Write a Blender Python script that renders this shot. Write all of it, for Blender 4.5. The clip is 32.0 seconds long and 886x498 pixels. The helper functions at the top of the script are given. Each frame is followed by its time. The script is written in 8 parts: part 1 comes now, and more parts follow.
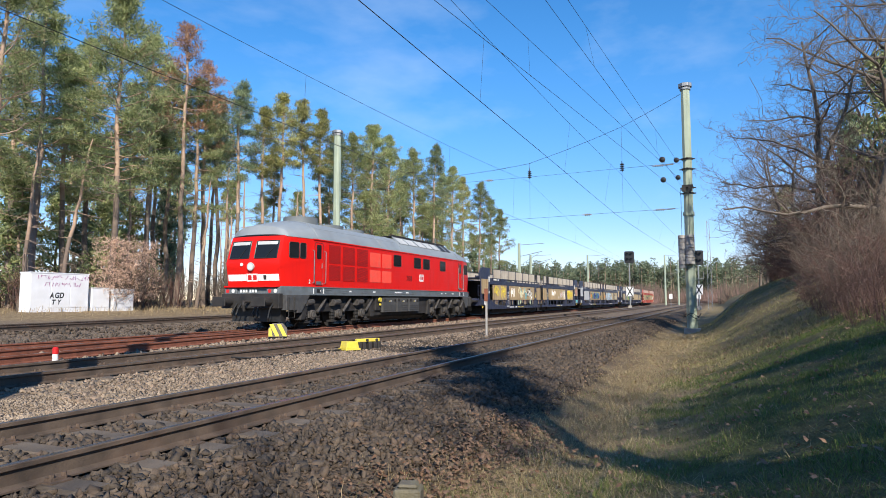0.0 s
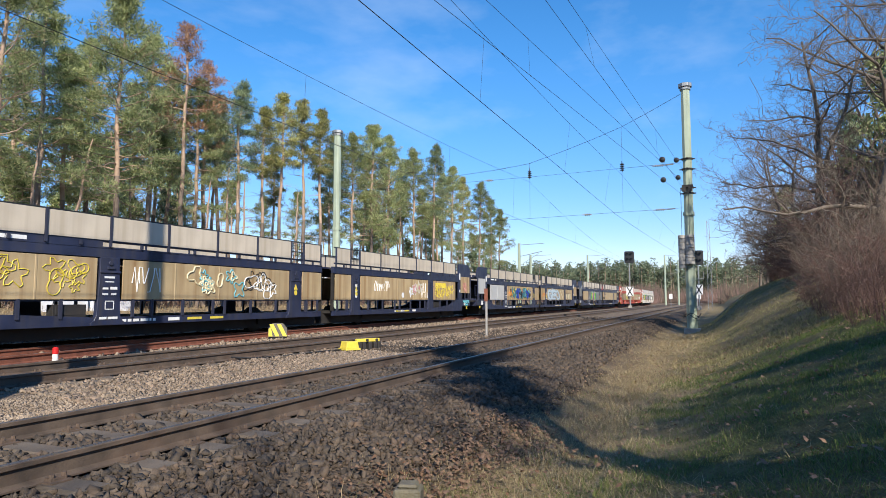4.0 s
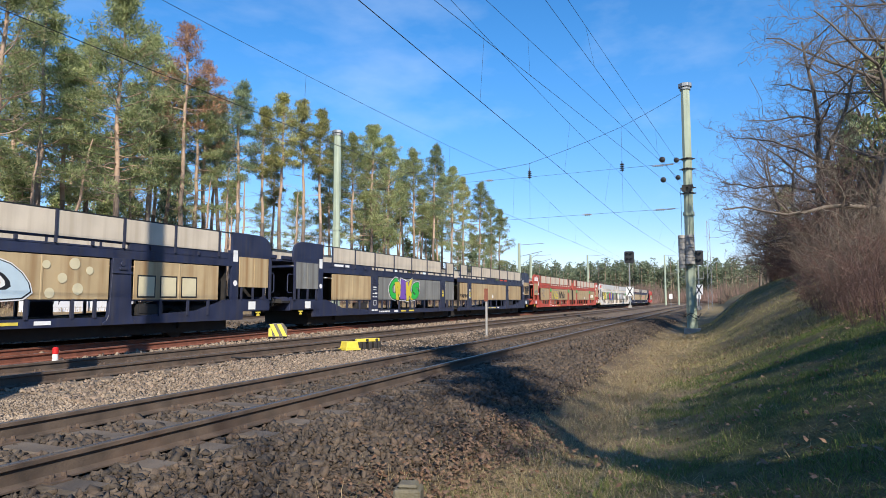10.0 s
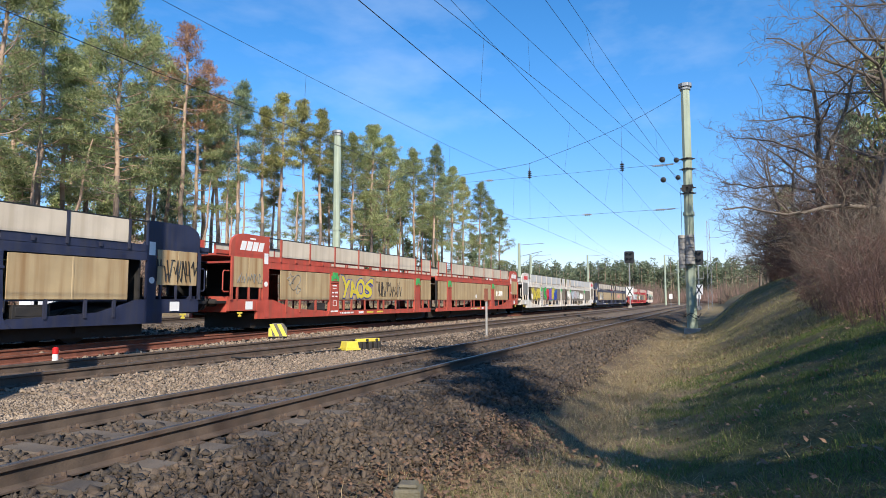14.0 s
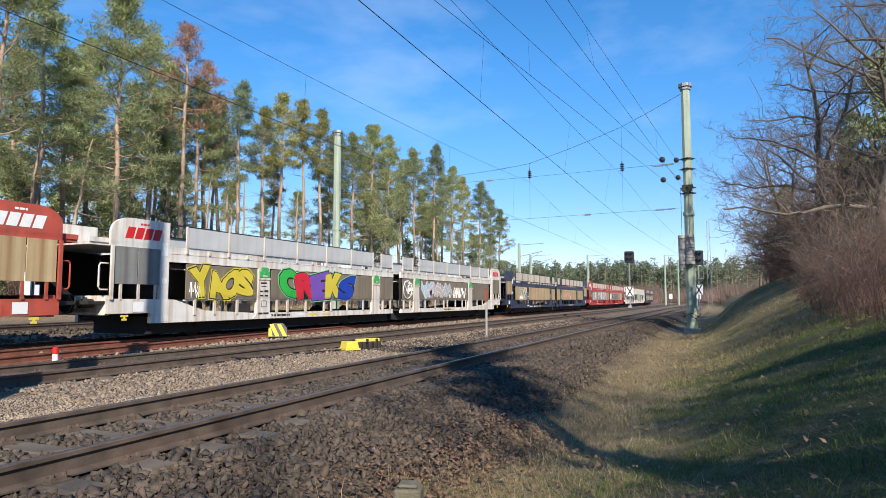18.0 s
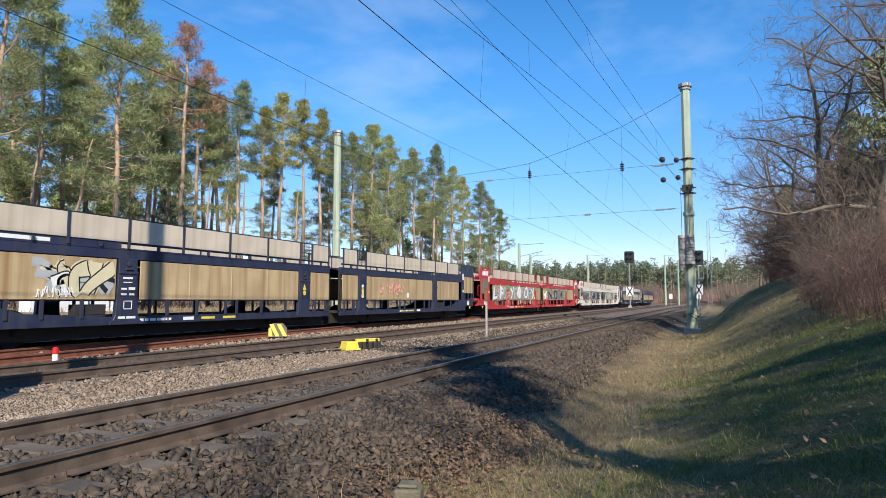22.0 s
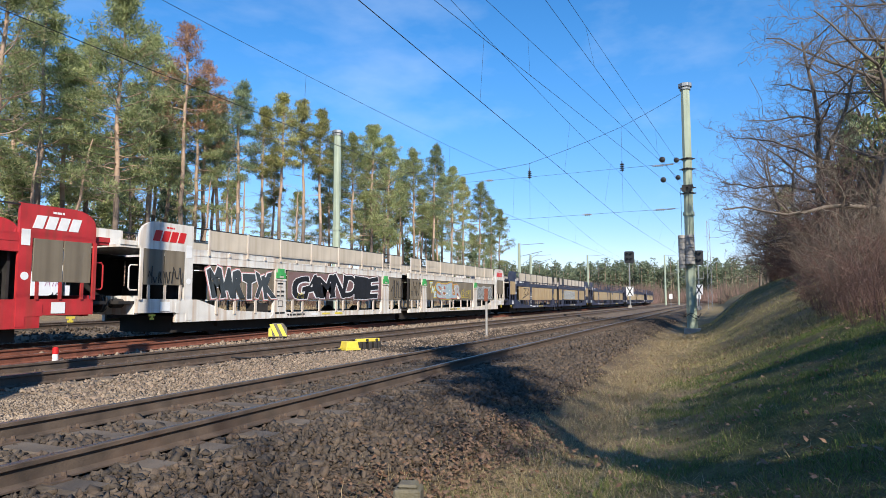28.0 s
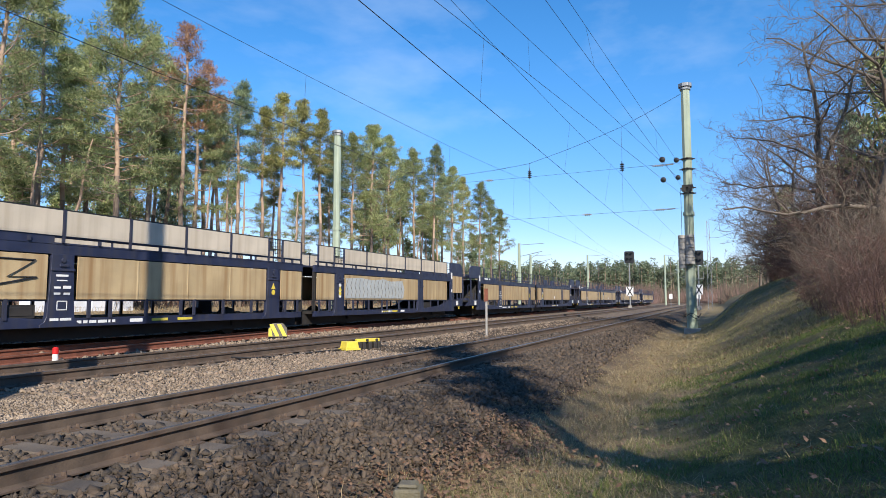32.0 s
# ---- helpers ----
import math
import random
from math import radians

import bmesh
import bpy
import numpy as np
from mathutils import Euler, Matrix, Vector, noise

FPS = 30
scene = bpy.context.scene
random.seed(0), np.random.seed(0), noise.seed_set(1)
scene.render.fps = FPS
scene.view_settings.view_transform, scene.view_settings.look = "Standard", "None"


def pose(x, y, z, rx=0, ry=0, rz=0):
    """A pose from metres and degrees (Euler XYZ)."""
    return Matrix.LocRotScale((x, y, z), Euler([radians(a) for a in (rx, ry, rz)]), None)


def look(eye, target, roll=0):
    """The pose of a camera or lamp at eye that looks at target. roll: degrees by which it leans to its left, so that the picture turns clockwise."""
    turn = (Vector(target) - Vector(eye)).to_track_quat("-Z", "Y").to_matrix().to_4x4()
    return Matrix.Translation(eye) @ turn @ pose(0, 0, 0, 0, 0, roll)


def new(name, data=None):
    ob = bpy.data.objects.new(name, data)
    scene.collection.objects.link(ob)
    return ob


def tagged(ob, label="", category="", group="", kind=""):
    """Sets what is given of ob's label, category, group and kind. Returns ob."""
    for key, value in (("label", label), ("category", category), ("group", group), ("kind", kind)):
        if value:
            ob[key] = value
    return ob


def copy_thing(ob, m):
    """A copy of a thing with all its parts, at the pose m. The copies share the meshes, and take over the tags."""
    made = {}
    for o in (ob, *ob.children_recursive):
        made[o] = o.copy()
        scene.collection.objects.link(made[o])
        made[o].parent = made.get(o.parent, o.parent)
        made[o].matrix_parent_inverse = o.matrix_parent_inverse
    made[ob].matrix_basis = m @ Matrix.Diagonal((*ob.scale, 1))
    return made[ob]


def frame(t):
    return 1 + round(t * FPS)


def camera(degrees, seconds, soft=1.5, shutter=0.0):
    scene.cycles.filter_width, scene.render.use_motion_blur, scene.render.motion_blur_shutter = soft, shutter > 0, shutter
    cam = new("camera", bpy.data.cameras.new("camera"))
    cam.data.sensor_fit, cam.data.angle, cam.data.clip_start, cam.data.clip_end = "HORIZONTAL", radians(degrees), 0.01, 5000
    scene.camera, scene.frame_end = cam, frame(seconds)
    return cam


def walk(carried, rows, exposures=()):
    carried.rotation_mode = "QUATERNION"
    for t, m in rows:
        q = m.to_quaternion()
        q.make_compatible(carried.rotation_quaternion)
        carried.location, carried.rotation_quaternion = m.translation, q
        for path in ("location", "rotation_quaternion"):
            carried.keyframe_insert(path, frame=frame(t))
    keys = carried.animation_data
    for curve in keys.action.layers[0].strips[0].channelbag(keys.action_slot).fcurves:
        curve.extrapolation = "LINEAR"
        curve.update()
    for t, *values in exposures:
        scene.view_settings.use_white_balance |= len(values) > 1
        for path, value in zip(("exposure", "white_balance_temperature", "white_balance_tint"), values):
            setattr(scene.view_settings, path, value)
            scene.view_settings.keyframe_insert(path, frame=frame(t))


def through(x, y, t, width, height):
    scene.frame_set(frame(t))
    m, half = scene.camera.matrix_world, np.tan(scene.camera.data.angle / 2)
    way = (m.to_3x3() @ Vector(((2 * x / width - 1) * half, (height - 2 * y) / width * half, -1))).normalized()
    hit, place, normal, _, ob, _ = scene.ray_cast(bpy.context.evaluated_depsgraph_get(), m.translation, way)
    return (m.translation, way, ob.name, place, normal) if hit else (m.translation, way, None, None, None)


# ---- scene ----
# World: x runs along the railway away from the viewer, y to the far side of the line, z up from the rail tops.
EYE = (0.0, 0.0, 1.09)
HEAD, TILT = radians(23.14), radians(4.566)
AIM = (EYE[0] + math.cos(HEAD) * math.cos(TILT), EYE[1] + math.sin(HEAD) * math.cos(TILT), EYE[2] + math.sin(TILT))
cam = camera(69.58, 32.0, soft=0.4)
VIEW = look(EYE, AIM)
walk(cam, [(0.0, VIEW), (32.0, VIEW)], exposures=[(0.0, 0.50), (32.0, 0.50)])

# ---- sky and sun ----
SUN_AZ = (-0.82, -0.57)          # towards the sun, on the ground
SUN_EL = radians(33)
world = bpy.data.worlds.new("world")
scene.world = world
world.use_nodes = True
wn, wl = world.node_tree.nodes, world.node_tree.links
sky = wn.new("ShaderNodeTexSky")
sky.sky_type = "NISHITA"
sky.sun_disc = False
sky.sun_elevation = SUN_EL
sky.sun_rotation = math.atan2(SUN_AZ[0], SUN_AZ[1])
sky.altitude = 200
sky.air_density, sky.dust_density, sky.ozone_density = 1.0, 0.0, 1.6
# thin high cloud veils drawn over the clear sky
tc = wn.new("ShaderNodeTexCoord")
mp = wn.new("ShaderNodeMapping")
mp.inputs["Scale"].default_value = (1.2, 3.0, 7.0)
mp.inputs["Rotation"].default_value = (0.2, 0.3, 0.5)
cn = wn.new("ShaderNodeTexNoise")
cn.inputs["Scale"].default_value, cn.inputs["Detail"].default_value, cn.inputs["Roughness"].default_value = 1.6, 5, 0.55
cr = wn.new("ShaderNodeMapRange")
cr.inputs["From Min"].default_value, cr.inputs["From Max"].default_value = 0.50, 0.85
cr.inputs["To Min"].default_value, cr.inputs["To Max"].default_value = 0.0, 0.24
mx = wn.new("ShaderNodeMix")
mx.data_type = "RGBA"
mx.inputs["B"].default_value = (6.2, 7.0, 8.0, 1)
wl.new(tc.outputs["Generated"], mp.inputs["Vector"])
wl.new(mp.outputs["Vector"], cn.inputs["Vector"])
wl.new(cn.outputs["Fac"], cr.inputs["Value"])
wl.new(cr.outputs["Result"], mx.inputs["Factor"])
hs = wn.new("ShaderNodeHueSaturation")
hs.inputs["Hue"].default_value = 0.500
hs.inputs["Saturation"].default_value, hs.inputs["Value"].default_value = 1.34, 1.12
wl.new(sky.outputs["Color"], hs.inputs["Color"])
# the air near the horizon is a paler, duller blue than the clear sky model gives
sx = wn.new("ShaderNodeSeparateXYZ")
hz = wn.new("ShaderNodeMapRange")
hz.interpolation_type = "SMOOTHSTEP"
hz.inputs["From Min"].default_value, hz.inputs["From Max"].default_value = -0.05, 0.40
hm = wn.new("ShaderNodeMix")
hm.data_type = "RGBA"
hm.inputs["A"].default_value, hm.inputs["B"].default_value = (0.60, 0.57, 0.83, 1), (0.79, 0.98, 1.10, 1)
hp = wn.new("ShaderNodeMix")
hp.data_type, hp.blend_type = "RGBA", "MULTIPLY"
hp.inputs["Factor"].default_value = 1.0
wl.new(tc.outputs["Generated"], sx.inputs[0])
wl.new(sx.outputs["Z"], hz.inputs["Value"])
wl.new(hz.outputs["Result"], hm.inputs["Factor"])
wl.new(hs.outputs["Color"], hp.inputs["A"])
wl.new(hm.outputs["Result"], hp.inputs["B"])
wl.new(hp.outputs["Result"], mx.inputs["A"])
wl.new(mx.outputs["Result"], wn["Background"].inputs["Color"])
wn["Background"].inputs["Strength"].default_value = 0.114
sun_data = bpy.data.lights.new("sun", "SUN")
sun_data.energy, sun_data.angle, sun_data.color = 5.0, radians(0.53), (1.0, 0.915, 0.79)
sun = new("sun", sun_data)
sun.matrix_world = look((SUN_AZ[0] * 50, SUN_AZ[1] * 50, math.tan(SUN_EL) * 50), (0, 0, 0))

# ---- materials ----
def mat(name, color, rough=0.7, metal=0.0, vary=0.25, scale=6.0, fine=60.0, bump=0.15, dirt=None, dirt_amount=0.5,
        streak=0.0, rand=0.0, spec=0.5, island=0.0):
    """A painted or natural surface: base colour with variation at two scales, optional dirt in blotches or streaks."""
    m = bpy.data.materials.new(name)
    m.use_nodes = True
    n, l = m.node_tree.nodes, m.node_tree.links
    b = n["Principled BSDF"]
    b.inputs["Roughness"].default_value, b.inputs["Metallic"].default_value = rough, metal
    b.inputs["Specular IOR Level"].default_value = spec
    co = n.new("ShaderNodeTexCoord").outputs["Object"]
    a = n.new("ShaderNodeTexNoise")
    a.inputs["Scale"].default_value, a.inputs["Detail"].default_value = scale, 4
    l.new(co, a.inputs["Vector"])
    f = n.new("ShaderNodeTexNoise")
    f.inputs["Scale"].default_value, f.inputs["Detail"].default_value = fine, 3
    l.new(co, f.inputs["Vector"])

    def mix(fac, ca, cb, blend="MIX"):
        x = n.new("ShaderNodeMix")
        x.data_type, x.blend_type = "RGBA", blend
        for s, val in (("Factor", fac), ("A", ca), ("B", cb)):
            if hasattr(val, "is_linked"):
                l.new(val, x.inputs[s])
            elif s == "Factor":
                x.inputs[s].default_value = val
            else:
                x.inputs[s].default_value = (*val, 1)
        return x.outputs["Result"]

    def ramp(src, lo, hi, a0, a1):
        r = n.new("ShaderNodeMapRange")
        r.inputs["From Min"].default_value, r.inputs["From Max"].default_value = lo, hi
        r.inputs["To Min"].default_value, r.inputs["To Max"].default_value = a0, a1
        l.new(src, r.inputs["Value"])
        return r.outputs["Result"]
    dark = tuple(c * (1 - vary) for c in color)
    light = tuple(min(1, c * (1 + vary)) for c in color)
    c = mix(ramp(a.outputs["Fac"], 0.3, 0.7, 0, 1), dark, light)
    c = mix(ramp(f.outputs["Fac"], 0.35, 0.65, 0, 0.5 * vary + 0.05), c, tuple(x * 0.45 for x in color))
    if dirt:
        d = n.new("ShaderNodeTexNoise")
        d.inputs["Scale"].default_value, d.inputs["Detail"].default_value = scale * 0.6, 6
        if streak:
            mp2 = n.new("ShaderNodeMapping")
            mp2.inputs["Scale"].default_value = (5.0, 5.0, 0.25)
            l.new(co, mp2.inputs["Vector"])
            l.new(mp2.outputs["Vector"], d.inputs["Vector"])
        else:
            l.new(co, d.inputs["Vector"])
        c = mix(ramp(d.outputs["Fac"], 0.45, 0.75, 0, dirt_amount), c, dirt)
    if rand:
        oi = n.new("ShaderNodeObjectInfo")
        c = mix(ramp(oi.outputs["Random"], 0, 1, 0, rand), c, tuple(x * 0.4 for x in color))
    if island:
        ge = n.new("ShaderNodeNewGeometry")
        c = mix(ramp(ge.outputs["Random Per Island"], 0, 1, 0, island), c, tuple(x * 0.3 for x in color))
    l.new(c, b.inputs["Base Color"])
    if bump:
        bp = n.new("ShaderNodeBump")
        bp.inputs["Strength"].default_value, bp.inputs["Distance"].default_value = bump, 0.02
        l.new(f.outputs["Fac"], bp.inputs["Height"])
        l.new(bp.outputs["Normal"], b.inputs["Normal"])
    rr = ramp(a.outputs["Fac"], 0.3, 0.7, max(0.02, rough - 0.12), min(1, rough + 0.12))
    l.new(rr, b.inputs["Roughness"])
    return m


def leafy(name, ca, cb, rough=0.6, through=0.25, scale=0.6):
    """Needles or leaves: two greens mixed clump by clump, some light coming through."""
    m = bpy.data.materials.new(name)
    m.use_nodes = True
    n, l = m.node_tree.nodes, m.node_tree.links
    b = n["Principled BSDF"]
    b.inputs["Roughness"].default_value = rough
    b.inputs["Specular IOR Level"].default_value = 0.25
    ge = n.new("ShaderNodeNewGeometry")
    tcn = n.new("ShaderNodeTexCoord")
    no = n.new("ShaderNodeTexNoise")
    no.inputs["Scale"].default_value, no.inputs["Detail"].default_value = scale, 3
    l.new(tcn.outputs["Object"], no.inputs["Vector"])
    ad = n.new("ShaderNodeMath")
    ad.operation = "ADD"
    mr = n.new("ShaderNodeMapRange")
    mr.inputs["From Min"].default_value, mr.inputs["From Max"].default_value = 0.45, 1.25
    l.new(ge.outputs["Random Per Island"], ad.inputs[0])
    l.new(no.outputs["Fac"], ad.inputs[1])
    l.new(ad.outputs[0], mr.inputs["Value"])
    x = n.new("ShaderNodeMix")
    x.data_type = "RGBA"
    x.inputs["A"].default_value, x.inputs["B"].default_value = (*ca, 1), (*cb, 1)
    l.new(mr.outputs["Result"], x.inputs["Factor"])
    oi = n.new("ShaderNodeObjectInfo")
    hv = n.new("ShaderNodeHueSaturation")
    vr = n.new("ShaderNodeMapRange")
    vr.inputs["To Min"].default_value, vr.inputs["To Max"].default_value = 0.75, 1.25
    l.new(oi.outputs["Random"], vr.inputs["Value"])
    l.new(vr.outputs["Result"], hv.inputs["Value"])
    l.new(x.outputs["Result"], hv.inputs["Color"])
    l.new(hv.outputs["Color"], b.inputs["Base Color"])
    if through:
        tr = n.new("ShaderNodeBsdfTranslucent")
        ms = n.new("ShaderNodeMixShader")
        ms.inputs[0].default_value = through
        l.new(hv.outputs["Color"], tr.inputs["Color"])
        l.new(b.outputs[0], ms.inputs[1])
        l.new(tr.outputs[0], ms.inputs[2])
        l.new(ms.outputs[0], n["Material Output"].inputs["Surface"])
    return m


RED = mat("loco_red", (0.68, 0.011, 0.007), 0.42, vary=0.05, scale=1.2, bump=0.01, dirt=(0.30, 0.012, 0.012), dirt_amount=0.2, streak=1, spec=0.2)
RED_DARK = mat("lattice_dark_red", (0.22, 0.010, 0.010), 0.5, vary=0.1, bump=0)
RED_PALE = mat("louvre_red", (0.58, 0.06, 0.045), 0.5, vary=0.1, bump=0, dirt=(0.4, 0.1, 0.08))
BOX_DARK = mat("box_dark_grey", (0.06, 0.06, 0.06), 0.6, vary=0.2, bump=0.03, dirt=(0.10, 0.09, 0.08))
BOGIE_GREY = mat("bogie_grey", (0.075, 0.068, 0.062), 0.65, vary=0.35, bump=0.1, dirt=(0.04, 0.035, 0.03), dirt_amount=0.8)
LOCO_ROOF = mat("roof_grey", (0.25, 0.28, 0.30), 0.55, vary=0.10, scale=1.5, bump=0.02, dirt=(0.12, 0.12, 0.12), dirt_amount=0.35)
ROOF_DARK = mat("roof_dark_grey", (0.13, 0.145, 0.15), 0.6, vary=0.15, scale=2, bump=0.03)
SILL_GREY = mat("sill_grey", (0.12, 0.14, 0.155), 0.55, vary=0.15, bump=0.03, dirt=(0.08, 0.07, 0.06))
UNDER = mat("underframe_black", (0.022, 0.020, 0.019), 0.75, vary=0.4, scale=4, bump=0.1, dirt=(0.040, 0.033, 0.028), dirt_amount=0.5)
WHITE = mat("white_paint", (0.78, 0.78, 0.76), 0.45, vary=0.05, bump=0.02, dirt=(0.5, 0.45, 0.4), dirt_amount=0.2)
SIGN_RED = mat("sign_red", (0.55, 0.02, 0.02), 0.45, vary=0.05, bump=0)
NAVY = mat("wagon_navy", (0.022, 0.028, 0.062), 0.45, vary=0.2, scale=2, bump=0.03, dirt=(0.06, 0.055, 0.05), dirt_amount=0.5, streak=1)
WRED = mat("wagon_red", (0.46, 0.028, 0.032), 0.55, vary=0.2, scale=2, bump=0.03, dirt=(0.16, 0.05, 0.03), dirt_amount=0.6, streak=1)
WRED_FADED = mat("wagon_red_faded", (0.44, 0.070, 0.045), 0.65, vary=0.2, scale=2, bump=0.04, dirt=(0.20, 0.08, 0.05), dirt_amount=0.7, streak=1)
WWHITE = mat("wagon_white", (0.68, 0.655, 0.60), 0.5, vary=0.1, scale=2, bump=0.03, dirt=(0.40, 0.25, 0.14), dirt_amount=0.8, streak=1)
TAN = mat("panel_tan", (0.48, 0.36, 0.20), 0.6, vary=0.12, scale=1.5, bump=0.03, dirt=(0.25, 0.13, 0.045), dirt_amount=0.85, streak=1, rand=0.25)
PALE = mat("panel_pale", (0.58, 0.505, 0.40), 0.6, vary=0.08, scale=1.5, bump=0.03, dirt=(0.34, 0.27, 0.18), dirt_amount=0.5, streak=1, rand=0.15)
GREYP = mat("panel_grey", (0.23, 0.23, 0.215), 0.55, vary=0.2, scale=1.5, bump=0.03, dirt=(0.10, 0.09, 0.075), dirt_amount=0.75, streak=1, rand=0.2)
BROWNP = mat("panel_brown", (0.215, 0.178, 0.125), 0.55, vary=0.15, scale=1.5, bump=0.03, dirt=(0.12, 0.095, 0.065), dirt_amount=0.7, streak=1, rand=0.2)
LIGHTP = mat("panel_light_grey", (0.50, 0.505, 0.495), 0.55, vary=0.06, scale=1.5, bump=0.02, dirt=(0.35, 0.33, 0.30), dirt_amount=0.4, streak=1, rand=0.1)
RAIL = mat("rail_rust", (0.098, 0.072, 0.054), 0.8, vary=0.35, scale=5, bump=0.2, dirt=(0.11, 0.062, 0.040), dirt_amount=0.5)
RAIL_RED = mat("rail_red_rust", (0.20, 0.07, 0.04), 0.85, vary=0.3, scale=5, bump=0.2)
RAIL_TOP = mat("rail_running_band", (0.20, 0.18, 0.17), 0.42, metal=0.8, vary=0.15, scale=8, bump=0.02)
WOOD = mat("sleeper_wood", (0.135, 0.106, 0.080), 0.9, vary=0.35, scale=3, bump=0.4, dirt=(0.21, 0.17, 0.13), rand=0.45)
MAST = mat("mast_green", (0.33, 0.385, 0.29), 0.6, vary=0.12, scale=1.5, bump=0.04, dirt=(0.14, 0.15, 0.10), dirt_amount=0.5, streak=1)
STEEL = mat("galvanised_steel", (0.30, 0.31, 0.31), 0.5, metal=0.6, vary=0.2, bump=0.05)
WIRE = mat("wire_copper_dark", (0.05, 0.05, 0.05), 0.5, metal=0.5, vary=0.1, bump=0)
CONCRETE = mat("concrete", (0.36, 0.34, 0.31), 0.9, vary=0.2, scale=3, bump=0.3, dirt=(0.2, 0.17, 0.13))
BOXWHITE = mat("cabinet_white", (0.74, 0.75, 0.77), 0.7, vary=0.05, scale=2, bump=0.1, dirt=(0.45, 0.42, 0.38), dirt_amount=0.25)
YELLOW = mat("yellow_paint", (0.72, 0.57, 0.07), 0.5, vary=0.1, bump=0.03, dirt=(0.35, 0.27, 0.1), dirt_amount=0.4)
BLACK = mat("black_paint", (0.02, 0.02, 0.02), 0.5, vary=0.2, bump=0.03)
BARK = mat("pine_bark", (0.21, 0.16, 0.125), 0.95, vary=0.35, scale=2, fine=18, bump=0.8, rand=0.4)
BARK_UP = mat("pine_bark_upper", (0.42, 0.295, 0.21), 0.9, vary=0.3, scale=2, fine=18, bump=0.5, rand=0.3)
TWIG = mat("bare_twig", (0.155, 0.118, 0.086), 0.9, vary=0.35, scale=1.0, bump=0.1, rand=0.4)
SCRUB_FAR = mat("scrub_twig", (0.26, 0.165, 0.135), 0.95, vary=0.3, scale=0.3, bump=0)
OAK_BARK = mat("oak_bark", (0.165, 0.132, 0.103), 0.95, vary=0.3, scale=1.0, bump=0.2, rand=0.3)
TWIG_RED = mat("red_twig", (0.135, 0.075, 0.058), 0.9, vary=0.35, scale=1.5, bump=0.1, rand=0.3)
NEEDLE = leafy("pine_needles", (0.085, 0.130, 0.048), (0.45, 0.48, 0.225), through=0.5)
NEEDLE_Y = leafy("pine_needles_olive", (0.115, 0.135, 0.045), (0.50, 0.475, 0.19), through=0.5)
NEEDLE_B = leafy("pine_needles_blue", (0.065, 0.115, 0.065), (0.37, 0.435, 0.25), through=0.5)
NEEDLE_DRY = leafy("pine_needles_dry", (0.22, 0.11, 0.06), (0.36, 0.20, 0.12))
# far wood: grey-green with the distance haze put into the colour
NEEDLE_HAZE = leafy("pine_needles_far", (0.10, 0.13, 0.085), (0.21, 0.245, 0.15), rough=0.95, through=0.3, scale=0.1)
LEAF_DRY = leafy("dry_leaves", (0.15, 0.08, 0.045), (0.30, 0.19, 0.12), through=0.15)
GRASS = leafy("grass_blades", (0.045, 0.125, 0.020), (0.22, 0.245, 0.075), scale=0.9, through=0.35)
GLASS = bpy.data.materials.new("dark_glass")
GLASS.use_nodes = True
GLASS.node_tree.nodes["Principled BSDF"].inputs["Base Color"].default_value = (0.012, 0.014, 0.016, 1)
GLASS.node_tree.nodes["Principled BSDF"].inputs["Specular IOR Level"].default_value = 0.3
GLASS.node_tree.nodes["Principled BSDF"].inputs["Roughness"].default_value = 0.06
LENS = bpy.data.materials.new("lamp_glass")
LENS.use_nodes = True
LENS.node_tree.nodes["Principled BSDF"].inputs["Base Color"].default_value = (0.6, 0.6, 0.58, 1)
LENS.node_tree.nodes["Principled BSDF"].inputs["Roughness"].default_value = 0.12


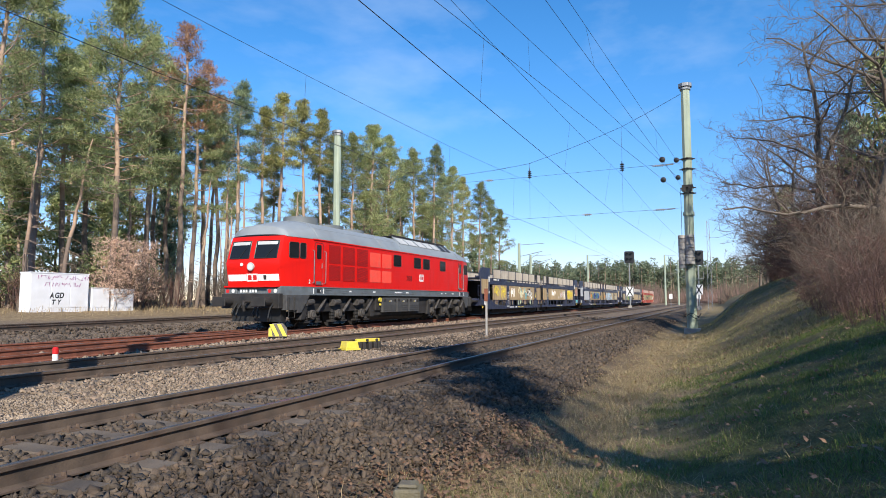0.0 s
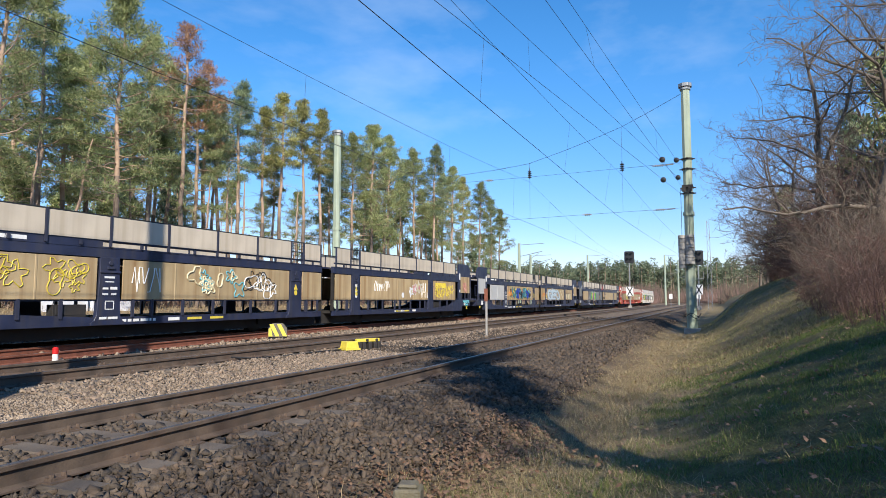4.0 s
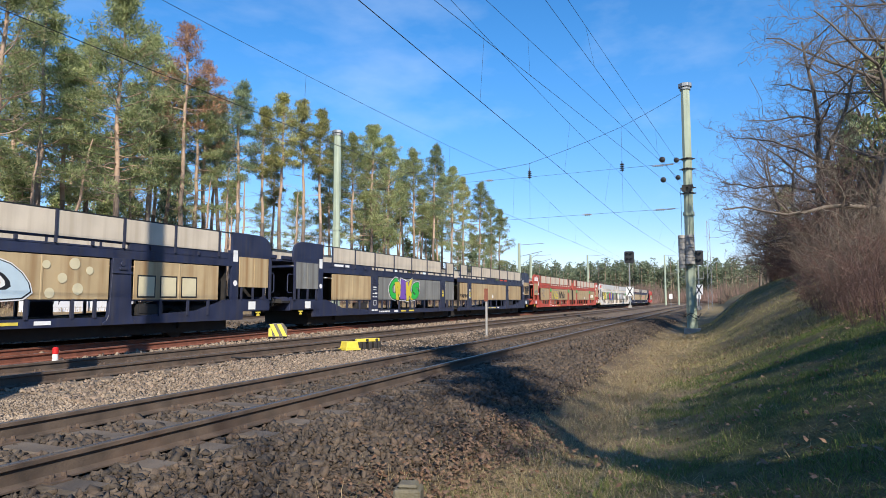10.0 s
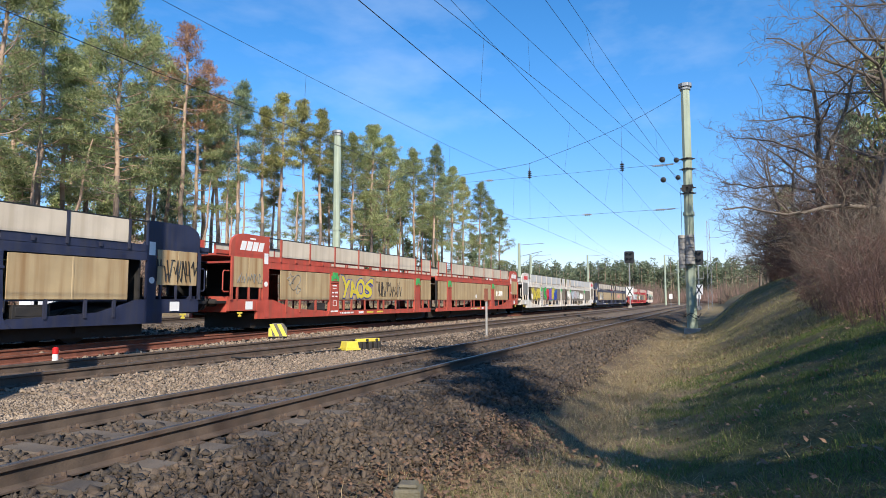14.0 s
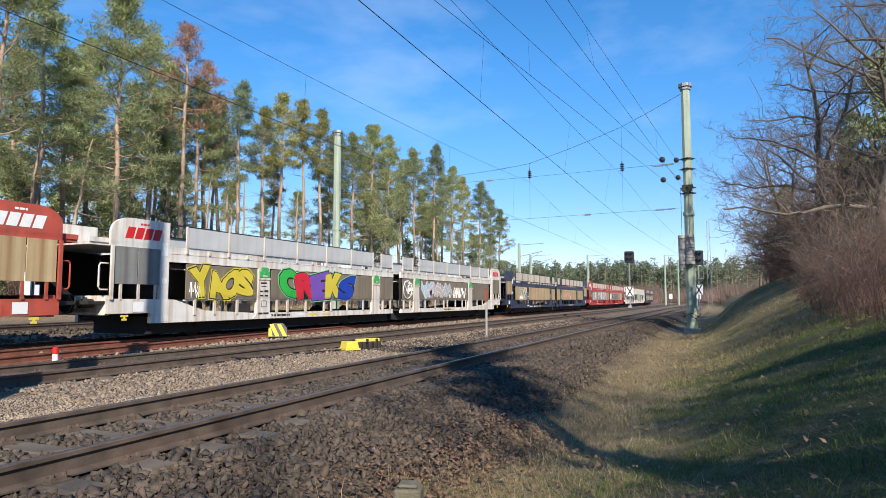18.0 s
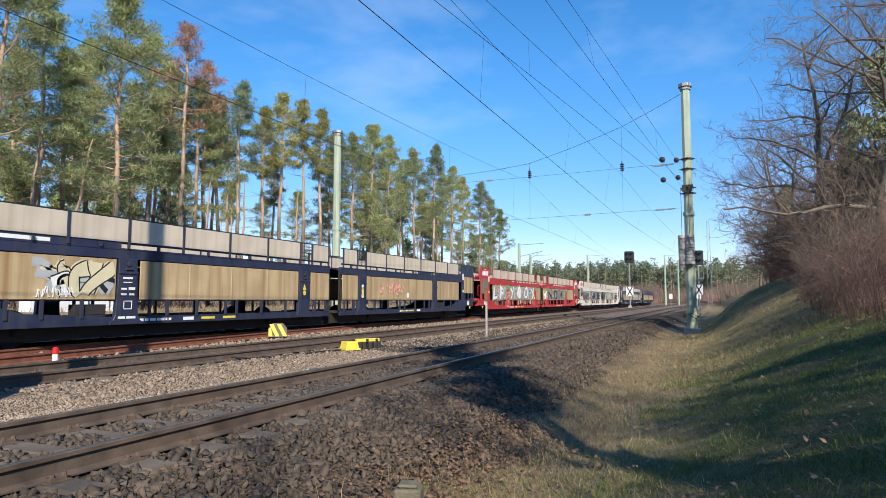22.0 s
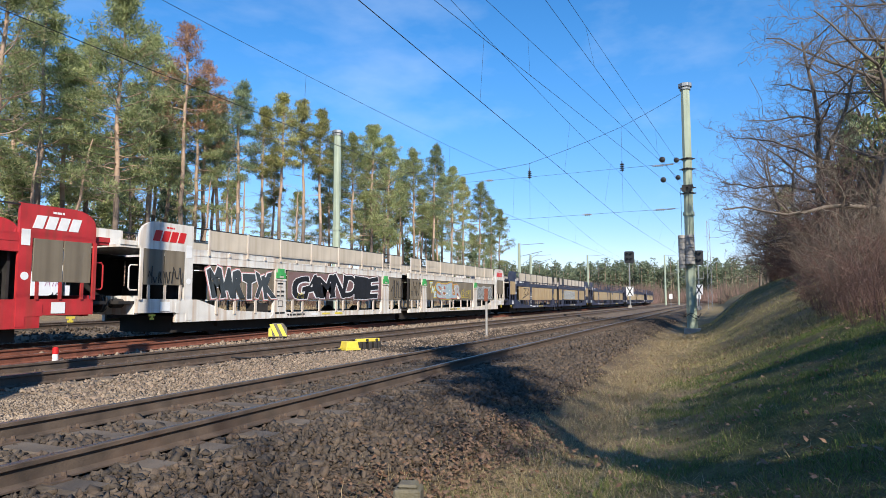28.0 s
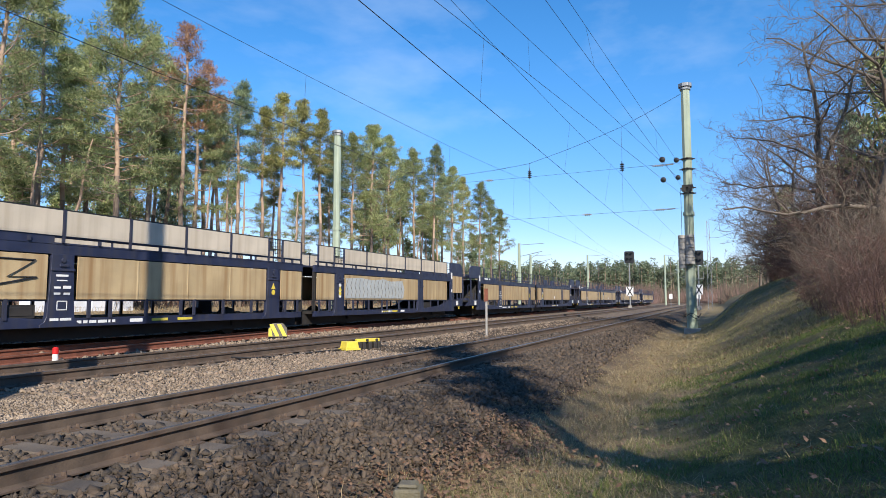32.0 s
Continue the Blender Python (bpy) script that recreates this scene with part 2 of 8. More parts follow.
# ---- mesh helpers ----
class MB:
    """Collects vertices and faces of one mesh."""

    def __init__(self):
        self.v, self.f = [], []

    def add(self, vs, fs):
        o = len(self.v)
        self.v += [tuple(p) for p in vs]
        self.f += [tuple(i + o for i in q) for q in fs]
        return self

    def box(self, x0, x1, y0, y1, z0, z1):
        vs = [(x, y, z) for x in (x0, x1) for y in (y0, y1) for z in (z0, z1)]
        return self.add(vs, [(0, 1, 3, 2), (4, 6, 7, 5), (0, 4, 5, 1), (2, 3, 7, 6), (0, 2, 6, 4), (1, 5, 7, 3)])

    def prism(self, poly, axis, a, b):
        """poly: outline in the two other axes, in the order of xyz."""
        k = len(poly)

        def at(p, s):
            return {"x": (s, p[0], p[1]), "y": (p[0], s, p[1]), "z": (p[0], p[1], s)}[axis]
        vs = [at(p, a) for p in poly] + [at(p, b) for p in poly]
        fs = [tuple(range(k))[::-1], tuple(range(k, 2 * k))] + [(i, (i + 1) % k, k + (i + 1) % k, k + i) for i in range(k)]
        return self.add(vs, fs)

    def cyl(self, p, q, r, r2=None, n=10, caps=True):
        p, q = Vector(p), Vector(q)
        r2 = r if r2 is None else r2
        d = (q - p).normalized()
        u = d.orthogonal().normalized()
        w = d.cross(u)
        ring = [(math.cos(2 * math.pi * i / n), math.sin(2 * math.pi * i / n)) for i in range(n)]
        vs = [p + r * (c * u + s * w) for c, s in ring] + [q + r2 * (c * u + s * w) for c, s in ring]
        fs = [(i, (i + 1) % n, n + (i + 1) % n, n + i) for i in range(n)]
        if caps:
            fs += [tuple(range(n))[::-1], tuple(range(n, 2 * n))]
        return self.add(vs, fs)

    def tube(self, pts, r, n=6):
        """One connected round bar along the points."""
        pts = [Vector(p) for p in pts]
        closed = len(pts) > 3 and (pts[0] - pts[-1]).length < 1e-6
        if closed:
            pts = pts[:-1]
        k = len(pts)
        u, o = None, len(self.v)
        for i, p in enumerate(pts):
            a = pts[i - 1] if (i or closed) else p
            b = pts[(i + 1) % k] if (i < k - 1 or closed) else p
            d = (b - a)
            d = d.normalized() if d.length > 1e-9 else Vector((0, 0, 1))
            u = d.orthogonal() if u is None else u - d * u.dot(d)
            u = u.normalized() if u.length > 1e-6 else d.orthogonal().normalized()
            w = d.cross(u)
            self.v += [tuple(p + r * (math.cos(6.2832 * j / n) * u + math.sin(6.2832 * j / n) * w)) for j in range(n)]
        for i in range(k if closed else k - 1):
            a, b = o + i * n, o + ((i + 1) % k) * n
            self.f += [(a + j, a + (j + 1) % n, b + (j + 1) % n, b + j) for j in range(n)]
        if not closed:
            self.f += [tuple(range(o, o + n))[::-1], tuple(range(o + (k - 1) * n, o + k * n))]
        return self


def finish(name, mb, material, bevel=0.0, smooth=False):
    me = bpy.data.meshes.new(name)
    me.from_pydata(mb.v, [], mb.f)
    for m in (material if isinstance(material, (list, tuple)) else [material]):
        me.materials.append(m)
    bm = bmesh.new()
    bm.from_mesh(me)
    bmesh.ops.recalc_face_normals(bm, faces=bm.faces)
    if bevel:
        es = [e for e in bm.edges if len(e.link_faces) == 2 and e.calc_face_angle(0) > 0.6]
        bmesh.ops.bevel(bm, geom=es, offset=bevel, segments=1, affect="EDGES", clamp_overlap=True)
    bm.to_mesh(me)
    bm.free()
    if smooth:
        me.polygons.foreach_set("use_smooth", [True] * len(me.polygons))
        me.set_sharp_from_angle(angle=radians(40))
    return me


def part(name, mb, material, parent, label="", bevel=0.0, smooth=False):
    ob = new(name, finish(name, mb, material, bevel, smooth))
    ob.parent = parent
    if label:
        ob["label"] = label
    return ob


def again(ob, m, parent=None):
    """One more piece on the same mesh, at pose m under the same parent."""
    o = new(ob.name.split(".")[0], ob.data)
    o.parent = parent or ob.parent
    o.matrix_basis = m
    if "label" in ob:
        o["label"] = ob["label"]
    return o


def thing(name, label, category, m=None, group="", kind=""):
    ob = tagged(new(name), label, category, group, kind)
    if m is not None:
        ob.matrix_basis = m
    return ob


def single(name, mb, material, label, category="", kind="", bevel=0.0, smooth=False, m=None, group=""):
    ob = tagged(new(name, finish(name, mb, material, bevel, smooth)), label, category, group, kind)
    if m is not None:
        ob.matrix_basis = m
    return ob


def fast_mesh(name, verts, faces, material, smooth=False):
    """A mesh out of numpy arrays: verts n x 3, faces n x 3 or n x 4."""
    me = bpy.data.meshes.new(name)
    k = faces.shape[1]
    me.vertices.add(len(verts))
    me.vertices.foreach_set("co", np.asarray(verts, np.float32).ravel())
    me.loops.add(faces.size)
    me.loops.foreach_set("vertex_index", faces.astype(np.int32).ravel())
    me.polygons.add(len(faces))
    me.polygons.foreach_set("loop_start", np.arange(0, faces.size, k, dtype=np.int32))
    me.polygons.foreach_set("loop_total", np.full(len(faces), k, np.int32))
    for m in (material if isinstance(material, (list, tuple)) else [material]):
        me.materials.append(m)
    me.update(calc_edges=True)
    if smooth:
        me.polygons.foreach_set("use_smooth", np.ones(len(faces), bool))
    return me



GLYPHS = {}


def glyph(letter, bold):
    """The flat mesh of one letter of the built-in font, made once."""
    key = (letter, round(bold, 3))
    if key not in GLYPHS:
        cu = bpy.data.curves.new("glyph", "FONT")
        cu.body, cu.size, cu.offset, cu.extrude, cu.resolution_u = letter, 1.0, bold, 0.002, 3
        tmp = bpy.data.objects.new("glyph", cu)
        scene.collection.objects.link(tmp)
        GLYPHS[key] = bpy.data.meshes.new_from_object(tmp.evaluated_get(bpy.context.evaluated_depsgraph_get()))
        bpy.data.objects.remove(tmp)
        bpy.data.curves.remove(cu)
    return GLYPHS[key].copy()


for ch in "ABCDEFGIKLMNOPRSTVXYZ.12":
    for bold in (0.036, 0.072, 0.104):
        glyph(ch, bold)

# ---- ground, one sheet to the horizon ----
TRACK_NEAR, TRACK_MID, TRACK_TRAIN = 5.12, 10.22, 15.5


def smooth(e0, e1, v):
    t = np.clip((v - e0) / (e1 - e0), 0, 1)
    return t * t * (3 - 2 * t)


def lumps(x, y, s, seed=0.0):
    """Cheap smooth unevenness."""
    return (np.sin(x * s + seed) * np.cos(y * s * 1.3 + 2 * seed) + 0.6 * np.sin(x * s * 2.3 + y * s * 1.1 + seed * 3)
            + 0.4 * np.cos(y * s * 3.1 - x * s * 1.9 + seed)) / 2.0


def bank_toe(x):
    return 0.75 + 0.15 * np.sin(np.asarray(x) * 0.21) - 0.15 * smooth(20, 34, np.asarray(x, float)) - 1.5 * smooth(54, 84, np.asarray(x, float))


def siding_y(x):
    return 18.7 + 0.22 * x - 0.0012 * x * x


def ground_z(x, y):
    x, y = np.asarray(x, float), np.asarray(y, float)
    z = np.interp(y, [1.0, 1.5, 2.2, 3.0, 3.55, 3.9, 6.4, 6.9, 7.7, 8.6, 9.0, 11.5, 12.0, 14.1, 17.0, 17.8, 19.5, 24, 31, 40, 70],
                  [-0.60, -0.68, -0.60, -0.36, -0.215, -0.20, -0.20, -0.24, -0.30, -0.22, -0.20, -0.20, -0.24, -0.20, -0.20, -0.22, -0.05, 0.14, 0.45, 0.6, 0.8])
    toe = bank_toe(x)
    rise = np.clip(toe - y, 0, None)
    bank = -0.52 + 3.3 * (1 - np.exp(-rise * rise / (rise + 1.4) * 0.24 * (1 + 1.4 * smooth(16, 38, x))))
    z = np.where(y < toe, bank, z)
    z = np.where((y >= toe) & (y < 1.0), -0.52 - 0.10 * smooth(0.0, 0.5, y - toe), z)
    rough = np.where(y < 2.2, 0.05, np.where(y < 17.5, 0.012, 0.05))
    z = z + rough * lumps(x, y, 0.9) + rough * 0.5 * lumps(x, y, 2.7, 1.0)
    d = np.abs(y - siding_y(np.clip(x, -10, 95)))
    z = np.where((d < 2.2) & (x < 110) & (y > 18.5), np.maximum(z, 0.06 - 0.18 * np.clip(d - 1.4, 0, 2)), z)
    far = smooth(190, 320, np.hypot(x, y))
    return z * (1 - far) + 0.0 * far


def spaced(lo, mid0, mid1, hi, step, grow):
    out = list(np.arange(mid0, mid1, step))
    s, p = step, mid1
    while p < hi:
        out.append(p)
        s *= grow
        p += s
    out.append(hi)
    s, p = step, mid0
    while p > lo:
        s *= grow
        p -= s
        out.insert(0, p)
    return np.array(out)


gx = spaced(-3000, 2.5, 14, 4500, 0.22, 1.07)
gy = spaced(-3000, -3.0, 9.0, 4500, 0.18, 1.08)
GX, GY = np.meshgrid(gx, gy, indexing="ij")
GZ = ground_z(GX, GY)
nx, ny = GX.shape
idx = np.arange(nx * ny).reshape(nx, ny)
quads = np.stack([idx[:-1, :-1], idx[1:, :-1], idx[1:, 1:], idx[:-1, 1:]], -1).reshape(-1, 4)


def ground_material():
    m = bpy.data.materials.new("ground_soil_ballast_grass")
    m.use_nodes = True
    n, l = m.node_tree.nodes, m.node_tree.links
    b = n["Principled BSDF"]
    b.inputs["Roughness"].default_value = 0.95
    b.inputs["Specular IOR Level"].default_value = 0.2
    co = n.new("ShaderNodeTexCoord").outputs["Object"]
    sep = n.new("ShaderNodeSeparateXYZ")
    l.new(co, sep.inputs[0])

    def noise_at(scale, detail=4, rough=0.5):
        t = n.new("ShaderNodeTexNoise")
        t.inputs["Scale"].default_value, t.inputs["Detail"].default_value, t.inputs["Roughness"].default_value = scale, detail, rough
        l.new(co, t.inputs["Vector"])
        return t.outputs["Fac"]

    def math_(op, a, c):
        t = n.new("ShaderNodeMath")
        t.operation = op
        for i, val in enumerate((a, c)):
            if hasattr(val, "is_linked"):
                l.new(val, t.inputs[i])
            else:
                t.inputs[i].default_value = val
        return t.outputs[0]

    def rng(src, lo, hi, a=0.0, c=1.0):
        t = n.new("ShaderNodeMapRange")
        t.inputs["From Min"].default_value, t.inputs["From Max"].default_value = lo, hi
        t.inputs["To Min"].default_value, t.inputs["To Max"].default_value = a, c
        l.new(src, t.inputs["Value"])
        return t.outputs["Result"]

    def mix(fac, a, c):
        t = n.new("ShaderNodeMix")
        t.data_type = "RGBA"
        for s, val in (("Factor", fac), ("A", a), ("B", c)):
            if hasattr(val, "is_linked"):
                l.new(val, t.inputs[s])
            else:
                t.inputs[s].default_value = val if s == "Factor" else (*val, 1)
        return t.outputs["Result"]
    big, small, mid = noise_at(0.7, 5), noise_at(35, 3), noise_at(5, 4)
    vor = n.new("ShaderNodeTexVoronoi")
    vor.inputs["Scale"].default_value = 17
    l.new(co, vor.inputs["Vector"])
    stones = mix(rng(vor.outputs["Color"], 0.1, 0.9), (0.055, 0.041, 0.031), (0.155, 0.118, 0.088))
    stones = mix(rng(small, 0.35, 0.7, 0, 0.6), stones, (0.045, 0.034, 0.025))
    stones = mix(rng(big, 0.35, 0.7, 0, 0.45), stones, (0.15, 0.105, 0.072))
    grass = mix(rng(mid, 0.3, 0.7), (0.050, 0.072, 0.020), (0.13, 0.125, 0.05))
    grass = mix(rng(big, 0.45, 0.65, 0, 0.6), grass, (0.15, 0.11, 0.06))
    grass = mix(rng(small, 0.4, 0.7, 0, 0.5), grass, (0.04, 0.032, 0.015))
    straw = mix(rng(small, 0.3, 0.7), (0.34, 0.26, 0.145), (0.17, 0.12, 0.065))
    litter = mix(rng(mid, 0.3, 0.7), (0.17, 0.115, 0.065), (0.36, 0.27, 0.155))
    # across the line: grass bank, then ballast, then dry grass at the far side
    wob = math_("ADD", sep.outputs["Y"], math_("MULTIPLY", math_("SUBTRACT", big, 0.5), 2.4))
    wob = math_("ADD", wob, math_("MULTIPLY", math_("SUBTRACT", mid, 0.5), 1.2))
    pale = mix(rng(small, 0.35, 0.65), (0.29, 0.225, 0.165), (0.16, 0.12, 0.088))
    c = mix(rng(wob, -0.2, 1.3, 0.0, 0.85), grass, straw)
    c = mix(math_("MULTIPLY", rng(sep.outputs["X"], 10, 17, 0, 0.8), rng(big, 0.25, 0.5)), c, straw)
    c = mix(rng(wob, 1.7, 2.9), c, stones)
    c = mix(rng(wob, 6.0, 7.6, 0.0, 0.7), c, pale)
    c = mix(rng(wob, 25.0, 27.0), c, litter)
    l.new(c, b.inputs["Base Color"])
    bp = n.new("ShaderNodeBump")
    bp.inputs["Strength"].default_value, bp.inputs["Distance"].default_value = 0.9, 0.05
    rough_part = math_("MULTIPLY", vor.outputs["Distance"], rng(wob, 1.6, 2.7))
    l.new(math_("ADD", rough_part, small), bp.inputs["Height"])
    l.new(bp.outputs["Normal"], b.inputs["Normal"])
    return m


GROUND = ground_material()
tagged(new("ground", fast_mesh("ground", np.stack([GX, GY, GZ], -1).reshape(-1, 3), quads, GROUND, True)),
       "brown ballast bed and grassy trackside bank with dry leaves", "ground", kind="structure")

# ---- railway tracks ----
RAIL_OUT = [(-0.075, -0.172), (0.075, -0.172), (0.075, -0.16), (0.012, -0.14), (0.010, -0.05), (0.036, -0.036), (0.036, -0.006),
            (0.028, 0.0), (-0.028, 0.0), (-0.036, -0.006), (-0.036, -0.036), (-0.010, -0.05), (-0.012, -0.14), (-0.075, -0.16)]


def rail_mesh(xs, path, offset, shine=True):
    """A rail along y = path(x) + offset; the running band on top is a material of its own."""
    vs, fs, mi, k = [], [], [], len(RAIL_OUT)
    for i, x in enumerate(xs):
        y = path(x) + offset
        vs += [(x, y + p[0], p[1]) for p in RAIL_OUT]
        if i:
            for j in range(k):
                a, b2 = (i - 1) * k, i * k
                fs.append((a + j, a + (j + 1) % k, b2 + (j + 1) % k, b2 + j))
                mi.append(1 if shine and j in (7,) else 0)
    fs += [tuple(range(k)), tuple(range(len(vs) - k, len(vs)))[::-1]]
    mi += [0, 0]
    me = bpy.data.meshes.new("rail")
    me.from_pydata(vs, [], fs)
    me.polygons.foreach_set("material_index", mi)
    bm = bmesh.new()
    bm.from_mesh(me)
    bmesh.ops.recalc_face_normals(bm, faces=bm.faces)
    bm.to_mesh(me)
    bm.free()
    return me


def track(name, label, path, x0, x1, rail_mat=None, shine=True, z=0.0, step=0.63, fasteners=0.0, sleepers_to=None):
    t = thing(name, label, "railway track", kind="structure")
    t.location.z = z
    xs = list(np.arange(x0, x1, 2.0)) + [x1]
    for s in (-0.753, 0.753):
        me = rail_mesh(xs, path, s, shine)
        me.materials.append(rail_mat or RAIL)
        me.materials.append(RAIL_TOP)
        r = new("rail", me)
        r.parent = t
    rng_ = random.Random(name)
    mb = MB()
    mb.add(*sleeper_shape())
    first = None
    x = x0 + 0.3
    plate = None
    while x < (sleepers_to or x1):
        sl = math.atan((path(x + 0.1) - path(x - 0.1)) / 0.2)
        m = Matrix.Translation((x, path(x), -0.185 + rng_.uniform(-0.012, 0.006))) @ Matrix.Rotation(sl + rng_.uniform(-0.012, 0.012), 4, "Z")
        if first is None:
            first = part("sleeper", mb, WOOD, t)
            first.matrix_basis = m
            s = first
        else:
            s = again(first, m)
        if x < fasteners:
            for q in (-0.753, 0.753):
                mm = Matrix.Translation((0, q, 0.01))
                if plate is None:
                    pb = MB().box(-0.08, 0.08, -0.17, 0.17, -0.005, 0.014)
                    for sy in (-1, 1):
                        for sx in (-0.045, 0.045):
                            pb.cyl((sx, sy * 0.12, 0.01), (sx, sy * 0.12, 0.062), 0.017, n=6)
                        pb.box(-0.06, 0.06, sy * 0.10 - 0.035, sy * 0.10 + 0.035, 0.014, 0.036)
                    plate = part("rail_chair", pb, RAIL, s)
                    plate.matrix_basis = mm
                else:
                    again(plate, mm, s)
        x += step
    return t


def sleeper_shape():
    b = MB()
    b.prism([(-0.13, -0.12), (0.13, -0.12), (0.13, -0.012), (0.112, 0.012), (-0.112, 0.012), (-0.13, -0.012)], "y", -1.25, 1.25)
    return b.v, b.f


track("track_near", "single railway track with worn steel rails on wooden sleepers in brown ballast", lambda x: TRACK_NEAR, -6, 330, fasteners=40, sleepers_to=105)
track("track_mid", "rusty railway track with dull brown rails in ballast", lambda x: TRACK_MID, -6, 330, fasteners=26, sleepers_to=105)
track("track_main", "railway track under the train with rust-red rails", lambda x: TRACK_TRAIN if x < 150 else TRACK_TRAIN + (x - 150) ** 2 / 400.0, -6, 215, rail_mat=RAIL_RED, sleepers_to=75)
track("track_siding", "dark railway siding curving away behind the train", siding_y, 2, 92, z=0.26, sleepers_to=70)


def turnout_y(x):
    return 15.47 - 2.05 * (np.clip(28 - x, 0, 60) / 20.0) ** 1.5


track("track_turnout", "diverging rust-red rails of a turnout", turnout_y, 1, 28, rail_mat=RAIL_RED, z=0.003, step=50)

# ---- lettering and painted marks ----
def paint(name, color, rough=0.5):
    return mat(name, color, rough, vary=0.06, scale=3, bump=0.01)


P_YEL, P_BLK, P_WHT = paint("spray_yellow", (0.62, 0.50, 0.05)), paint("spray_black", (0.015, 0.015, 0.017)), paint("spray_white", (0.75, 0.75, 0.73))
P_GRN, P_RED, P_VIO = paint("spray_green", (0.03, 0.42, 0.06)), paint("spray_red", (0.60, 0.02, 0.04)), paint("spray_violet", (0.17, 0.08, 0.38))
P_BLU, P_CYAN, P_PINK = paint("spray_blue", (0.015, 0.05, 0.38)), paint("spray_cyan", (0.12, 0.38, 0.45)), paint("spray_pink", (0.55, 0.25, 0.24))
P_CREAM, P_SIL, P_ORA = paint("spray_cream", (0.62, 0.55, 0.36)), paint("spray_silver", (0.40, 0.42, 0.42)), paint("spray_orange", (0.55, 0.2, 0.04))
P_TEAL = paint("spray_teal", (0.05, 0.22, 0.24))
P_PURP = paint("marker_purple", (0.28, 0.05, 0.20))
SIDE = -1.475


def bars(parent, x, z, w, h, rows, material, y, name="marking", rnd=None):
    """Small unreadable print, drawn as plain bars."""
    mb = MB()
    rnd = rnd or random.Random(3)
    for i in range(rows):
        zz = z - i * h * 1.7
        p = x
        while p < x + w:
            q = min(x + w, p + rnd.uniform(0.25, 0.6) * w)
            mb.box(p, q - 0.02, y - 0.004, y, zz - h, zz)
            p = q
    return part(name, mb, material, parent)


# ---- car carrier wagons ----
HALF = 16.4
UP_POSTS = (3.12, 4.85, 6.55, 8.4, 10.3, 12.15, 14.0, 14.75, 15.85)
WAGON_PARTS = {}


def shared(key, name, make, material, parent, m=None, label="", bevel=0.0):
    """Builds a part once per key and shares its mesh afterwards."""
    if key not in WAGON_PARTS:
        WAGON_PARTS[key] = finish(name, make(), material, bevel)
    ob = new(name, WAGON_PARTS[key])
    ob.parent = parent
    if m is not None:
        ob.matrix_basis = m
    if label:
        ob["label"] = label
    return ob


def rect(w, h, d=0.03):
    return lambda: MB().box(0, w, -d, 0, 0, h)


def wheelset(parent, x):
    w = MB()
    for s in (-1, 1):
        w.cyl((0, s * 0.82, 0), (0, s * 0.69, 0), 0.42, n=24)
        w.cyl((0, s * 0.69, 0), (0, s * 0.655, 0), 0.45, n=24)
        w.cyl((0, s * 0.80, 0), (0, s * 0.84, 0), 0.14, n=12)
    w.cyl((0, -0.7, 0), (0, 0.7, 0), 0.08, n=10)
    return shared("wheelset", "wheelset", lambda: w, UNDER, parent, Matrix.Translation((x, 0, 0.42)))


def ladder():
    g = MB().box(0, 0.03, -0.03, 0, 0, 1.5).box(0.25, 0.28, -0.03, 0, 0, 1.5)
    for i in range(6):
        g.box(0, 0.28, -0.025, -0.005, 0.2 + 0.22 * i, 0.225 + 0.22 * i)
    return g


GREEN = mat("bracket_green", (0.06, 0.36, 0.10), 0.5, vary=0.1, bump=0.02)


def emblem(w, x, material):
    """A maker's name on the end tower, kept as four slanting blocks."""
    for i in range(4):
        a = x - 0.02 + i * 0.29
        part("emblem_block", MB().prism([(a, 2.70), (a + 0.235, 2.70), (a + 0.33, 3.0), (a + 0.095, 3.0)], "y", SIDE - 0.018, SIDE - 0.01), material, w)
    bars(w, x + 0.45, 3.12, 0.3, 0.05, 1, material, SIDE - 0.011)


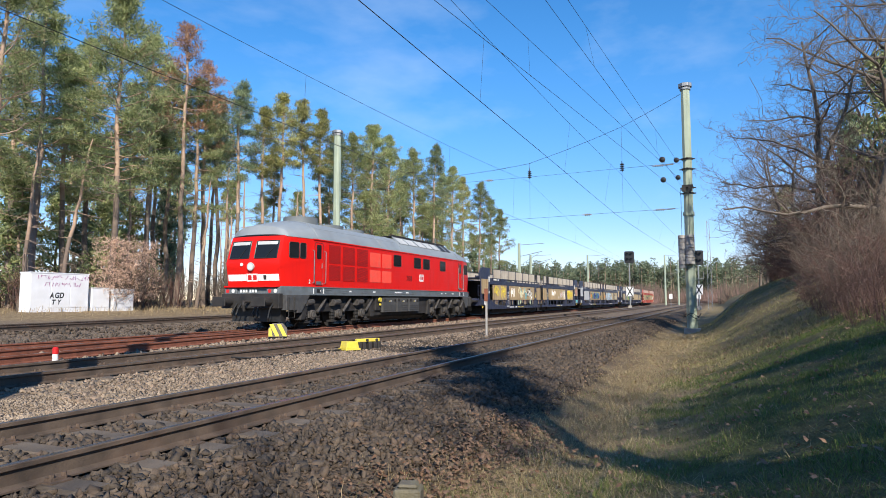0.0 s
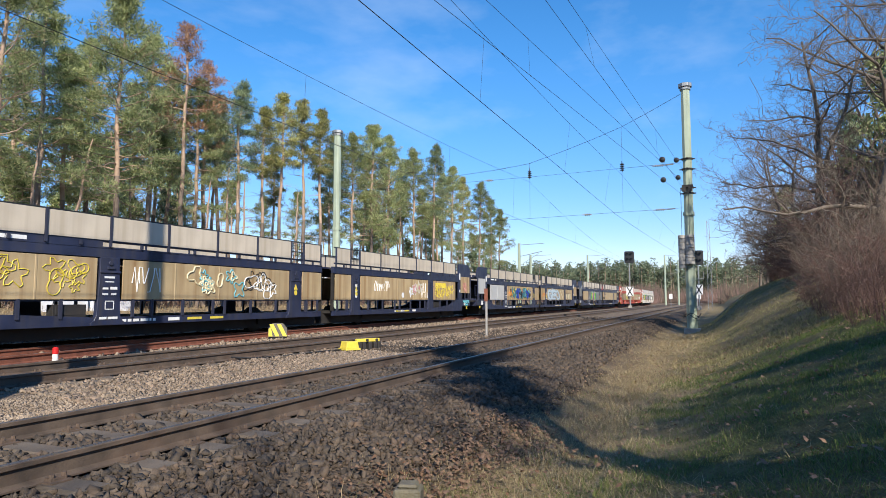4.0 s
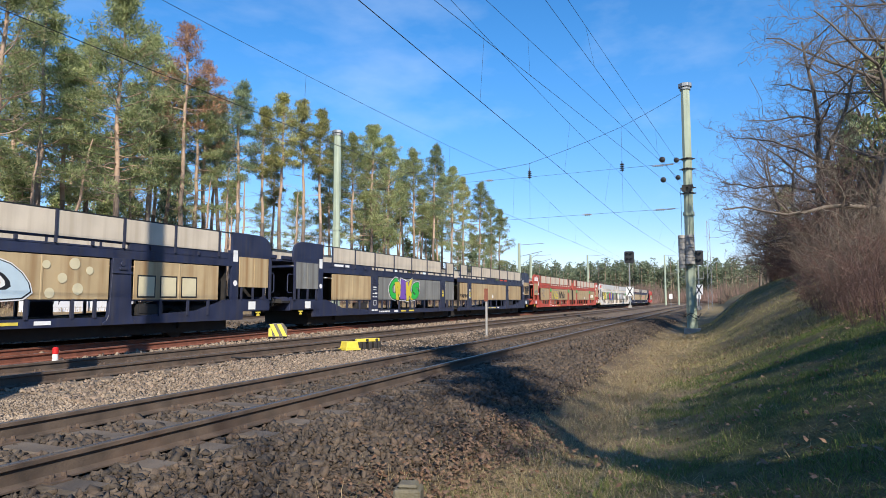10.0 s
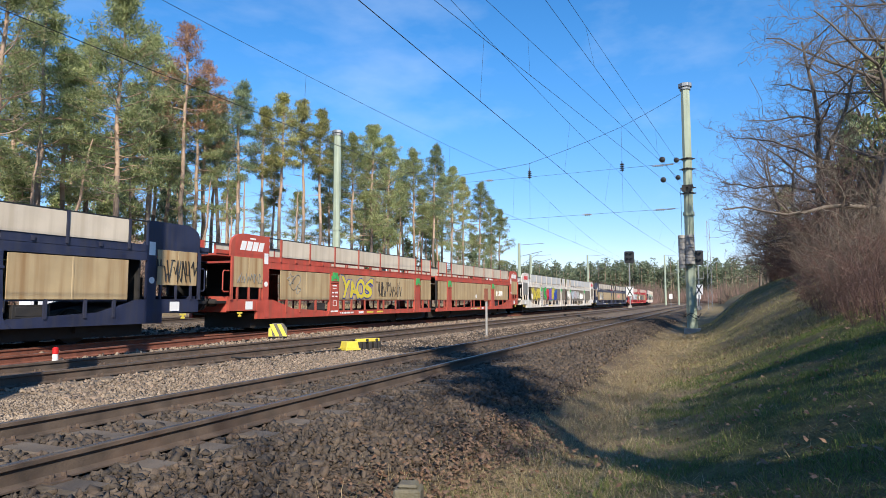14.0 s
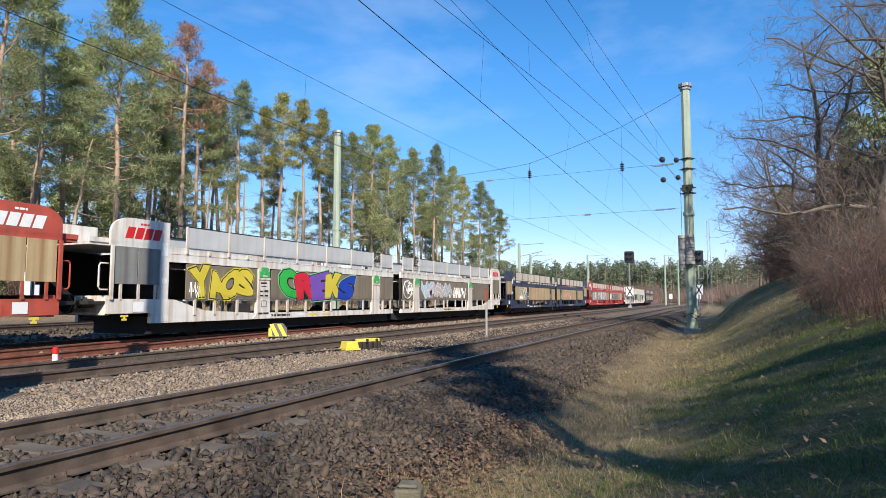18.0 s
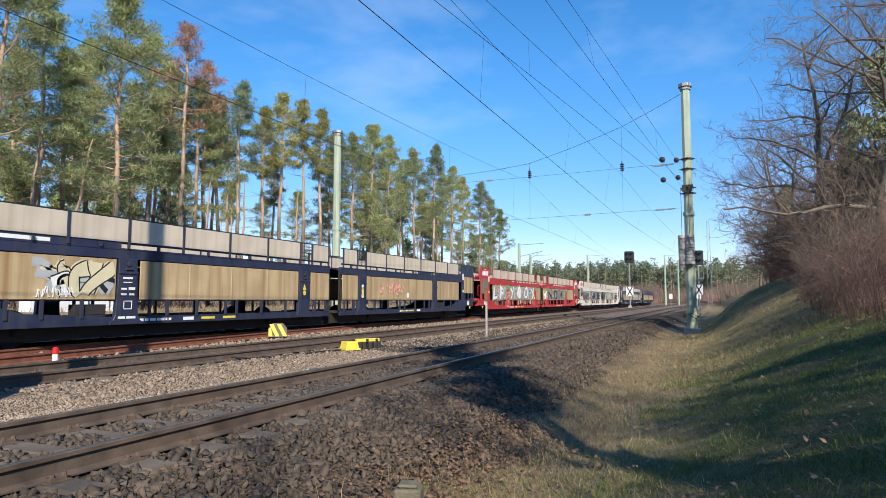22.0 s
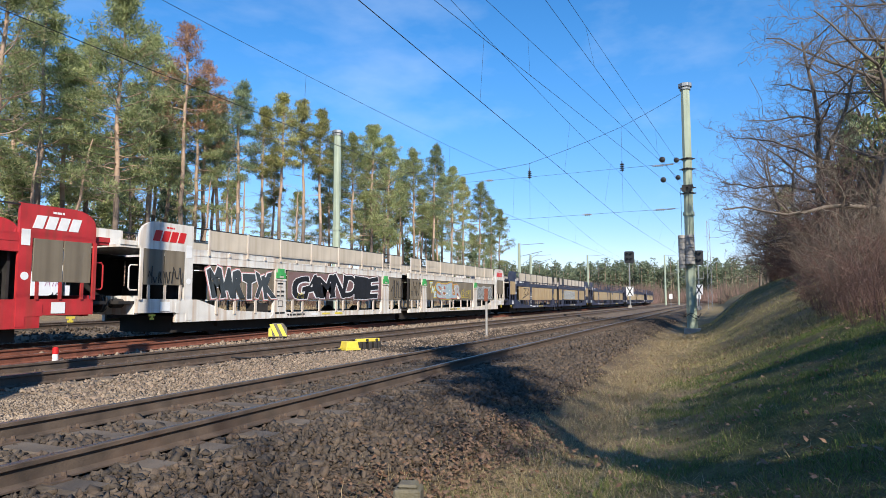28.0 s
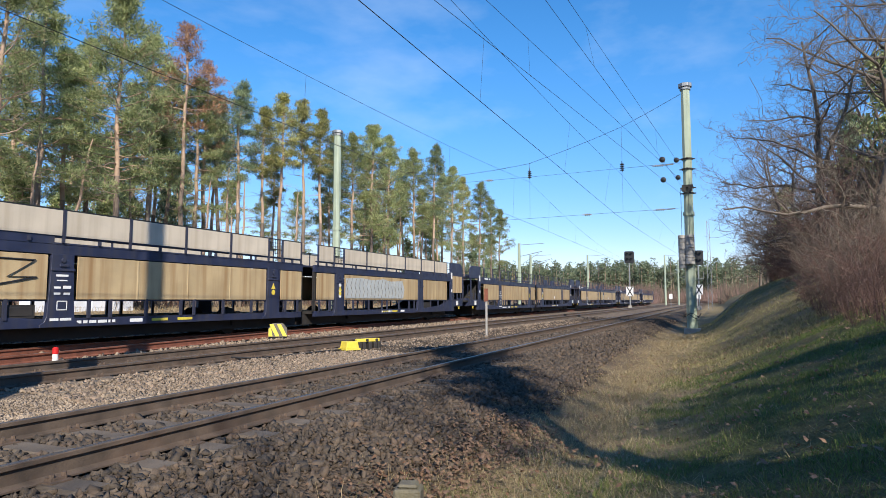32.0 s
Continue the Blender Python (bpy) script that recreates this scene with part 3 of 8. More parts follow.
def carrier(label, color, upper, lower, ends, logo=None, rails=None, style="panels", group="car carrier wagons", green=False):
    """Two-part articulated car carrier, 32.8 m, leading end at x = 0."""
    w = thing("car_carrier_wagon", label, "freight wagon", group=group)
    cn_, un, rails = color.name, upper.name, rails or color
    for mirror in (False, True):
        def px(a, b):
            return (2 * HALF - b, 2 * HALF - a) if mirror else (a, b)

        def rx(pts):
            return [((2 * HALF - p[0]) if mirror else p[0], p[1]) for p in pts]
        for side in (-1, 1):
            near = side < 0

            def at(x, z, out=0.0):
                return Matrix.Translation((x, SIDE - out if near else -SIDE + 0.03 + out, z))
            # side sill, stepped up towards the end
            sill = rx([(0.62, 0.74), (1.95, 0.74), (1.95, 0.46), (15.95, 0.46), (15.95, 0.66), (6.2, 0.66), (3.9, 0.78), (2.75, 1.1), (0.62, 1.12)])
            shared((cn_, "sill", mirror, side), "side_sill", lambda: MB().prism(sill, "y", side * 1.475, side * 1.35), color, w)
            a, b = px(2.5, 16.0)
            shared((cn_, "beam", mirror, side), "deck_beam", lambda: MB().box(a, b, *sorted((side * 1.475, side * 1.36)), 2.15, 2.42)
                   .box(a, b, *sorted((side * 1.485, side * 1.475)), 2.15, 2.19).box(a, b, *sorted((side * 1.485, side * 1.475)), 2.38, 2.42), color, w)
            a, b = px(2.5, 6.35)
            shared((cn_, "tallbeam", mirror, side), "fascia", lambda: MB().box(a, b, *sorted((side * 1.478, side * 1.40)), 2.42, 2.57), color, w)
            a, b = px(3.1, 15.9)
            shared((cn_, "hinge", mirror, side), "hinge_rail", lambda: MB().cyl((a, side * 1.44, 2.555), (b, side * 1.44, 2.555), 0.03, n=6), color, w)
            a, b = px(2.4, 15.9)
            shared(("top", mirror, side), "top_rail", lambda: MB().box(a, b, *sorted((side * 1.48, side * 1.42)), 3.18, 3.215), BLACK, w)
            # upper posts, panels and stubs
            for i, p in enumerate(UP_POSTS):
                a, b = px(p - 0.03, p + 0.03)
                shared((rails.name, "upost"), "post", rect(0.06, 0.78, 0.05), rails, w, at(a, 2.42, 0.006))
                if i < len(UP_POSTS) - 1 and i != 6:
                    q = UP_POSTS[i + 1]
                    a, b = px(p + 0.035, q - 0.035)
                    if style == "panels":
                        shared((un, "up", round(q - p, 2)), "upper_panel", rect(q - p - 0.07, 0.595), upper, w, at(a, 2.58), bevel=0.004)
                    mm = (a + b) / 2
                    shared((cn_, "stub"), "stub", rect(0.07, 0.11, 0.05), color, w, at(mm, 2.42))
                elif i == 6 and near:
                    a, b = px(p, UP_POSTS[7])
                    shared(("mesh", "gatebar"), "mesh_gate", lambda: mesh_gate(0.7, 0.6), UNDER, w, at(a + 0.03, 2.58))
            # lower panels
            for j, (s0, s1) in enumerate(((3.12, 6.2), (6.95, 13.9), (14.7, 15.9))):
                a, b = px(s0, s1)
                lm = lower(j, mirror)
                if lm is not None:
                    shared((lm.name, "low", j), "side_panel", lambda: low_panel(s1 - s0), lm, w, at(a, 1.1), bevel=0.004)
            for p in (3.5, 4.3, 5.3, 7.3, 7.9, 9.0, 10.2, 10.7, 11.9, 13.2, 15.0, 15.7):
                a, b = px(p - 0.04, p + 0.04)
                shared((rails.name, "lstub"), "stanchion", rect(0.08, 0.46, 0.05), rails, w, at(a, 0.65, -0.02))
            a, b = px(3.1, 15.9)
            shared((cn_, "lowrail", mirror, side), "panel_rail", lambda: MB().box(a, b, *sorted((side * 1.47, side * 1.42)), 1.06, 1.1), color, w)
            # piers
            for k, c in enumerate((6.57, 14.28)):
                a, b = px(c - 0.5, c + 0.5)
                shared((cn_, "pier"), "pier", pier, color, w, at(a, 0.46, 0.012), bevel=0.006)
            if near:
                a, b = px(5.15, 6.0)
                shared(("hangbox",), "equipment_box", lambda: MB().box(0, 0.85, -0.02, 0.2, 0, 0.3).box(0.06, 0.79, -0.03, -0.02, 0.05, 0.25), UNDER, w, at(a, 0.68, -0.06), bevel=0.01)
                a, b = px(14.64, 14.9)
                shared((rails.name, "ladder"), "ladder", ladder, rails, w, at(a, 0.66, -0.03))
                a, b = px(15.9, 16.05)
                shared((cn_, "jpost"), "joint_post", lambda: MB().box(0, 0.05, 0, 0.06, 0, 1.5).box(0.1, 0.15, 0, 0.06, 0, 1.5), UNDER, w, at(a, 0.66, -0.03))
                if green:
                    for c in (6.57, 14.28):
                        a, b = px(c - 0.25, c + 0.25)
                        shared(("green",), "green_bracket", lambda: MB().prism([(0, 0), (0.5, 0), (0.5, 0.2), (0.42, 0.2), (0.42, 0.34), (0.08, 0.34), (0.08, 0.2), (0, 0.2)], "y", -0.035, 0).box(0.2, 0.32, -0.05, -0.03, 0.1, 0.2), GREEN, w, at(a, 1.84, 0.035), "bright green bracket")
                if not logo:
                    a, b = px(14.17, 14.39)
                    shared(("warn",), "warning_sign", lambda: MB().prism([(0, 0.16), (0.22, 0.16), (0.11, 0.36)], "y", -0.008, 0).cyl((0.11, 0, 0.05), (0.11, -0.008, 0.05), 0.09, n=14), YELLOW, w, at(a, 1.3, 0.035))
            # end tower
            tower = rx([(2.5, 0.5), (2.5, 3.235), (1.2, 3.235)] + [(1.2 - 0.58 * math.sin(t_), 3.235 - 0.4 * (1 - math.cos(t_))) for t_ in (0.3, 0.6, 0.9, 1.2, 1.57)]
                       + [(0.62, 2.47), (2.2, 2.47), (2.2, 1.1), (1.9, 1.0), (1.9, 0.72), (2.3, 0.72), (2.3, 0.5)])
            shared((cn_, "tower", mirror, side), "end_tower", lambda: MB().prism(tower, "y", side * 1.485, side * 1.40), color, w)
            a, b = px(0.62, 0.70)
            shared((cn_, "cpost"), "corner_post", rect(0.08, 1.37, 0.06), color, w, at(a, 1.1))
            em = ends(mirror)
            if em is not None:
                for h in (0, 1):
                    a, b = px(0.74 + 0.73 * h, 1.44 + 0.73 * h)
                    shared((em.name, "end"), "end_panel", rect(0.70, 0.97), em, w, at(a, 1.5, -0.01), bevel=0.004)
            for p in (0.95, 1.5, 2.05):
                a, b = px(p - 0.03, p + 0.03)
                shared((rails.name, "estub"), "stanchion", rect(0.06, 0.40, 0.05), rails, w, at(a, 1.1, -0.02))
            if near:
                a, b = px(0.35, 0.62)
                shared((cn_, "grab"), "grab_rail", lambda: MB().tube([(0.27, 0, 0), (0.05, 0, 0.0), (0, 0, 0.06), (0, 0, 0.6), (0.05, 0, 0.66), (0.27, 0, 0.66)], 0.02), color, w,
                       Matrix.Translation((a, SIDE + 0.05, 1.35)) if not mirror else Matrix.Translation((b, SIDE + 0.05, 1.35)) @ Matrix.Diagonal((-1, 1, 1, 1)))
        # decks
        a, b = px(2.0, 16.0)
        shared((cn_, "deck0", mirror), "lower_deck", lambda: MB().box(a, b, -1.34, 1.34, 0.56, 0.64), UNDER, w)
        shared((cn_, "deck1", mirror), "upper_deck", lambda: MB().box(a, b, -1.36, 1.36, 2.30, 2.36), UNDER, w)
        a, b = px(0.15, 2.1)
        shared((cn_, "deck2", mirror), "end_deck", lambda: MB().box(a, b, -1.34, 1.34, 0.98, 1.06), UNDER, w)
        shared((cn_, "endbeam", mirror), "end_beam", lambda: MB().box(*px(0.62, 0.78), -1.34, 1.34, 0.70, 1.2), color, w, bevel=0.01)
        # dark sheets and blocks added to stand for shade in the end recess
        shared(("recess_shade", mirror), "inner_bulkhead", lambda: MB().box(*px(2.56, 2.62), -1.3, 1.3, 1.0, 2.3).box(*px(2.3, 2.56), -1.1, -0.4, 1.06, 1.7).box(*px(2.2, 2.56), 0.3, 1.0, 1.06, 1.5).box(*px(0.75, 2.5), 1.28, 1.32, 1.06, 2.44), UNDER, w)
        shared((cn_, "bulkhead", mirror), "inner_ramp", lambda: MB().prism([(q, r) for q, r in rx([(2.1, 1.0), (4.2, 0.6), (4.2, 0.56), (2.1, 0.94)])], "y", -1.3, 1.3), UNDER, w)
        a, b = px(0.12, 2.5)
        shared((cn_, "deck3", mirror), "gangway", lambda: MB().box(a, b, -1.33, 1.33, 2.47, 2.54).box(a, b, -1.36, -1.30, 2.54, 2.66).box(a, b, 1.30, 1.36, 2.54, 2.66), color, w)
        # running gear
        for p in (4.1, 12.9):
            a, b = px(p, p)
            wheelset(w, a)
            for s in (-1, 1):
                shared("axlebox", "axle_box", lambda: MB().box(-0.16, 0.16, -0.12, 0.12, -0.14, 0.16).box(-0.55, 0.55, -0.05, 0.05, 0.16, 0.22).box(-0.6, -0.5, -0.04, 0.04, 0.05, 0.25).box(0.5, 0.6, -0.04, 0.04, 0.05, 0.25),
                       UNDER, w, Matrix.Translation((a, s * 1.0, 0.42)))
        a, b = px(2.2, 16.2)
        # underframe made wide and deep, its black standing in for shade below the sill
        shared(("spine", mirror), "underframe", lambda: MB().box(a, b, -1.02, 1.02, 0.15, 0.56), UNDER, w)
        for s in (-1, 1):
            a, b = px(0.0, 0.65)
            e = a if not mirror else b
            d = 1 if not mirror else -1
            shared(("buffer", mirror), "buffer", lambda: MB().cyl((0, 0, 0), (0.04 * d, 0, 0), 0.23, n=16).cyl((0.04 * d, 0, 0), (0.35 * d, 0, 0), 0.07, n=10).cyl((0.3 * d, 0, 0), (0.65 * d, 0, 0), 0.12, n=10),
                   UNDER, w, Matrix.Translation((e, s * 0.875, 1.0)))
        # plates and small print
        a, b = px(1.35, 1.7)
        shared(("plate",), "white_plate", rect(0.34, 0.26, 0.006), WHITE, w, Matrix.Translation((a, SIDE - 0.012, 0.78)))
        a, b = px(2.24, 2.46)
        shared(("plate2",), "notice_plate", rect(0.2, 0.36, 0.006), WHITE, w, Matrix.Translation((a, SIDE - 0.012, 2.3)))
        a, b = px(2.27, 2.43)
        shared(("disc",), "round_notice", lambda: MB().cyl((0.08, 0, 0), (0.08, -0.006, 0), 0.09, n=16), WHITE, w, Matrix.Translation((a, SIDE - 0.012, 1.62)))
        a, b = px(1.0, 1.3)
        shared(("hook",), "towing_hook", lambda: MB().box(0, 0.22, -0.02, 0, -0.05, 0).box(0.04, 0.18, -0.02, 0, -0.14, -0.09).box(0.08, 0.14, -0.02, 0, -0.1, -0.04), YELLOW, w, Matrix.Translation((a, SIDE + 0.02, 0.7)))
    if logo:
        emblem(w, 1.05, logo)
        emblem(w, 32.8 - 2.2, logo)
    sign = BLACK if color is WWHITE else WHITE
    if color is NAVY:
        for i in range(3):
            shared(("pierblock",), "pier_mark", lambda: MB().prism(rounded_rect(0, 0.17, 0, 0.16, 0.05), "y", -0.006, 0), WHITE, w, Matrix.Translation((18.43, SIDE - 0.034, 1.62 - 0.22 * i)))
        bars(w, 3.3, 2.52, 1.15, 0.09, 1, WHITE, SIDE - 0.005, rnd=random.Random(2))
    shared((sign.name, "pierprint"), "small_print", lambda: pier_print(), sign, w, Matrix.Translation((6.35, SIDE - 0.034, 0.55)))
    shared((sign.name, "sillprint"), "small_print", lambda: sill_print(), sign, w, Matrix.Translation((6.9, SIDE - 0.004, 0.5)))
    shared((sign.name, "sillprint"), "small_print", lambda: sill_print(), sign, w, Matrix.Translation((22.0, SIDE - 0.004, 0.5)))
    for x in (9.2, 10.1, 22.2, 23.1):
        shared(("yellowlabel",), "yellow_label", rect(0.55, 0.07, 0.004), YELLOW, w, Matrix.Translation((x, SIDE - 0.004, 0.53)))
    shared(("whitelabel",), "white_label", rect(0.4, 0.09, 0.004), WHITE, w, Matrix.Translation((8.5, SIDE - 0.004, 0.52)))
    shared(("whitelabel",), "white_label", rect(0.4, 0.09, 0.004), WHITE, w, Matrix.Translation((24.0, SIDE - 0.004, 0.52)))
    shared(("sheetmark",), "round_mark", lambda: MB().cyl((0, 0, 0), (0, -0.004, 0), 0.13, n=20), WHITE, w, Matrix.Translation((22.9, SIDE - 0.034, 1.32)))
    for o in w.children:
        if o.name.split(".")[0] == "small_print":
            tagged(o, kind="stuff")
    shared(("joint",), "joint_coupling", lambda: MB().box(15.9, 16.9, -0.3, 0.3, 0.45, 0.7).cyl((15.9, 0, 0.55), (16.9, 0, 0.55), 0.12), UNDER, w)
    shared((rails.name, "jointbridge"), "joint_bridge", lambda: MB().box(15.9, 16.9, -1.3, 1.3, 2.33, 2.39), rails, w)
    return w


def rounded_rect(x0, x1, z0, z1, r):
    out = []
    for cx, cz, a0 in ((x1 - r, z1 - r, 0), (x0 + r, z1 - r, 90), (x0 + r, z0 + r, 180), (x1 - r, z0 + r, 270)):
        out += [(cx + r * math.cos(radians(a0 + q)), cz + r * math.sin(radians(a0 + q))) for q in (0, 45, 90)]
    return out


def pier_print():
    g = MB()
    for z, x0, x1, h in ((1.08, 0.06, 0.36, 0.05), (0.98, 0.08, 0.34, 0.025), (0.80, 0.02, 0.18, 0.05), (0.80, 0.24, 0.44, 0.07), (0.66, 0.02, 0.18, 0.05), (0.66, 0.26, 0.42, 0.05), (0.06, -0.05, 0.16, 0.06), (0.06, 0.2, 0.48, 0.06)):
        g.box(x0, x1, -0.004, 0, z, z + h)
    for a, b, c, d in ((0.1, 0.36, 0.3, 0.32), (0.1, 0.36, 0.5, 0.52), (0.1, 0.12, 0.3, 0.52), (0.34, 0.36, 0.3, 0.52)):
        g.box(a, b, -0.004, 0, c, d)
    return g


def sill_print():
    g = MB()
    for x0, x1 in ((0.1, 0.22), (0.27, 0.38), (0.43, 0.62), (0.67, 0.92), (0.96, 1.02), (1.07, 1.16)):
        g.box(x0, x1, -0.004, 0, 0.03, 0.10)
    return g


def mesh_gate(w_, h):
    g = MB()
    for i in range(7):
        g.box(w_ * i / 6 - 0.006, w_ * i / 6 + 0.006, -0.012, 0, 0, h)
    for i in range(6):
        g.box(0, w_, -0.012, 0, h * i / 5 - 0.006, h * i / 5 + 0.006)
    return g


def low_panel(length):
    """A sliding side sheet: flat bays with pressed seams between them."""
    n = max(1, round(length / 1.9))
    front = [(0, -0.03)]
    for i in range(1, n):
        c = length * i / n
        front += [(c - 0.03, -0.03), (c - 0.02, -0.038), (c + 0.02, -0.038), (c + 0.03, -0.03)]
    front += [(length, -0.03), (length, 0.0), (0, 0.0)]
    return MB().prism(front, "z", 0.0, 1.02)


def pier():
    out = [(0.0, 0.0), (1.0, 0.0), (1.0, 0.06), (0.90, 0.12), (0.84, 0.25), (0.78, 1.38), (0.78, 1.69), (0.22, 1.69), (0.22, 1.38), (0.16, 0.25), (0.10, 0.12), (0.0, 0.06)]
    g = MB().prism(out, "y", -0.02, 0.1)
    g.box(0.2, 0.8, -0.05, -0.02, 1.3, 1.36)
    g.cyl((0.5, -0.05, 1.55), (0.5, -0.02, 1.55), 0.06, n=10)
    g.box(0.4, 0.62, -0.06, -0.02, 1.4, 1.46)
    return g


def all_(m):
    return lambda j, mirror=False: m


TRAIN = []
at_s = 20.45
PITCH = 32.87


def couple(w):
    global at_s
    TRAIN.append((w, at_s, 32.8))
    at_s += PITCH
    return w


def tan(*greys):
    return lambda j, mi: LIGHTP if (j, mi) in greys else TAN


b1 = couple(carrier("navy blue double-deck car carrier wagon with tan side panels and graffiti", NAVY, PALE, tan(), lambda m: TAN))
b2 = couple(carrier("navy blue car carrier wagon with a grey front panel", NAVY, PALE, tan((0, False)), lambda m: LIGHTP if not m else TAN))
b3 = couple(carrier("navy blue car carrier wagon with dark grey and tan panels", NAVY, PALE, lambda j, mi: GREYP if (j, mi) in ((1, False), (2, False)) else TAN, lambda m: TAN if m else GREYP))
r1 = couple(carrier("faded red car carrier wagon with tan panels and yellow graffiti", WRED_FADED, PALE, tan(), lambda m: TAN, logo=WHITE, green=True))
w1 = couple(carrier("white car carrier wagon with grey panels and large coloured graffiti letters", WWHITE, LIGHTP, all_(BROWNP), lambda m: BROWNP if m else GREYP, logo=SIGN_RED, green=True))
b4 = couple(carrier("navy blue car carrier wagon with cream graffiti on tan panels", NAVY, PALE, tan(), lambda m: TAN))
r2 = couple(carrier("bright red car carrier wagon with white graffiti along its panels", WRED, PALE, tan(), lambda m: BROWNP, logo=WHITE, green=True))
w2 = couple(carrier("rust-stained white car carrier wagon with black and silver graffiti", WWHITE, PALE, all_(BROWNP), lambda m: BROWNP, logo=SIGN_RED, green=True))
b5 = couple(carrier("navy blue car carrier wagon with tan panels and black scribble", NAVY, PALE, tan(), lambda m: TAN))
d6 = couple(carrier("dark navy open car carrier wagon without upper panels", NAVY, PALE, all_(TAN), lambda m: None, style="open"))
d7 = couple(carrier("dark navy open car carrier wagon without upper panels", NAVY, PALE, all_(TAN), lambda m: None, style="open"))
d8 = couple(carrier("dark navy car carrier wagon with tan lower panels", NAVY, PALE, all_(TAN), lambda m: None, style="open"))
d9 = couple(carrier("dark navy car carrier wagon with tan lower panels", NAVY, PALE, all_(TAN), lambda m: None, style="open"))

# ---- diesel locomotive, leading buffers at x = 0 ----
loco = thing("diesel_locomotive", "bright red diesel locomotive with grey roof and white front band", "locomotive")
TRAIN.insert(0, (loco, 0.0, 20.3))
LW = 1.475



def loft(stations, cap0=True, cap1=True):
    """A shell through cross-sections of equal point count, each a list of (y, z) at its own list of x."""
    g = MB()
    k = len(stations[0])
    for st in stations:
        g.v += st
    for i in range(len(stations) - 1):
        for j in range(k - 1):
            a, b = i * k, (i + 1) * k
            g.f.append((a + j, a + j + 1, b + j + 1, b + j))
    if cap0:
        g.f.append(tuple(range(k))[::-1])
    if cap1:
        g.f.append(tuple(range((len(stations) - 1) * k, len(stations) * k)))
    return g


# the cab narrows towards its front; at each height the front lies at a certain x and is drawn back at the sides
NOSE = ((1.58, 0.80, 0.06), (2.05, 0.72, 0.06), (2.44, 0.64, 0.07), (2.52, 0.66, 0.08), (3.10, 0.80, 0.12), (3.30, 0.86, 0.13), (3.42, 0.90, 0.14))
FRONT_W = 1.215


def half_width(x):
    """Half the cab's width at x from the buffers."""
    return float(np.interp(x, [0.7, 0.95, 2.35, 2.5], [FRONT_W - 0.02, FRONT_W + 0.03, LW - 0.012, LW]))


def nose_point(y, z):
    """x of the cab front at half-width y and height z."""
    zs = [p[0] for p in NOSE]
    x = float(np.interp(z, zs, [p[1] for p in NOSE]))
    back = float(np.interp(z, zs, [p[2] for p in NOSE]))
    return x + back * (abs(y) / FRONT_W) ** 2.4


def cab(flip):
    g = MB()
    ys = [-1.215, -1.19, -1.12, -0.9, -0.55, -0.2, 0.2, 0.55, 0.9, 1.12, 1.19, 1.215]
    zs = [1.58, 1.75, 2.05, 2.25, 2.44, 2.52, 2.8, 3.10, 3.30, 3.42]
    rows = []
    for z in zs:
        line = []
        for y in ys:
            x = nose_point(y, z) + (0.05 if abs(y) > 1.2 else 0.0)
            line.append((x, y, z))
        xe = line[0][0]
        back = [(x, -half_width(x), z) for x in (2.5, 2.35, 1.9, 1.4, max(1.12, xe + 0.12))]
        line = back + line + [(p, -q, r) for p, q, r in back[::-1]]
        rows.append([((20.3 - p) if flip else p, q, r) for p, q, r in line])
    k = len(rows[0])
    for r in rows:
        g.v += r
    for i in range(len(rows) - 1):
        for j in range(k - 1):
            g.f.append((i * k + j, i * k + j + 1, (i + 1) * k + j + 1, (i + 1) * k + j))
    return g


part("cab", cab(False), RED, loco, "red front cab with a kinked nose", smooth=True)
part("cab", cab(True), RED, loco, "red rear cab with a kinked nose", smooth=True)
body = part("body_shell", MB().box(2.5, 17.8, -LW, LW, 1.58, 3.42), RED, loco, bevel=0.005)


def roof_outline(x):
    """The roof's cross-section; it drops and narrows towards the cab fronts."""
    e = min(x, 20.3 - x)
    drop = 0.0 if e > 3.0 else (3.0 - e) / 3.0
    top = 4.22 - 0.70 * drop ** 1.5
    w0 = half_width(e) + 0.015
    sh = w0 - 0.45 + 0.12 * drop
    return [(-w0, 3.40), (-w0, 3.45), (-sh - 0.18, 3.45 + (top - 3.45) * 0.50), (-sh + 0.15, 3.45 + (top - 3.45) * 0.80), (-0.42, top - 0.03), (0, top), (0.42, top - 0.03),
            (sh - 0.15, 3.45 + (top - 3.45) * 0.80), (sh + 0.18, 3.45 + (top - 3.45) * 0.50), (w0, 3.45), (w0, 3.40)]


rs_x = [0.93, 1.0, 1.2, 1.5, 2.0, 2.5, 3.1, 5.5, 10, 15, 17.2, 17.8, 18.3, 18.8, 19.1, 19.3, 19.37]
stations = []
for i, x in enumerate(rs_x):
    ring = []
    for y, z in roof_outline(x):
        xx = x
        if i in (0, 1, len(rs_x) - 2, len(rs_x) - 1):
            xx = x + (0.14 if i < 2 else -0.14) * (abs(y) / FRONT_W) ** 2.4
        if i in (0, len(rs_x) - 1):
            z = 3.40 + (z - 3.40) * 0.22
        ring.append((xx, y, z))
    stations.append(ring)
part("roof", loft(stations), LOCO_ROOF, loco, "grey rounded roof", smooth=True)
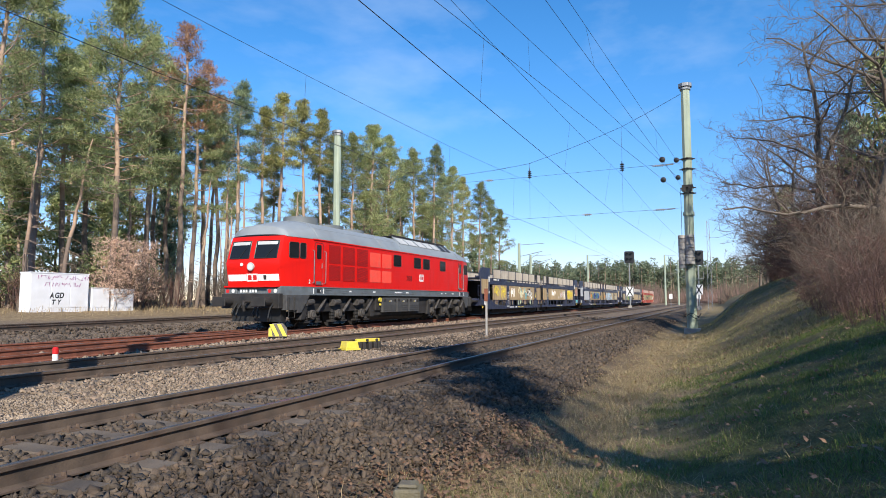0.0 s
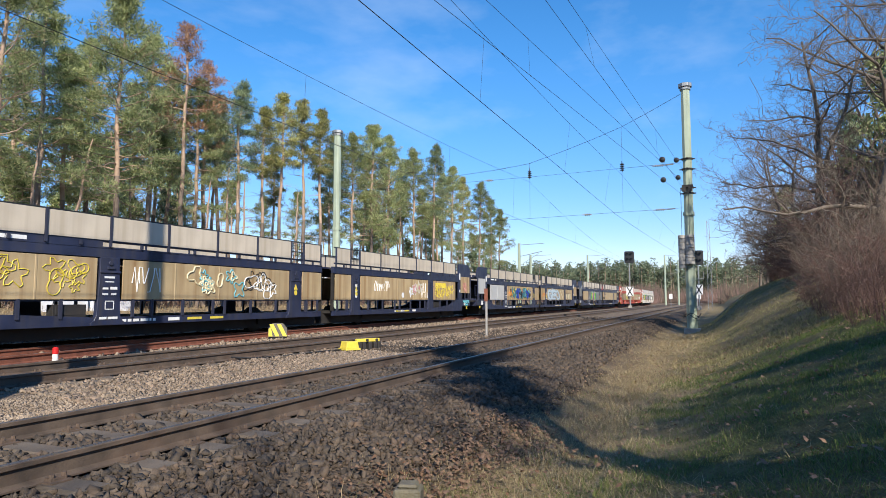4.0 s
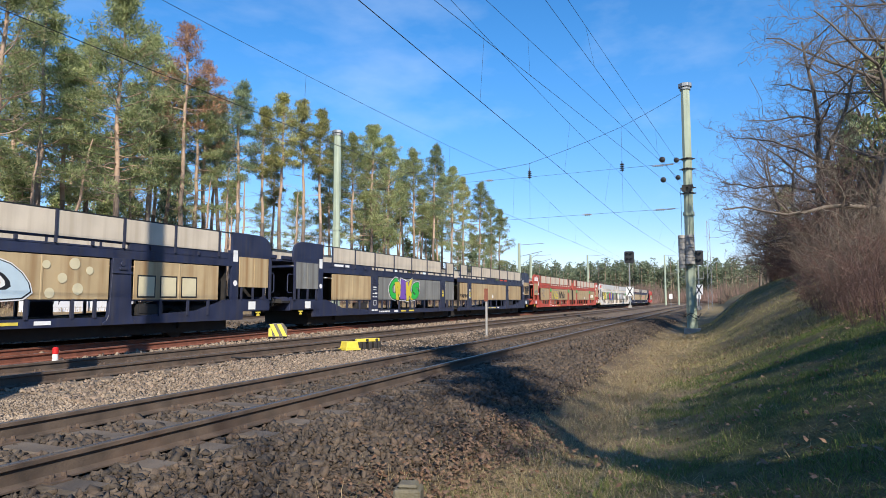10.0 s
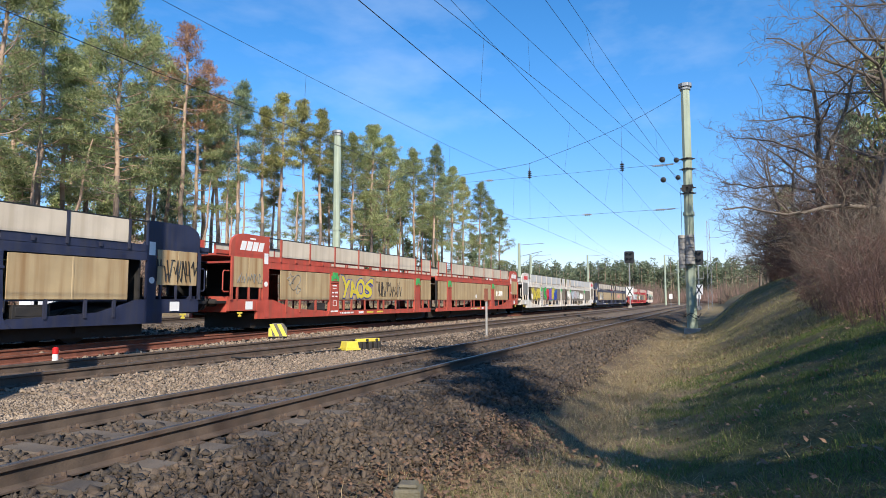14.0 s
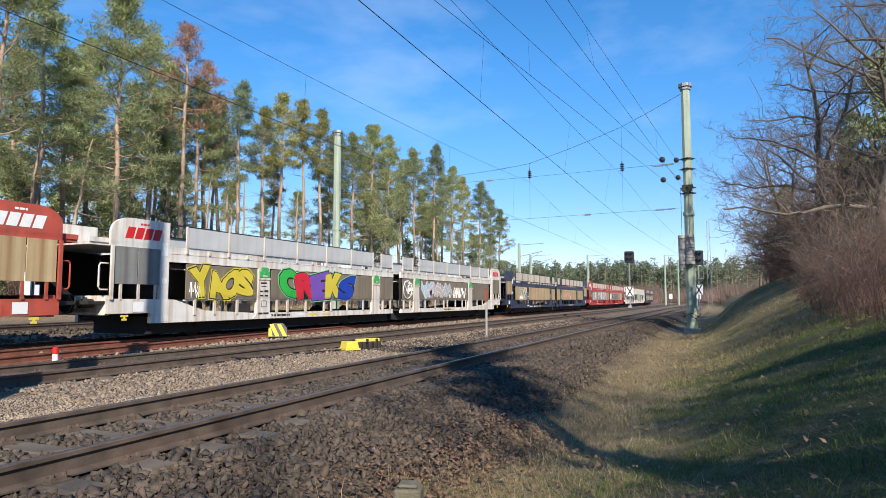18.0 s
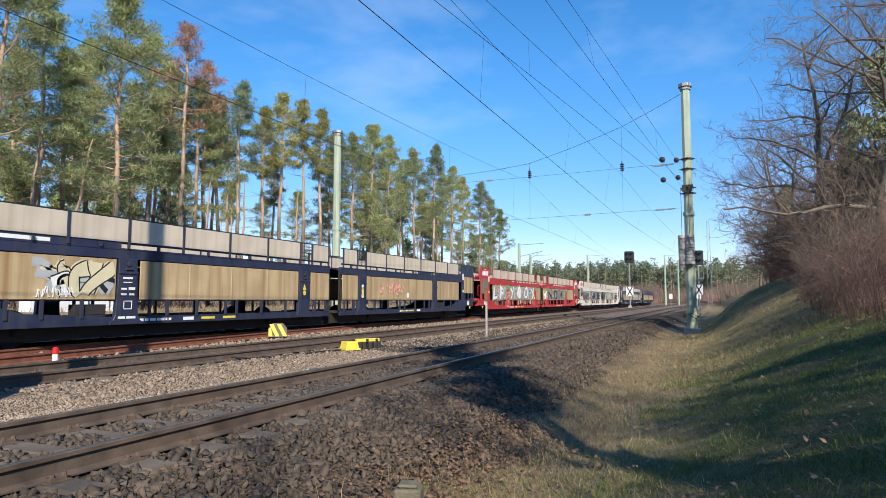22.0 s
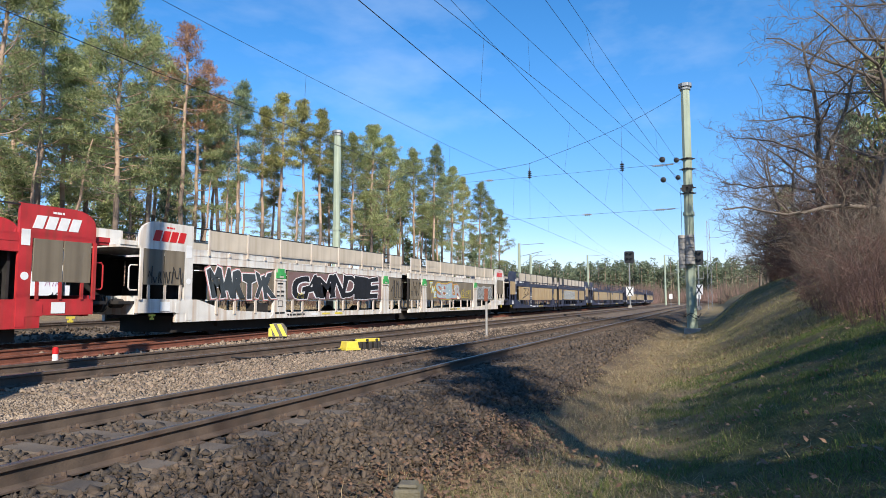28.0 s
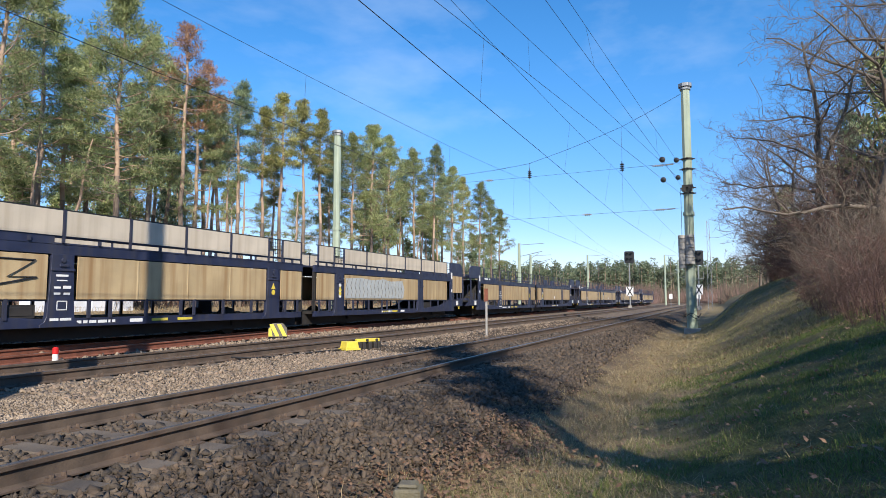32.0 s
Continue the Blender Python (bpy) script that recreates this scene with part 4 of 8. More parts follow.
# roof hatches, seams, exhaust and fan rings
part("exhaust_ring", MB().cyl((3.75, 0.1, 4.1), (3.75, 0.1, 4.43), 0.70, n=28), ROOF_DARK, loco, smooth=True)
part("fan_ring", MB().cyl((5.6, 0.1, 4.1), (5.6, 0.1, 4.29), 0.74, n=28), ROOF_DARK, loco, smooth=True)
part("fan_ring", MB().cyl((7.4, 0.1, 4.1), (7.4, 0.1, 4.27), 0.74, n=28), ROOF_DARK, loco, smooth=True)
for x in (2.72, 7.8, 9.9, 17.2):
    sm = MB()
    ol = roof_outline(x)
    for (y0, z0), (y1, z1) in zip(ol[1:-1], ol[2:]):
        sm.cyl((x, y0, z0 + 0.004), (x, y1, z1 + 0.004), 0.014, n=5)
    part("roof_seam", sm, LOCO_ROOF, loco)
part("roof_step", MB().box(2.9, 9.8, -1.19, -1.13, 3.83, 3.87), LOCO_ROOF, loco)
part("roof_catwalk", MB().box(10.3, 17.0, -0.62, -0.12, 4.27, 4.30).box(10.3, 17.0, -0.64, -0.60, 4.25, 4.35), UNDER, loco)
# sloping row of roof hatches, the last two open grilles
for i, (a, b) in enumerate(((10.1, 11.1), (11.12, 12.2), (12.4, 13.3), (13.32, 14.2), (14.22, 15.1), (15.25, 15.95), (15.97, 16.65))):
    h = MB().prism([(-1.23, 3.87), (-1.20, 3.84), (-0.80, 4.17), (-0.83, 4.20)], "x", a + 0.03, b - 0.03)
    part("roof_hatch", h, BLACK if i > 4 else LIGHTP, loco, "black roof grille" if i > 4 else "pale grey roof hatch", bevel=0.006)
fr = MB()
for a in (10.07, 11.11, 12.3, 13.31, 14.21, 15.18, 15.96, 16.68):
    fr.prism([(-1.25, 3.89), (-1.2, 3.84), (-0.79, 4.19), (-0.84, 4.22)], "x", a - 0.03, a + 0.03)
part("hatch_frame", fr, LOCO_ROOF, loco)
part("gutter", MB().box(2.4, 17.9, -LW - 0.035, -LW, 3.38, 3.42), RED, loco)
# grey sill with tie-down slots
plan = [(0.78, -1.24), (2.4, -LW - 0.012), (17.9, -LW - 0.012), (19.52, -1.24), (19.52, 1.24), (17.9, LW + 0.012), (2.4, LW + 0.012), (0.78, 1.24)]
part("sill", MB().prism(plan, "z", 1.27, 1.585), SILL_GREY, loco, bevel=0.006)
part("sill_lip", MB().box(2.4, 17.9, -LW - 0.03, -LW - 0.012, 1.27, 1.30).box(2.4, 17.9, -LW - 0.03, -LW - 0.012, 1.55, 1.585), SILL_GREY, loco)
for x in (3.45, 4.6, 6.3, 8.6, 10.0, 11.0, 12.2, 13.3, 14.3, 15.9, 17.1):
    sl = MB()
    ring = [(x + 0.17 * c + (0.09 if c > 0 else -0.09), 0.055 * s) for c, s in [(math.cos(t), math.sin(t)) for t in np.linspace(0, 6.283, 13)[:-1]]]
    sl.tube([(p, -LW - 0.014, 1.42 + q) for p, q in ring] + [(ring[0][0], -LW - 0.014, 1.42 + ring[0][1])], 0.013, 4)
    part("tie_down_slot", sl, SILL_GREY, loco)
for x, w_ in ((2.9, 0.04), (5.0, 0.2), (7.0, 0.25), (9.1, 0.8), (10.3, 0.3), (14.6, 0.25), (15.2, 0.2), (16.2, 0.3)):
    bars(loco, x, 1.47, w_, 0.06, 1, WHITE, -LW - 0.013)
for x in (2.42, 3.08, 17.4, 18.06):
    part("step_edge", MB().box(x, x + 0.05, -LW - 0.02, -LW - 0.012, 1.33, 1.53), WHITE, loco)
for x in (2.65, 17.65):
    part("step_hole", MB().box(x, x + 0.24, -LW - 0.016, -LW - 0.011, 1.36, 1.50), BLACK, loco)
# side windows
WIN_Z = (2.69, 3.22)


def side_window(x0, x1, z0, z1, y=-LW, name="window"):
    wd = part(name, MB().prism(rounded(x0, x1, z0, z1, 0.06), "y", y - 0.012, y + 0.02), GLASS, loco, "dark side window")
    f = MB()
    pts = [(px, y - 0.012, pz) for px, pz in rounded(x0, x1, z0, z1, 0.06)]
    f.tube(pts + pts[:1], 0.016, 5)
    fo = part("window_frame", f, BLACK, wd, "black rubber window seal")
    return wd


def rounded(x0, x1, z0, z1, r):
    out = []
    for cx, cz, a0 in ((x1 - r, z1 - r, 0), (x0 + r, z1 - r, 90), (x0 + r, z0 + r, 180), (x1 - r, z0 + r, 270)):
        out += [(cx + r * math.cos(radians(a0 + q)), cz + r * math.sin(radians(a0 + q))) for q in (0, 30, 60, 90)]
    return out


for a, b in ((8.98, 9.75), (11.2, 11.98), (12.3, 13.08), (14.5, 15.25)):
    side_window(a, b, *WIN_Z)
for flip in (False, True):
    def fx(a, b):
        return (20.3 - b, 20.3 - a) if flip else (a, b)
    for a, b in ((1.18, 1.66), (1.72, 2.02)):
        out = rounded(a, b, 2.64, 3.2, 0.06)

        def cabside(p, q, off):
            return ((20.3 - p) if flip else p, -half_width(p) - off, q)
        g = MB()
        g.v = [cabside(p, q, 0.008) for p, q in out]
        g.f = [tuple(range(len(out)))]
        cw = part("cab_window", g, GLASS, loco, "dark cab side window")
        rim = [cabside(p, q, 0.010) for p, q in out]
        part("window_frame", MB().tube(rim + rim[:1], 0.018, 5), BLACK, cw, "black rubber window seal")
    # cab door with rails
    a, b = fx(2.5, 3.05)
    dr = part("cab_door", MB().prism(rounded(a, b, 1.66, 3.28, 0.07), "y", -LW - 0.012, -LW + 0.01), RED, loco, "red cab door")
    pts = [(p, -LW - 0.013, q) for p, q in rounded(a, b, 1.66, 3.28, 0.07)]
    part("door_seal", MB().tube(pts + pts[:1], 0.011, 4), BLACK, dr)
    part("door_window", MB().prism(rounded(a + 0.13, b - 0.12, 2.66, 3.2, 0.05), "y", -LW - 0.018, -LW - 0.012), GLASS, dr, "dark door window")
    part("door_handle", MB().tube([(a + 0.4, -LW - 0.02, 2.32), (a + 0.4, -LW - 0.07, 2.32), (a + 0.4, -LW - 0.07, 2.5)], 0.014, 6), STEEL, dr)
    part("kick_plate", MB().box(a + 0.1, b - 0.1, -LW - 0.018, -LW - 0.012, 1.68, 1.80), SILL_GREY, dr, "grey kick plate")
    for x in fx(2.38, 3.17):
        part("handrail", MB().tube([(x, -LW, 1.72), (x, -LW - 0.07, 1.75), (x, -LW - 0.07, 2.95), (x, -LW, 2.98)], 0.017, 6), STEEL, loco, "steel handrail")
    # front: windscreens, band, lamps
    sg = -1 if flip else 1

    def on_nose(y, z, out=0.0):
        x = nose_point(y, z) - out
        return ((20.3 - x) if flip else x, y, z)

    def front_patch(y0, y1, z0, z1, out, r=0.0, n=8):
        g = MB()
        rows = []
        zz = np.linspace(z0, z1, 5)
        for z in zz:
            rows.append([on_nose(y, z, out) for y in np.linspace(y0, y1, n)])
        k = n
        for rw in rows:
            g.v += rw
        for i in range(4):
            for j in range(k - 1):
                g.f.append((i * k + j, i * k + j + 1, (i + 1) * k + j + 1, (i + 1) * k + j))
        return g
    for y0, y1 in ((-1.06, -0.12), (0.12, 1.06)):
        ws = part("windscreen", front_patch(y0, y1, 2.60, 3.24, 0.012), GLASS, loco, "dark windscreen")
        edge = [on_nose(y, 2.60, 0.014) for y in np.linspace(y0, y1, 8)] + [on_nose(y, 3.24, 0.014) for y in np.linspace(y1, y0, 8)]
        part("windscreen_seal", MB().tube(edge + edge[:1], 0.017, 5), BLACK, ws)
        # pale strip stands in for sky mirrored in the upper windscreen
        part("sun_blind", front_patch(y0 + 0.05, y1 - 0.05, 3.10, 3.22, 0.016), LIGHTP, ws, "pale strip painted as sky reflection")
        part("wiper", MB().tube([on_nose((y0 + y1) / 2, 2.58, 0.03), on_nose((y0 + y1) / 2 - 0.3, 3.0, 0.03)], 0.009, 4), BLACK, ws)
    part("white_band", front_patch(-1.15, -0.26, 1.78, 2.02, 0.006, n=10), WHITE, loco, "white front band")
    part("white_band", front_patch(0.26, 1.15, 1.78, 2.02, 0.006, n=10), WHITE, loco, "white front band")
    part("front_emblem", front_patch(-0.25, 0.25, 1.76, 2.04, 0.008), WHITE, loco, "white emblem plate with red bars")
    for y0 in (-0.20, 0.03):
        g = MB()
        pp = front_patch(y0, y0 + 0.16, 1.81, 1.99, 0.012, n=3)
        g.add(pp.v, pp.f)
        part("emblem_bar", g, SIGN_RED, loco)
    part("dark_label", front_patch(-0.62 if not flip else 0.5, -0.5 if not flip else 0.62, 1.82, 1.98, 0.010), UNDER, loco)
    c = on_nose(0.0, 2.30, 0.0)
    hl = part("headlamp", MB().cyl(c, (c[0] - 0.06 * sg, c[1], c[2]), 0.15, n=24), LIGHTP, loco, "round headlamp with white ring")
    part("lens", MB().cyl((c[0] - 0.06 * sg, c[1], c[2]), (c[0] - 0.066 * sg, c[1], c[2]), 0.105, n=24), LENS, hl)
    part("horn_cap", MB().cyl(on_nose(0.42, 2.38), on_nose(0.42, 2.38, 0.03), 0.06, n=14), WHITE, loco)
    for y in (-0.95, 0.95):
        cx = 0.80
        lampb = MB().box(*sorted(((20.3 - cx) if flip else cx, (20.3 - cx + 0.10) if flip else cx - 0.10)), y - 0.28, y + 0.28, 1.30, 1.54)
        lb = part("lamp_box", lampb, SILL_GREY, loco, bevel=0.02)
        for dy, mt in ((-0.13, LENS), (0.13, SIGN_RED)):
            fx0 = (20.3 - cx + 0.10) if flip else cx - 0.10
            part("marker_lens", MB().cyl((fx0, y + dy, 1.41), (fx0 - 0.012 * sg, y + dy, 1.41), 0.075, n=16), mt, lb)
    part("front_lip", MB().box(*sorted(((20.3 - 0.62) if flip else 0.62, (20.3 - 0.9) if flip else 0.9)), -1.2, 1.2, 1.54, 1.6), RED, loco, bevel=0.01)
    part("buffer_beam", MB().box(*sorted(((20.3 - 0.62) if flip else 0.62, (20.3 - 0.85) if flip else 0.85)), -1.3, 1.3, 0.78, 1.32), UNDER, loco, bevel=0.02)

    num = MB()
    for i, y in enumerate((-0.32, -0.2, -0.08, 0.1, 0.22, 0.34)):
        num.box(*sorted(((20.3 - 0.61) if flip else 0.61, (20.3 - 0.606) if flip else 0.606)), y, y + 0.08, 1.36, 1.46)
    part("number_bars", num, WHITE, loco)
    for y in (-0.875, 0.875):
        def bx(v):
            return 20.3 - v if flip else v
        bf = part("buffer", MB().cyl((bx(0.62), y, 1.03), (bx(0.25), y, 1.03), 0.15, n=16).cyl((bx(0.25), y, 1.03), (bx(0.04), y, 1.03), 0.11, n=16), UNDER, loco)
        part("buffer_plate", MB().box(*sorted((bx(0.0), bx(0.05))), y - 0.30, y + 0.30, 0.86, 1.2), UNDER, bf, bevel=0.02)
    ck = MB().tube([(20.3 - q[0] if flip else q[0], q[1], q[2]) for q in ((0.62, 0, 1.02), (0.3, 0, 1.02), (0.28, 0, 0.9), (0.34, 0, 0.7))], 0.05, 8)
    part("coupling", ck, UNDER, loco)
    for y0, dz in ((-0.55, 0.40), (-0.38, 0.34), (0.36, 0.38), (0.55, 0.32), (-1.05, 0.5)):
        hp = [(0.60, y0, 0.95), (0.45, y0, 0.80), (0.40, y0 + 0.05, 0.95 - dz), (0.5, y0 + 0.1, 0.95 - dz - 0.12), (0.62, y0 + 0.16, 0.62)]
        part("brake_hose", MB().tube([(20.3 - q[0] if flip else q[0], q[1], q[2]) for q in hp], 0.028, 6), BLACK, loco)
    # black box added behind the hoses to keep that space dark
    part("rail_guard", MB().box(*sorted(((20.3 - 1.0) if flip else 1.0, (20.3 - 1.3) if flip else 1.3)), -1.1, 1.1, 0.3, 0.9), BLACK, loco)
    part("cab_steps", MB().box(*sorted((bx(0.85), bx(1.5))), -LW + 0.02, -1.2, 0.72, 1.27).prism([(bx(1.5), 1.27), (bx(2.3), 1.27), (bx(1.75), 0.62), (bx(1.5), 0.62)], "y", -LW + 0.03, -1.25), BOX_DARK, loco, bevel=0.01)
    part("ladder", MB().tube([(bx(0.95), -LW, 1.2), (bx(0.95), -LW, 0.45), (bx(1.3), -LW, 0.45), (bx(1.3), -LW, 1.2)], 0.018, 5).box(*sorted((bx(0.95), bx(1.3))), -LW - 0.02, -LW + 0.1, 0.68, 0.70), UNDER, loco)
# mesh grilles: a lattice of slanting bars in a shallow frame over dark
for a, b in ((3.45, 4.30), (4.48, 5.42), (5.60, 6.50)):
    for z0, z1 in ((1.86, 2.46), (2.54, 3.26)):
        gb = part("grille_back", MB().box(a, b, -LW - 0.008, -LW + 0.002, z0, z1), RED, loco)
        lat = MB()
        step = 0.105
        k = int(((b - a) + (z1 - z0)) / step) + 1
        for i in range(k):
            for d in (1, -1):
                # clip a diagonal to the rectangle
                if d > 0:
                    x0_, zz0 = a + i * step - (z1 - z0), z0
                    p, q = (max(a, x0_), z0 + max(0, a - x0_)), (min(b, x0_ + (z1 - z0)), z0 + min(z1 - z0, b - x0_))
                else:
                    x0_ = a + i * step - (z1 - z0)
                    p, q = (max(a, x0_), z1 - max(0, a - x0_)), (min(b, x0_ + (z1 - z0)), z1 - min(z1 - z0, b - x0_))
                if q[0] - p[0] > 0.03:
                    lat.cyl((p[0], -LW - 0.014, p[1]), (q[0], -LW - 0.014, q[1]), 0.012, n=4, caps=False)
        part("grille_lattice", lat, RED_DARK, gb, "dark red wire lattice")
for a, b in ((6.72, 7.70), (7.84, 8.74)):
    for z0, z1 in ((1.86, 2.42), (2.54, 3.2)):
        lv_ = MB().box(a, b, -LW - 0.006, -LW + 0.002, z0, z1)
        x = a + 0.03
        while x < b - 0.02:
            lv_.prism([(x, -LW - 0.03), (x + 0.03, -LW - 0.006), (x, -LW - 0.006)], "z", z0 + 0.02, z1 - 0.02)
            x += 0.06
        part("louvre", lv_, RED_PALE, loco, "pale red vertical louvres")
sw = MB()
a, b, z0, z1 = 10.35, 10.95, 2.02, 2.28
for i in range(9):
    sw.cyl((a + i * 0.075, -LW - 0.01, z0), (min(b, a + i * 0.075 + 0.2), -LW - 0.01, z1), 0.010, n=4)
    sw.cyl((a + i * 0.075, -LW - 0.01, z1), (min(b, a + i * 0.075 + 0.2), -LW - 0.01, z0), 0.010, n=4)
part("vent_lattice", sw, RED_DARK, loco)
for z, rows in ((1.82, 1), (2.0, 1), (2.2, 1), (2.42, 1), (2.6, 1)):
    rb = MB()
    for a, b in ((8.9, 10.2), (11.15, 12.25), (13.0, 17.2)):
        rb.box(a, b, -LW - 0.008, -LW, z - 0.012, z + 0.012)
    part("side_rib", rb, RED, loco)
em = part("side_emblem", MB().prism(rounded(11.85, 12.35, 2.02, 2.40, 0.05), "y", -LW - 0.014, -LW), WHITE, loco, "white emblem plate with red bars")
eb = MB()
pts = [(p, -LW - 0.015, q) for p, q in rounded(11.89, 12.31, 2.06, 2.36, 0.04)]
eb.tube(pts + pts[:1], 0.008, 4)
for q in (11.95, 12.12):
    eb.box(q, q + 0.12, -LW - 0.018, -LW - 0.014, 2.12, 2.30)
part("emblem_bar", eb, SIGN_RED, em)
part("underframe", MB().box(1.0, 19.3, -1.15, 1.15, 0.92, 1.27), UNDER, loco)
# hung lower than a real tank, so its black stands for shade beneath
part("fuel_tank", MB().prism([(-1.1, 0.92), (1.1, 0.92), (1.1, 0.30), (0.8, 0.14), (-0.8, 0.14), (-1.1, 0.30)], "x", 6.75, 13.4), UNDER, loco, "black fuel tank between the bogies, hung low to keep the gap dark")
# battery boxes
part("under_tray", MB().box(7.2, 13.3, -1.3, 1.3, 0.40, 1.27), UNDER, loco)
for i, (a, b) in enumerate(((8.0, 9.35), (9.42, 10.65), (10.72, 11.85))):
    bx_ = part("battery_box", MB().box(a, b, -LW + 0.02, -1.2, 0.52, 1.2), BOX_DARK, loco, "dark grey battery box", bevel=0.015)
    rb = MB()
    for z in (0.62, 0.72, 0.82):
        rb.box(a + 0.06, b - 0.06, -LW + 0.004, -LW + 0.02, z, z + 0.03)
    part("rib", rb, BOX_DARK, bx_)
    for q in (a + 0.1, b - 0.22):
        part("latch", MB().box(q, q + 0.12, -LW - 0.01, -LW + 0.02, 1.02, 1.15), UNDER, bx_, bevel=0.01)
    m_ = (a + b) / 2
    part("warning_label", MB().prism([(m_ - 0.05, 1.0), (m_ + 0.04, 1.0), (m_ - 0.005, 1.08)], "y", -LW + 0.012, -LW + 0.02), YELLOW, bx_)
    part("round_label", MB().cyl((m_ + 0.1, -LW + 0.012, 1.04), (m_ + 0.1, -LW + 0.02, 1.04), 0.045, n=12), WHITE, bx_)
part("filler_cap", MB().cyl((7.7, -LW + 0.05, 1.1), (7.7, -LW - 0.03, 1.1), 0.10, n=12).cyl((7.72, -LW + 0.05, 0.88), (7.72, -LW - 0.02, 0.88), 0.05, n=10), YELLOW, loco, "yellow filler cap")
part("valve_block", MB().box(7.45, 7.95, -LW + 0.08, -1.1, 0.6, 1.2), UNDER, loco, bevel=0.03)


def bogie(cx):
    bg = part("bogie", MB().prism([(cx - 2.5, 0.78), (cx - 2.35, 0.62), (cx + 2.35, 0.62), (cx + 2.5, 0.78), (cx + 2.4, 0.95), (cx + 0.9, 1.0), (cx - 0.9, 1.0), (cx - 2.4, 0.95)], "y", -1.22, -1.04)
              .prism([(cx - 2.5, 0.78), (cx + 2.5, 0.78), (cx + 2.4, 0.95), (cx - 2.4, 0.95)], "y", 1.04, 1.22).box(cx - 2.3, cx + 2.3, -1.04, 1.04, 0.7, 0.9), UNDER, loco, "dark bogie frame", bevel=0.02)
    for dx in (-1.85, 0, 1.85):
        w_ = MB()
        for s in (-1, 1):
            w_.cyl((cx + dx, s * 0.83, 0.525), (cx + dx, s * 0.70, 0.525), 0.525, n=28).cyl((cx + dx, s * 0.70, 0.525), (cx + dx, s * 0.66, 0.525), 0.55, n=28)
        w_.cyl((cx + dx, -0.8, 0.525), (cx + dx, 0.8, 0.525), 0.1, n=10)
        part("wheelset", w_, UNDER, bg)
        ab = MB().cyl((cx + dx, -1.02, 0.525), (cx + dx, -1.33, 0.525), 0.19, n=14).box(cx + dx - 0.24, cx + dx + 0.24, -1.28, -1.0, 0.40, 0.66).cyl((cx + dx, -1.33, 0.525), (cx + dx, -1.37, 0.525), 0.12, n=12)
        part("axle_box", ab, BOGIE_GREY, bg, "dirty grey axle box", bevel=0.015)
        for sx in (-0.40, 0.40):
            sp = MB()
            for q in range(7):
                sp.cyl((cx + dx + sx, -1.20, 0.30 + q * 0.06), (cx + dx + sx, -1.20, 0.335 + q * 0.06), 0.12, n=12)
            sp.cyl((cx + dx + sx, -1.2, 0.26), (cx + dx + sx, -1.2, 0.74), 0.06, n=8).box(cx + dx + sx - 0.15, cx + dx + sx + 0.15, -1.34, -1.06, 0.22, 0.28)
            part("coil_spring", sp, UNDER, bg)
        part("damper", MB().cyl((cx + dx + 0.15, -1.38, 0.62), (cx + dx + 0.62, -1.38, 1.02), 0.055, n=10).cyl((cx + dx + 0.55, -1.38, 0.96), (cx + dx + 0.75, -1.38, 1.12), 0.035, n=8), BOGIE_GREY, bg, "dirty grey damper")
        part("brake_cylinder", MB().cyl((cx + dx - 0.55, -1.36, 0.98), (cx + dx - 0.1, -1.36, 1.02), 0.11, n=12).box(cx + dx - 0.62, cx + dx - 0.52, -1.42, -1.2, 0.86, 1.12), BOGIE_GREY, bg)
    part("sand_box", MB().prism([(cx - 2.75, 0.35), (cx - 2.45, 0.35), (cx - 2.2, 1.15), (cx - 2.55, 1.15)], "y", -1.38, -1.1).prism([(cx + 2.45, 0.35), (cx + 2.75, 0.35), (cx + 2.55, 1.15), (cx + 2.2, 1.15)], "y", -1.38, -1.1), UNDER, bg, bevel=0.02)
    part("sand_pipe", MB().tube([(cx - 2.6, -1.25, 0.4), (cx - 2.5, -0.9, 0.1)], 0.025, 6).tube([(cx + 2.6, -1.25, 0.4), (cx + 2.5, -0.9, 0.1)], 0.025, 6), UNDER, bg)
    part("cable", MB().tube([(cx + 2.6, -1.2, 1.2), (cx + 2.9, -1.3, 0.95), (cx + 3.1, -1.25, 0.6)], 0.02, 5).tube([(cx + 2.7, -1.2, 1.2), (cx + 3.0, -1.3, 0.9), (cx + 3.25, -1.25, 1.0)], 0.02, 5), BLACK, bg)


bogie(4.55)
bogie(15.75)

# ---- graffiti on the wagon sides ----
GR_Y = SIDE - 0.040


def stretched(letter, x0, x1, z0, z1, y, bold, material, parent, lean=0.0, name="graffiti", warp=None):
    """One letter of the built-in font, stretched to fill its cell."""
    me = glyph(letter, bold)
    co = np.empty(len(me.vertices) * 3, np.float32)
    me.vertices.foreach_get("co", co)
    co = co.reshape(-1, 3)
    lo_, hi = co.min(0), co.max(0)
    u = (co[:, 0] - lo_[0]) / max(hi[0] - lo_[0], 1e-4)
    t = (co[:, 1] - lo_[1]) / max(hi[1] - lo_[1], 1e-4)
    out = np.stack([x0 + (x1 - x0) * u + lean * (t - 0.5), y - co[:, 2] * 0.5, z0 + (z1 - z0) * t], -1)
    if warp:
        w, h, p, q = x1 - x0, z1 - z0, warp[0], warp[1]
        out[:, 0] += 0.13 * w * np.sin(3.4 * t + p) * warp[2]
        out[:, 2] += 0.13 * h * np.sin(3.0 * u + q) * warp[2] * (0.3 + 0.7 * t)
    me.vertices.foreach_set("co", out.astype(np.float32).ravel())
    me.materials.append(material)
    ob = new(name, me)
    ob.parent = parent
    return ob


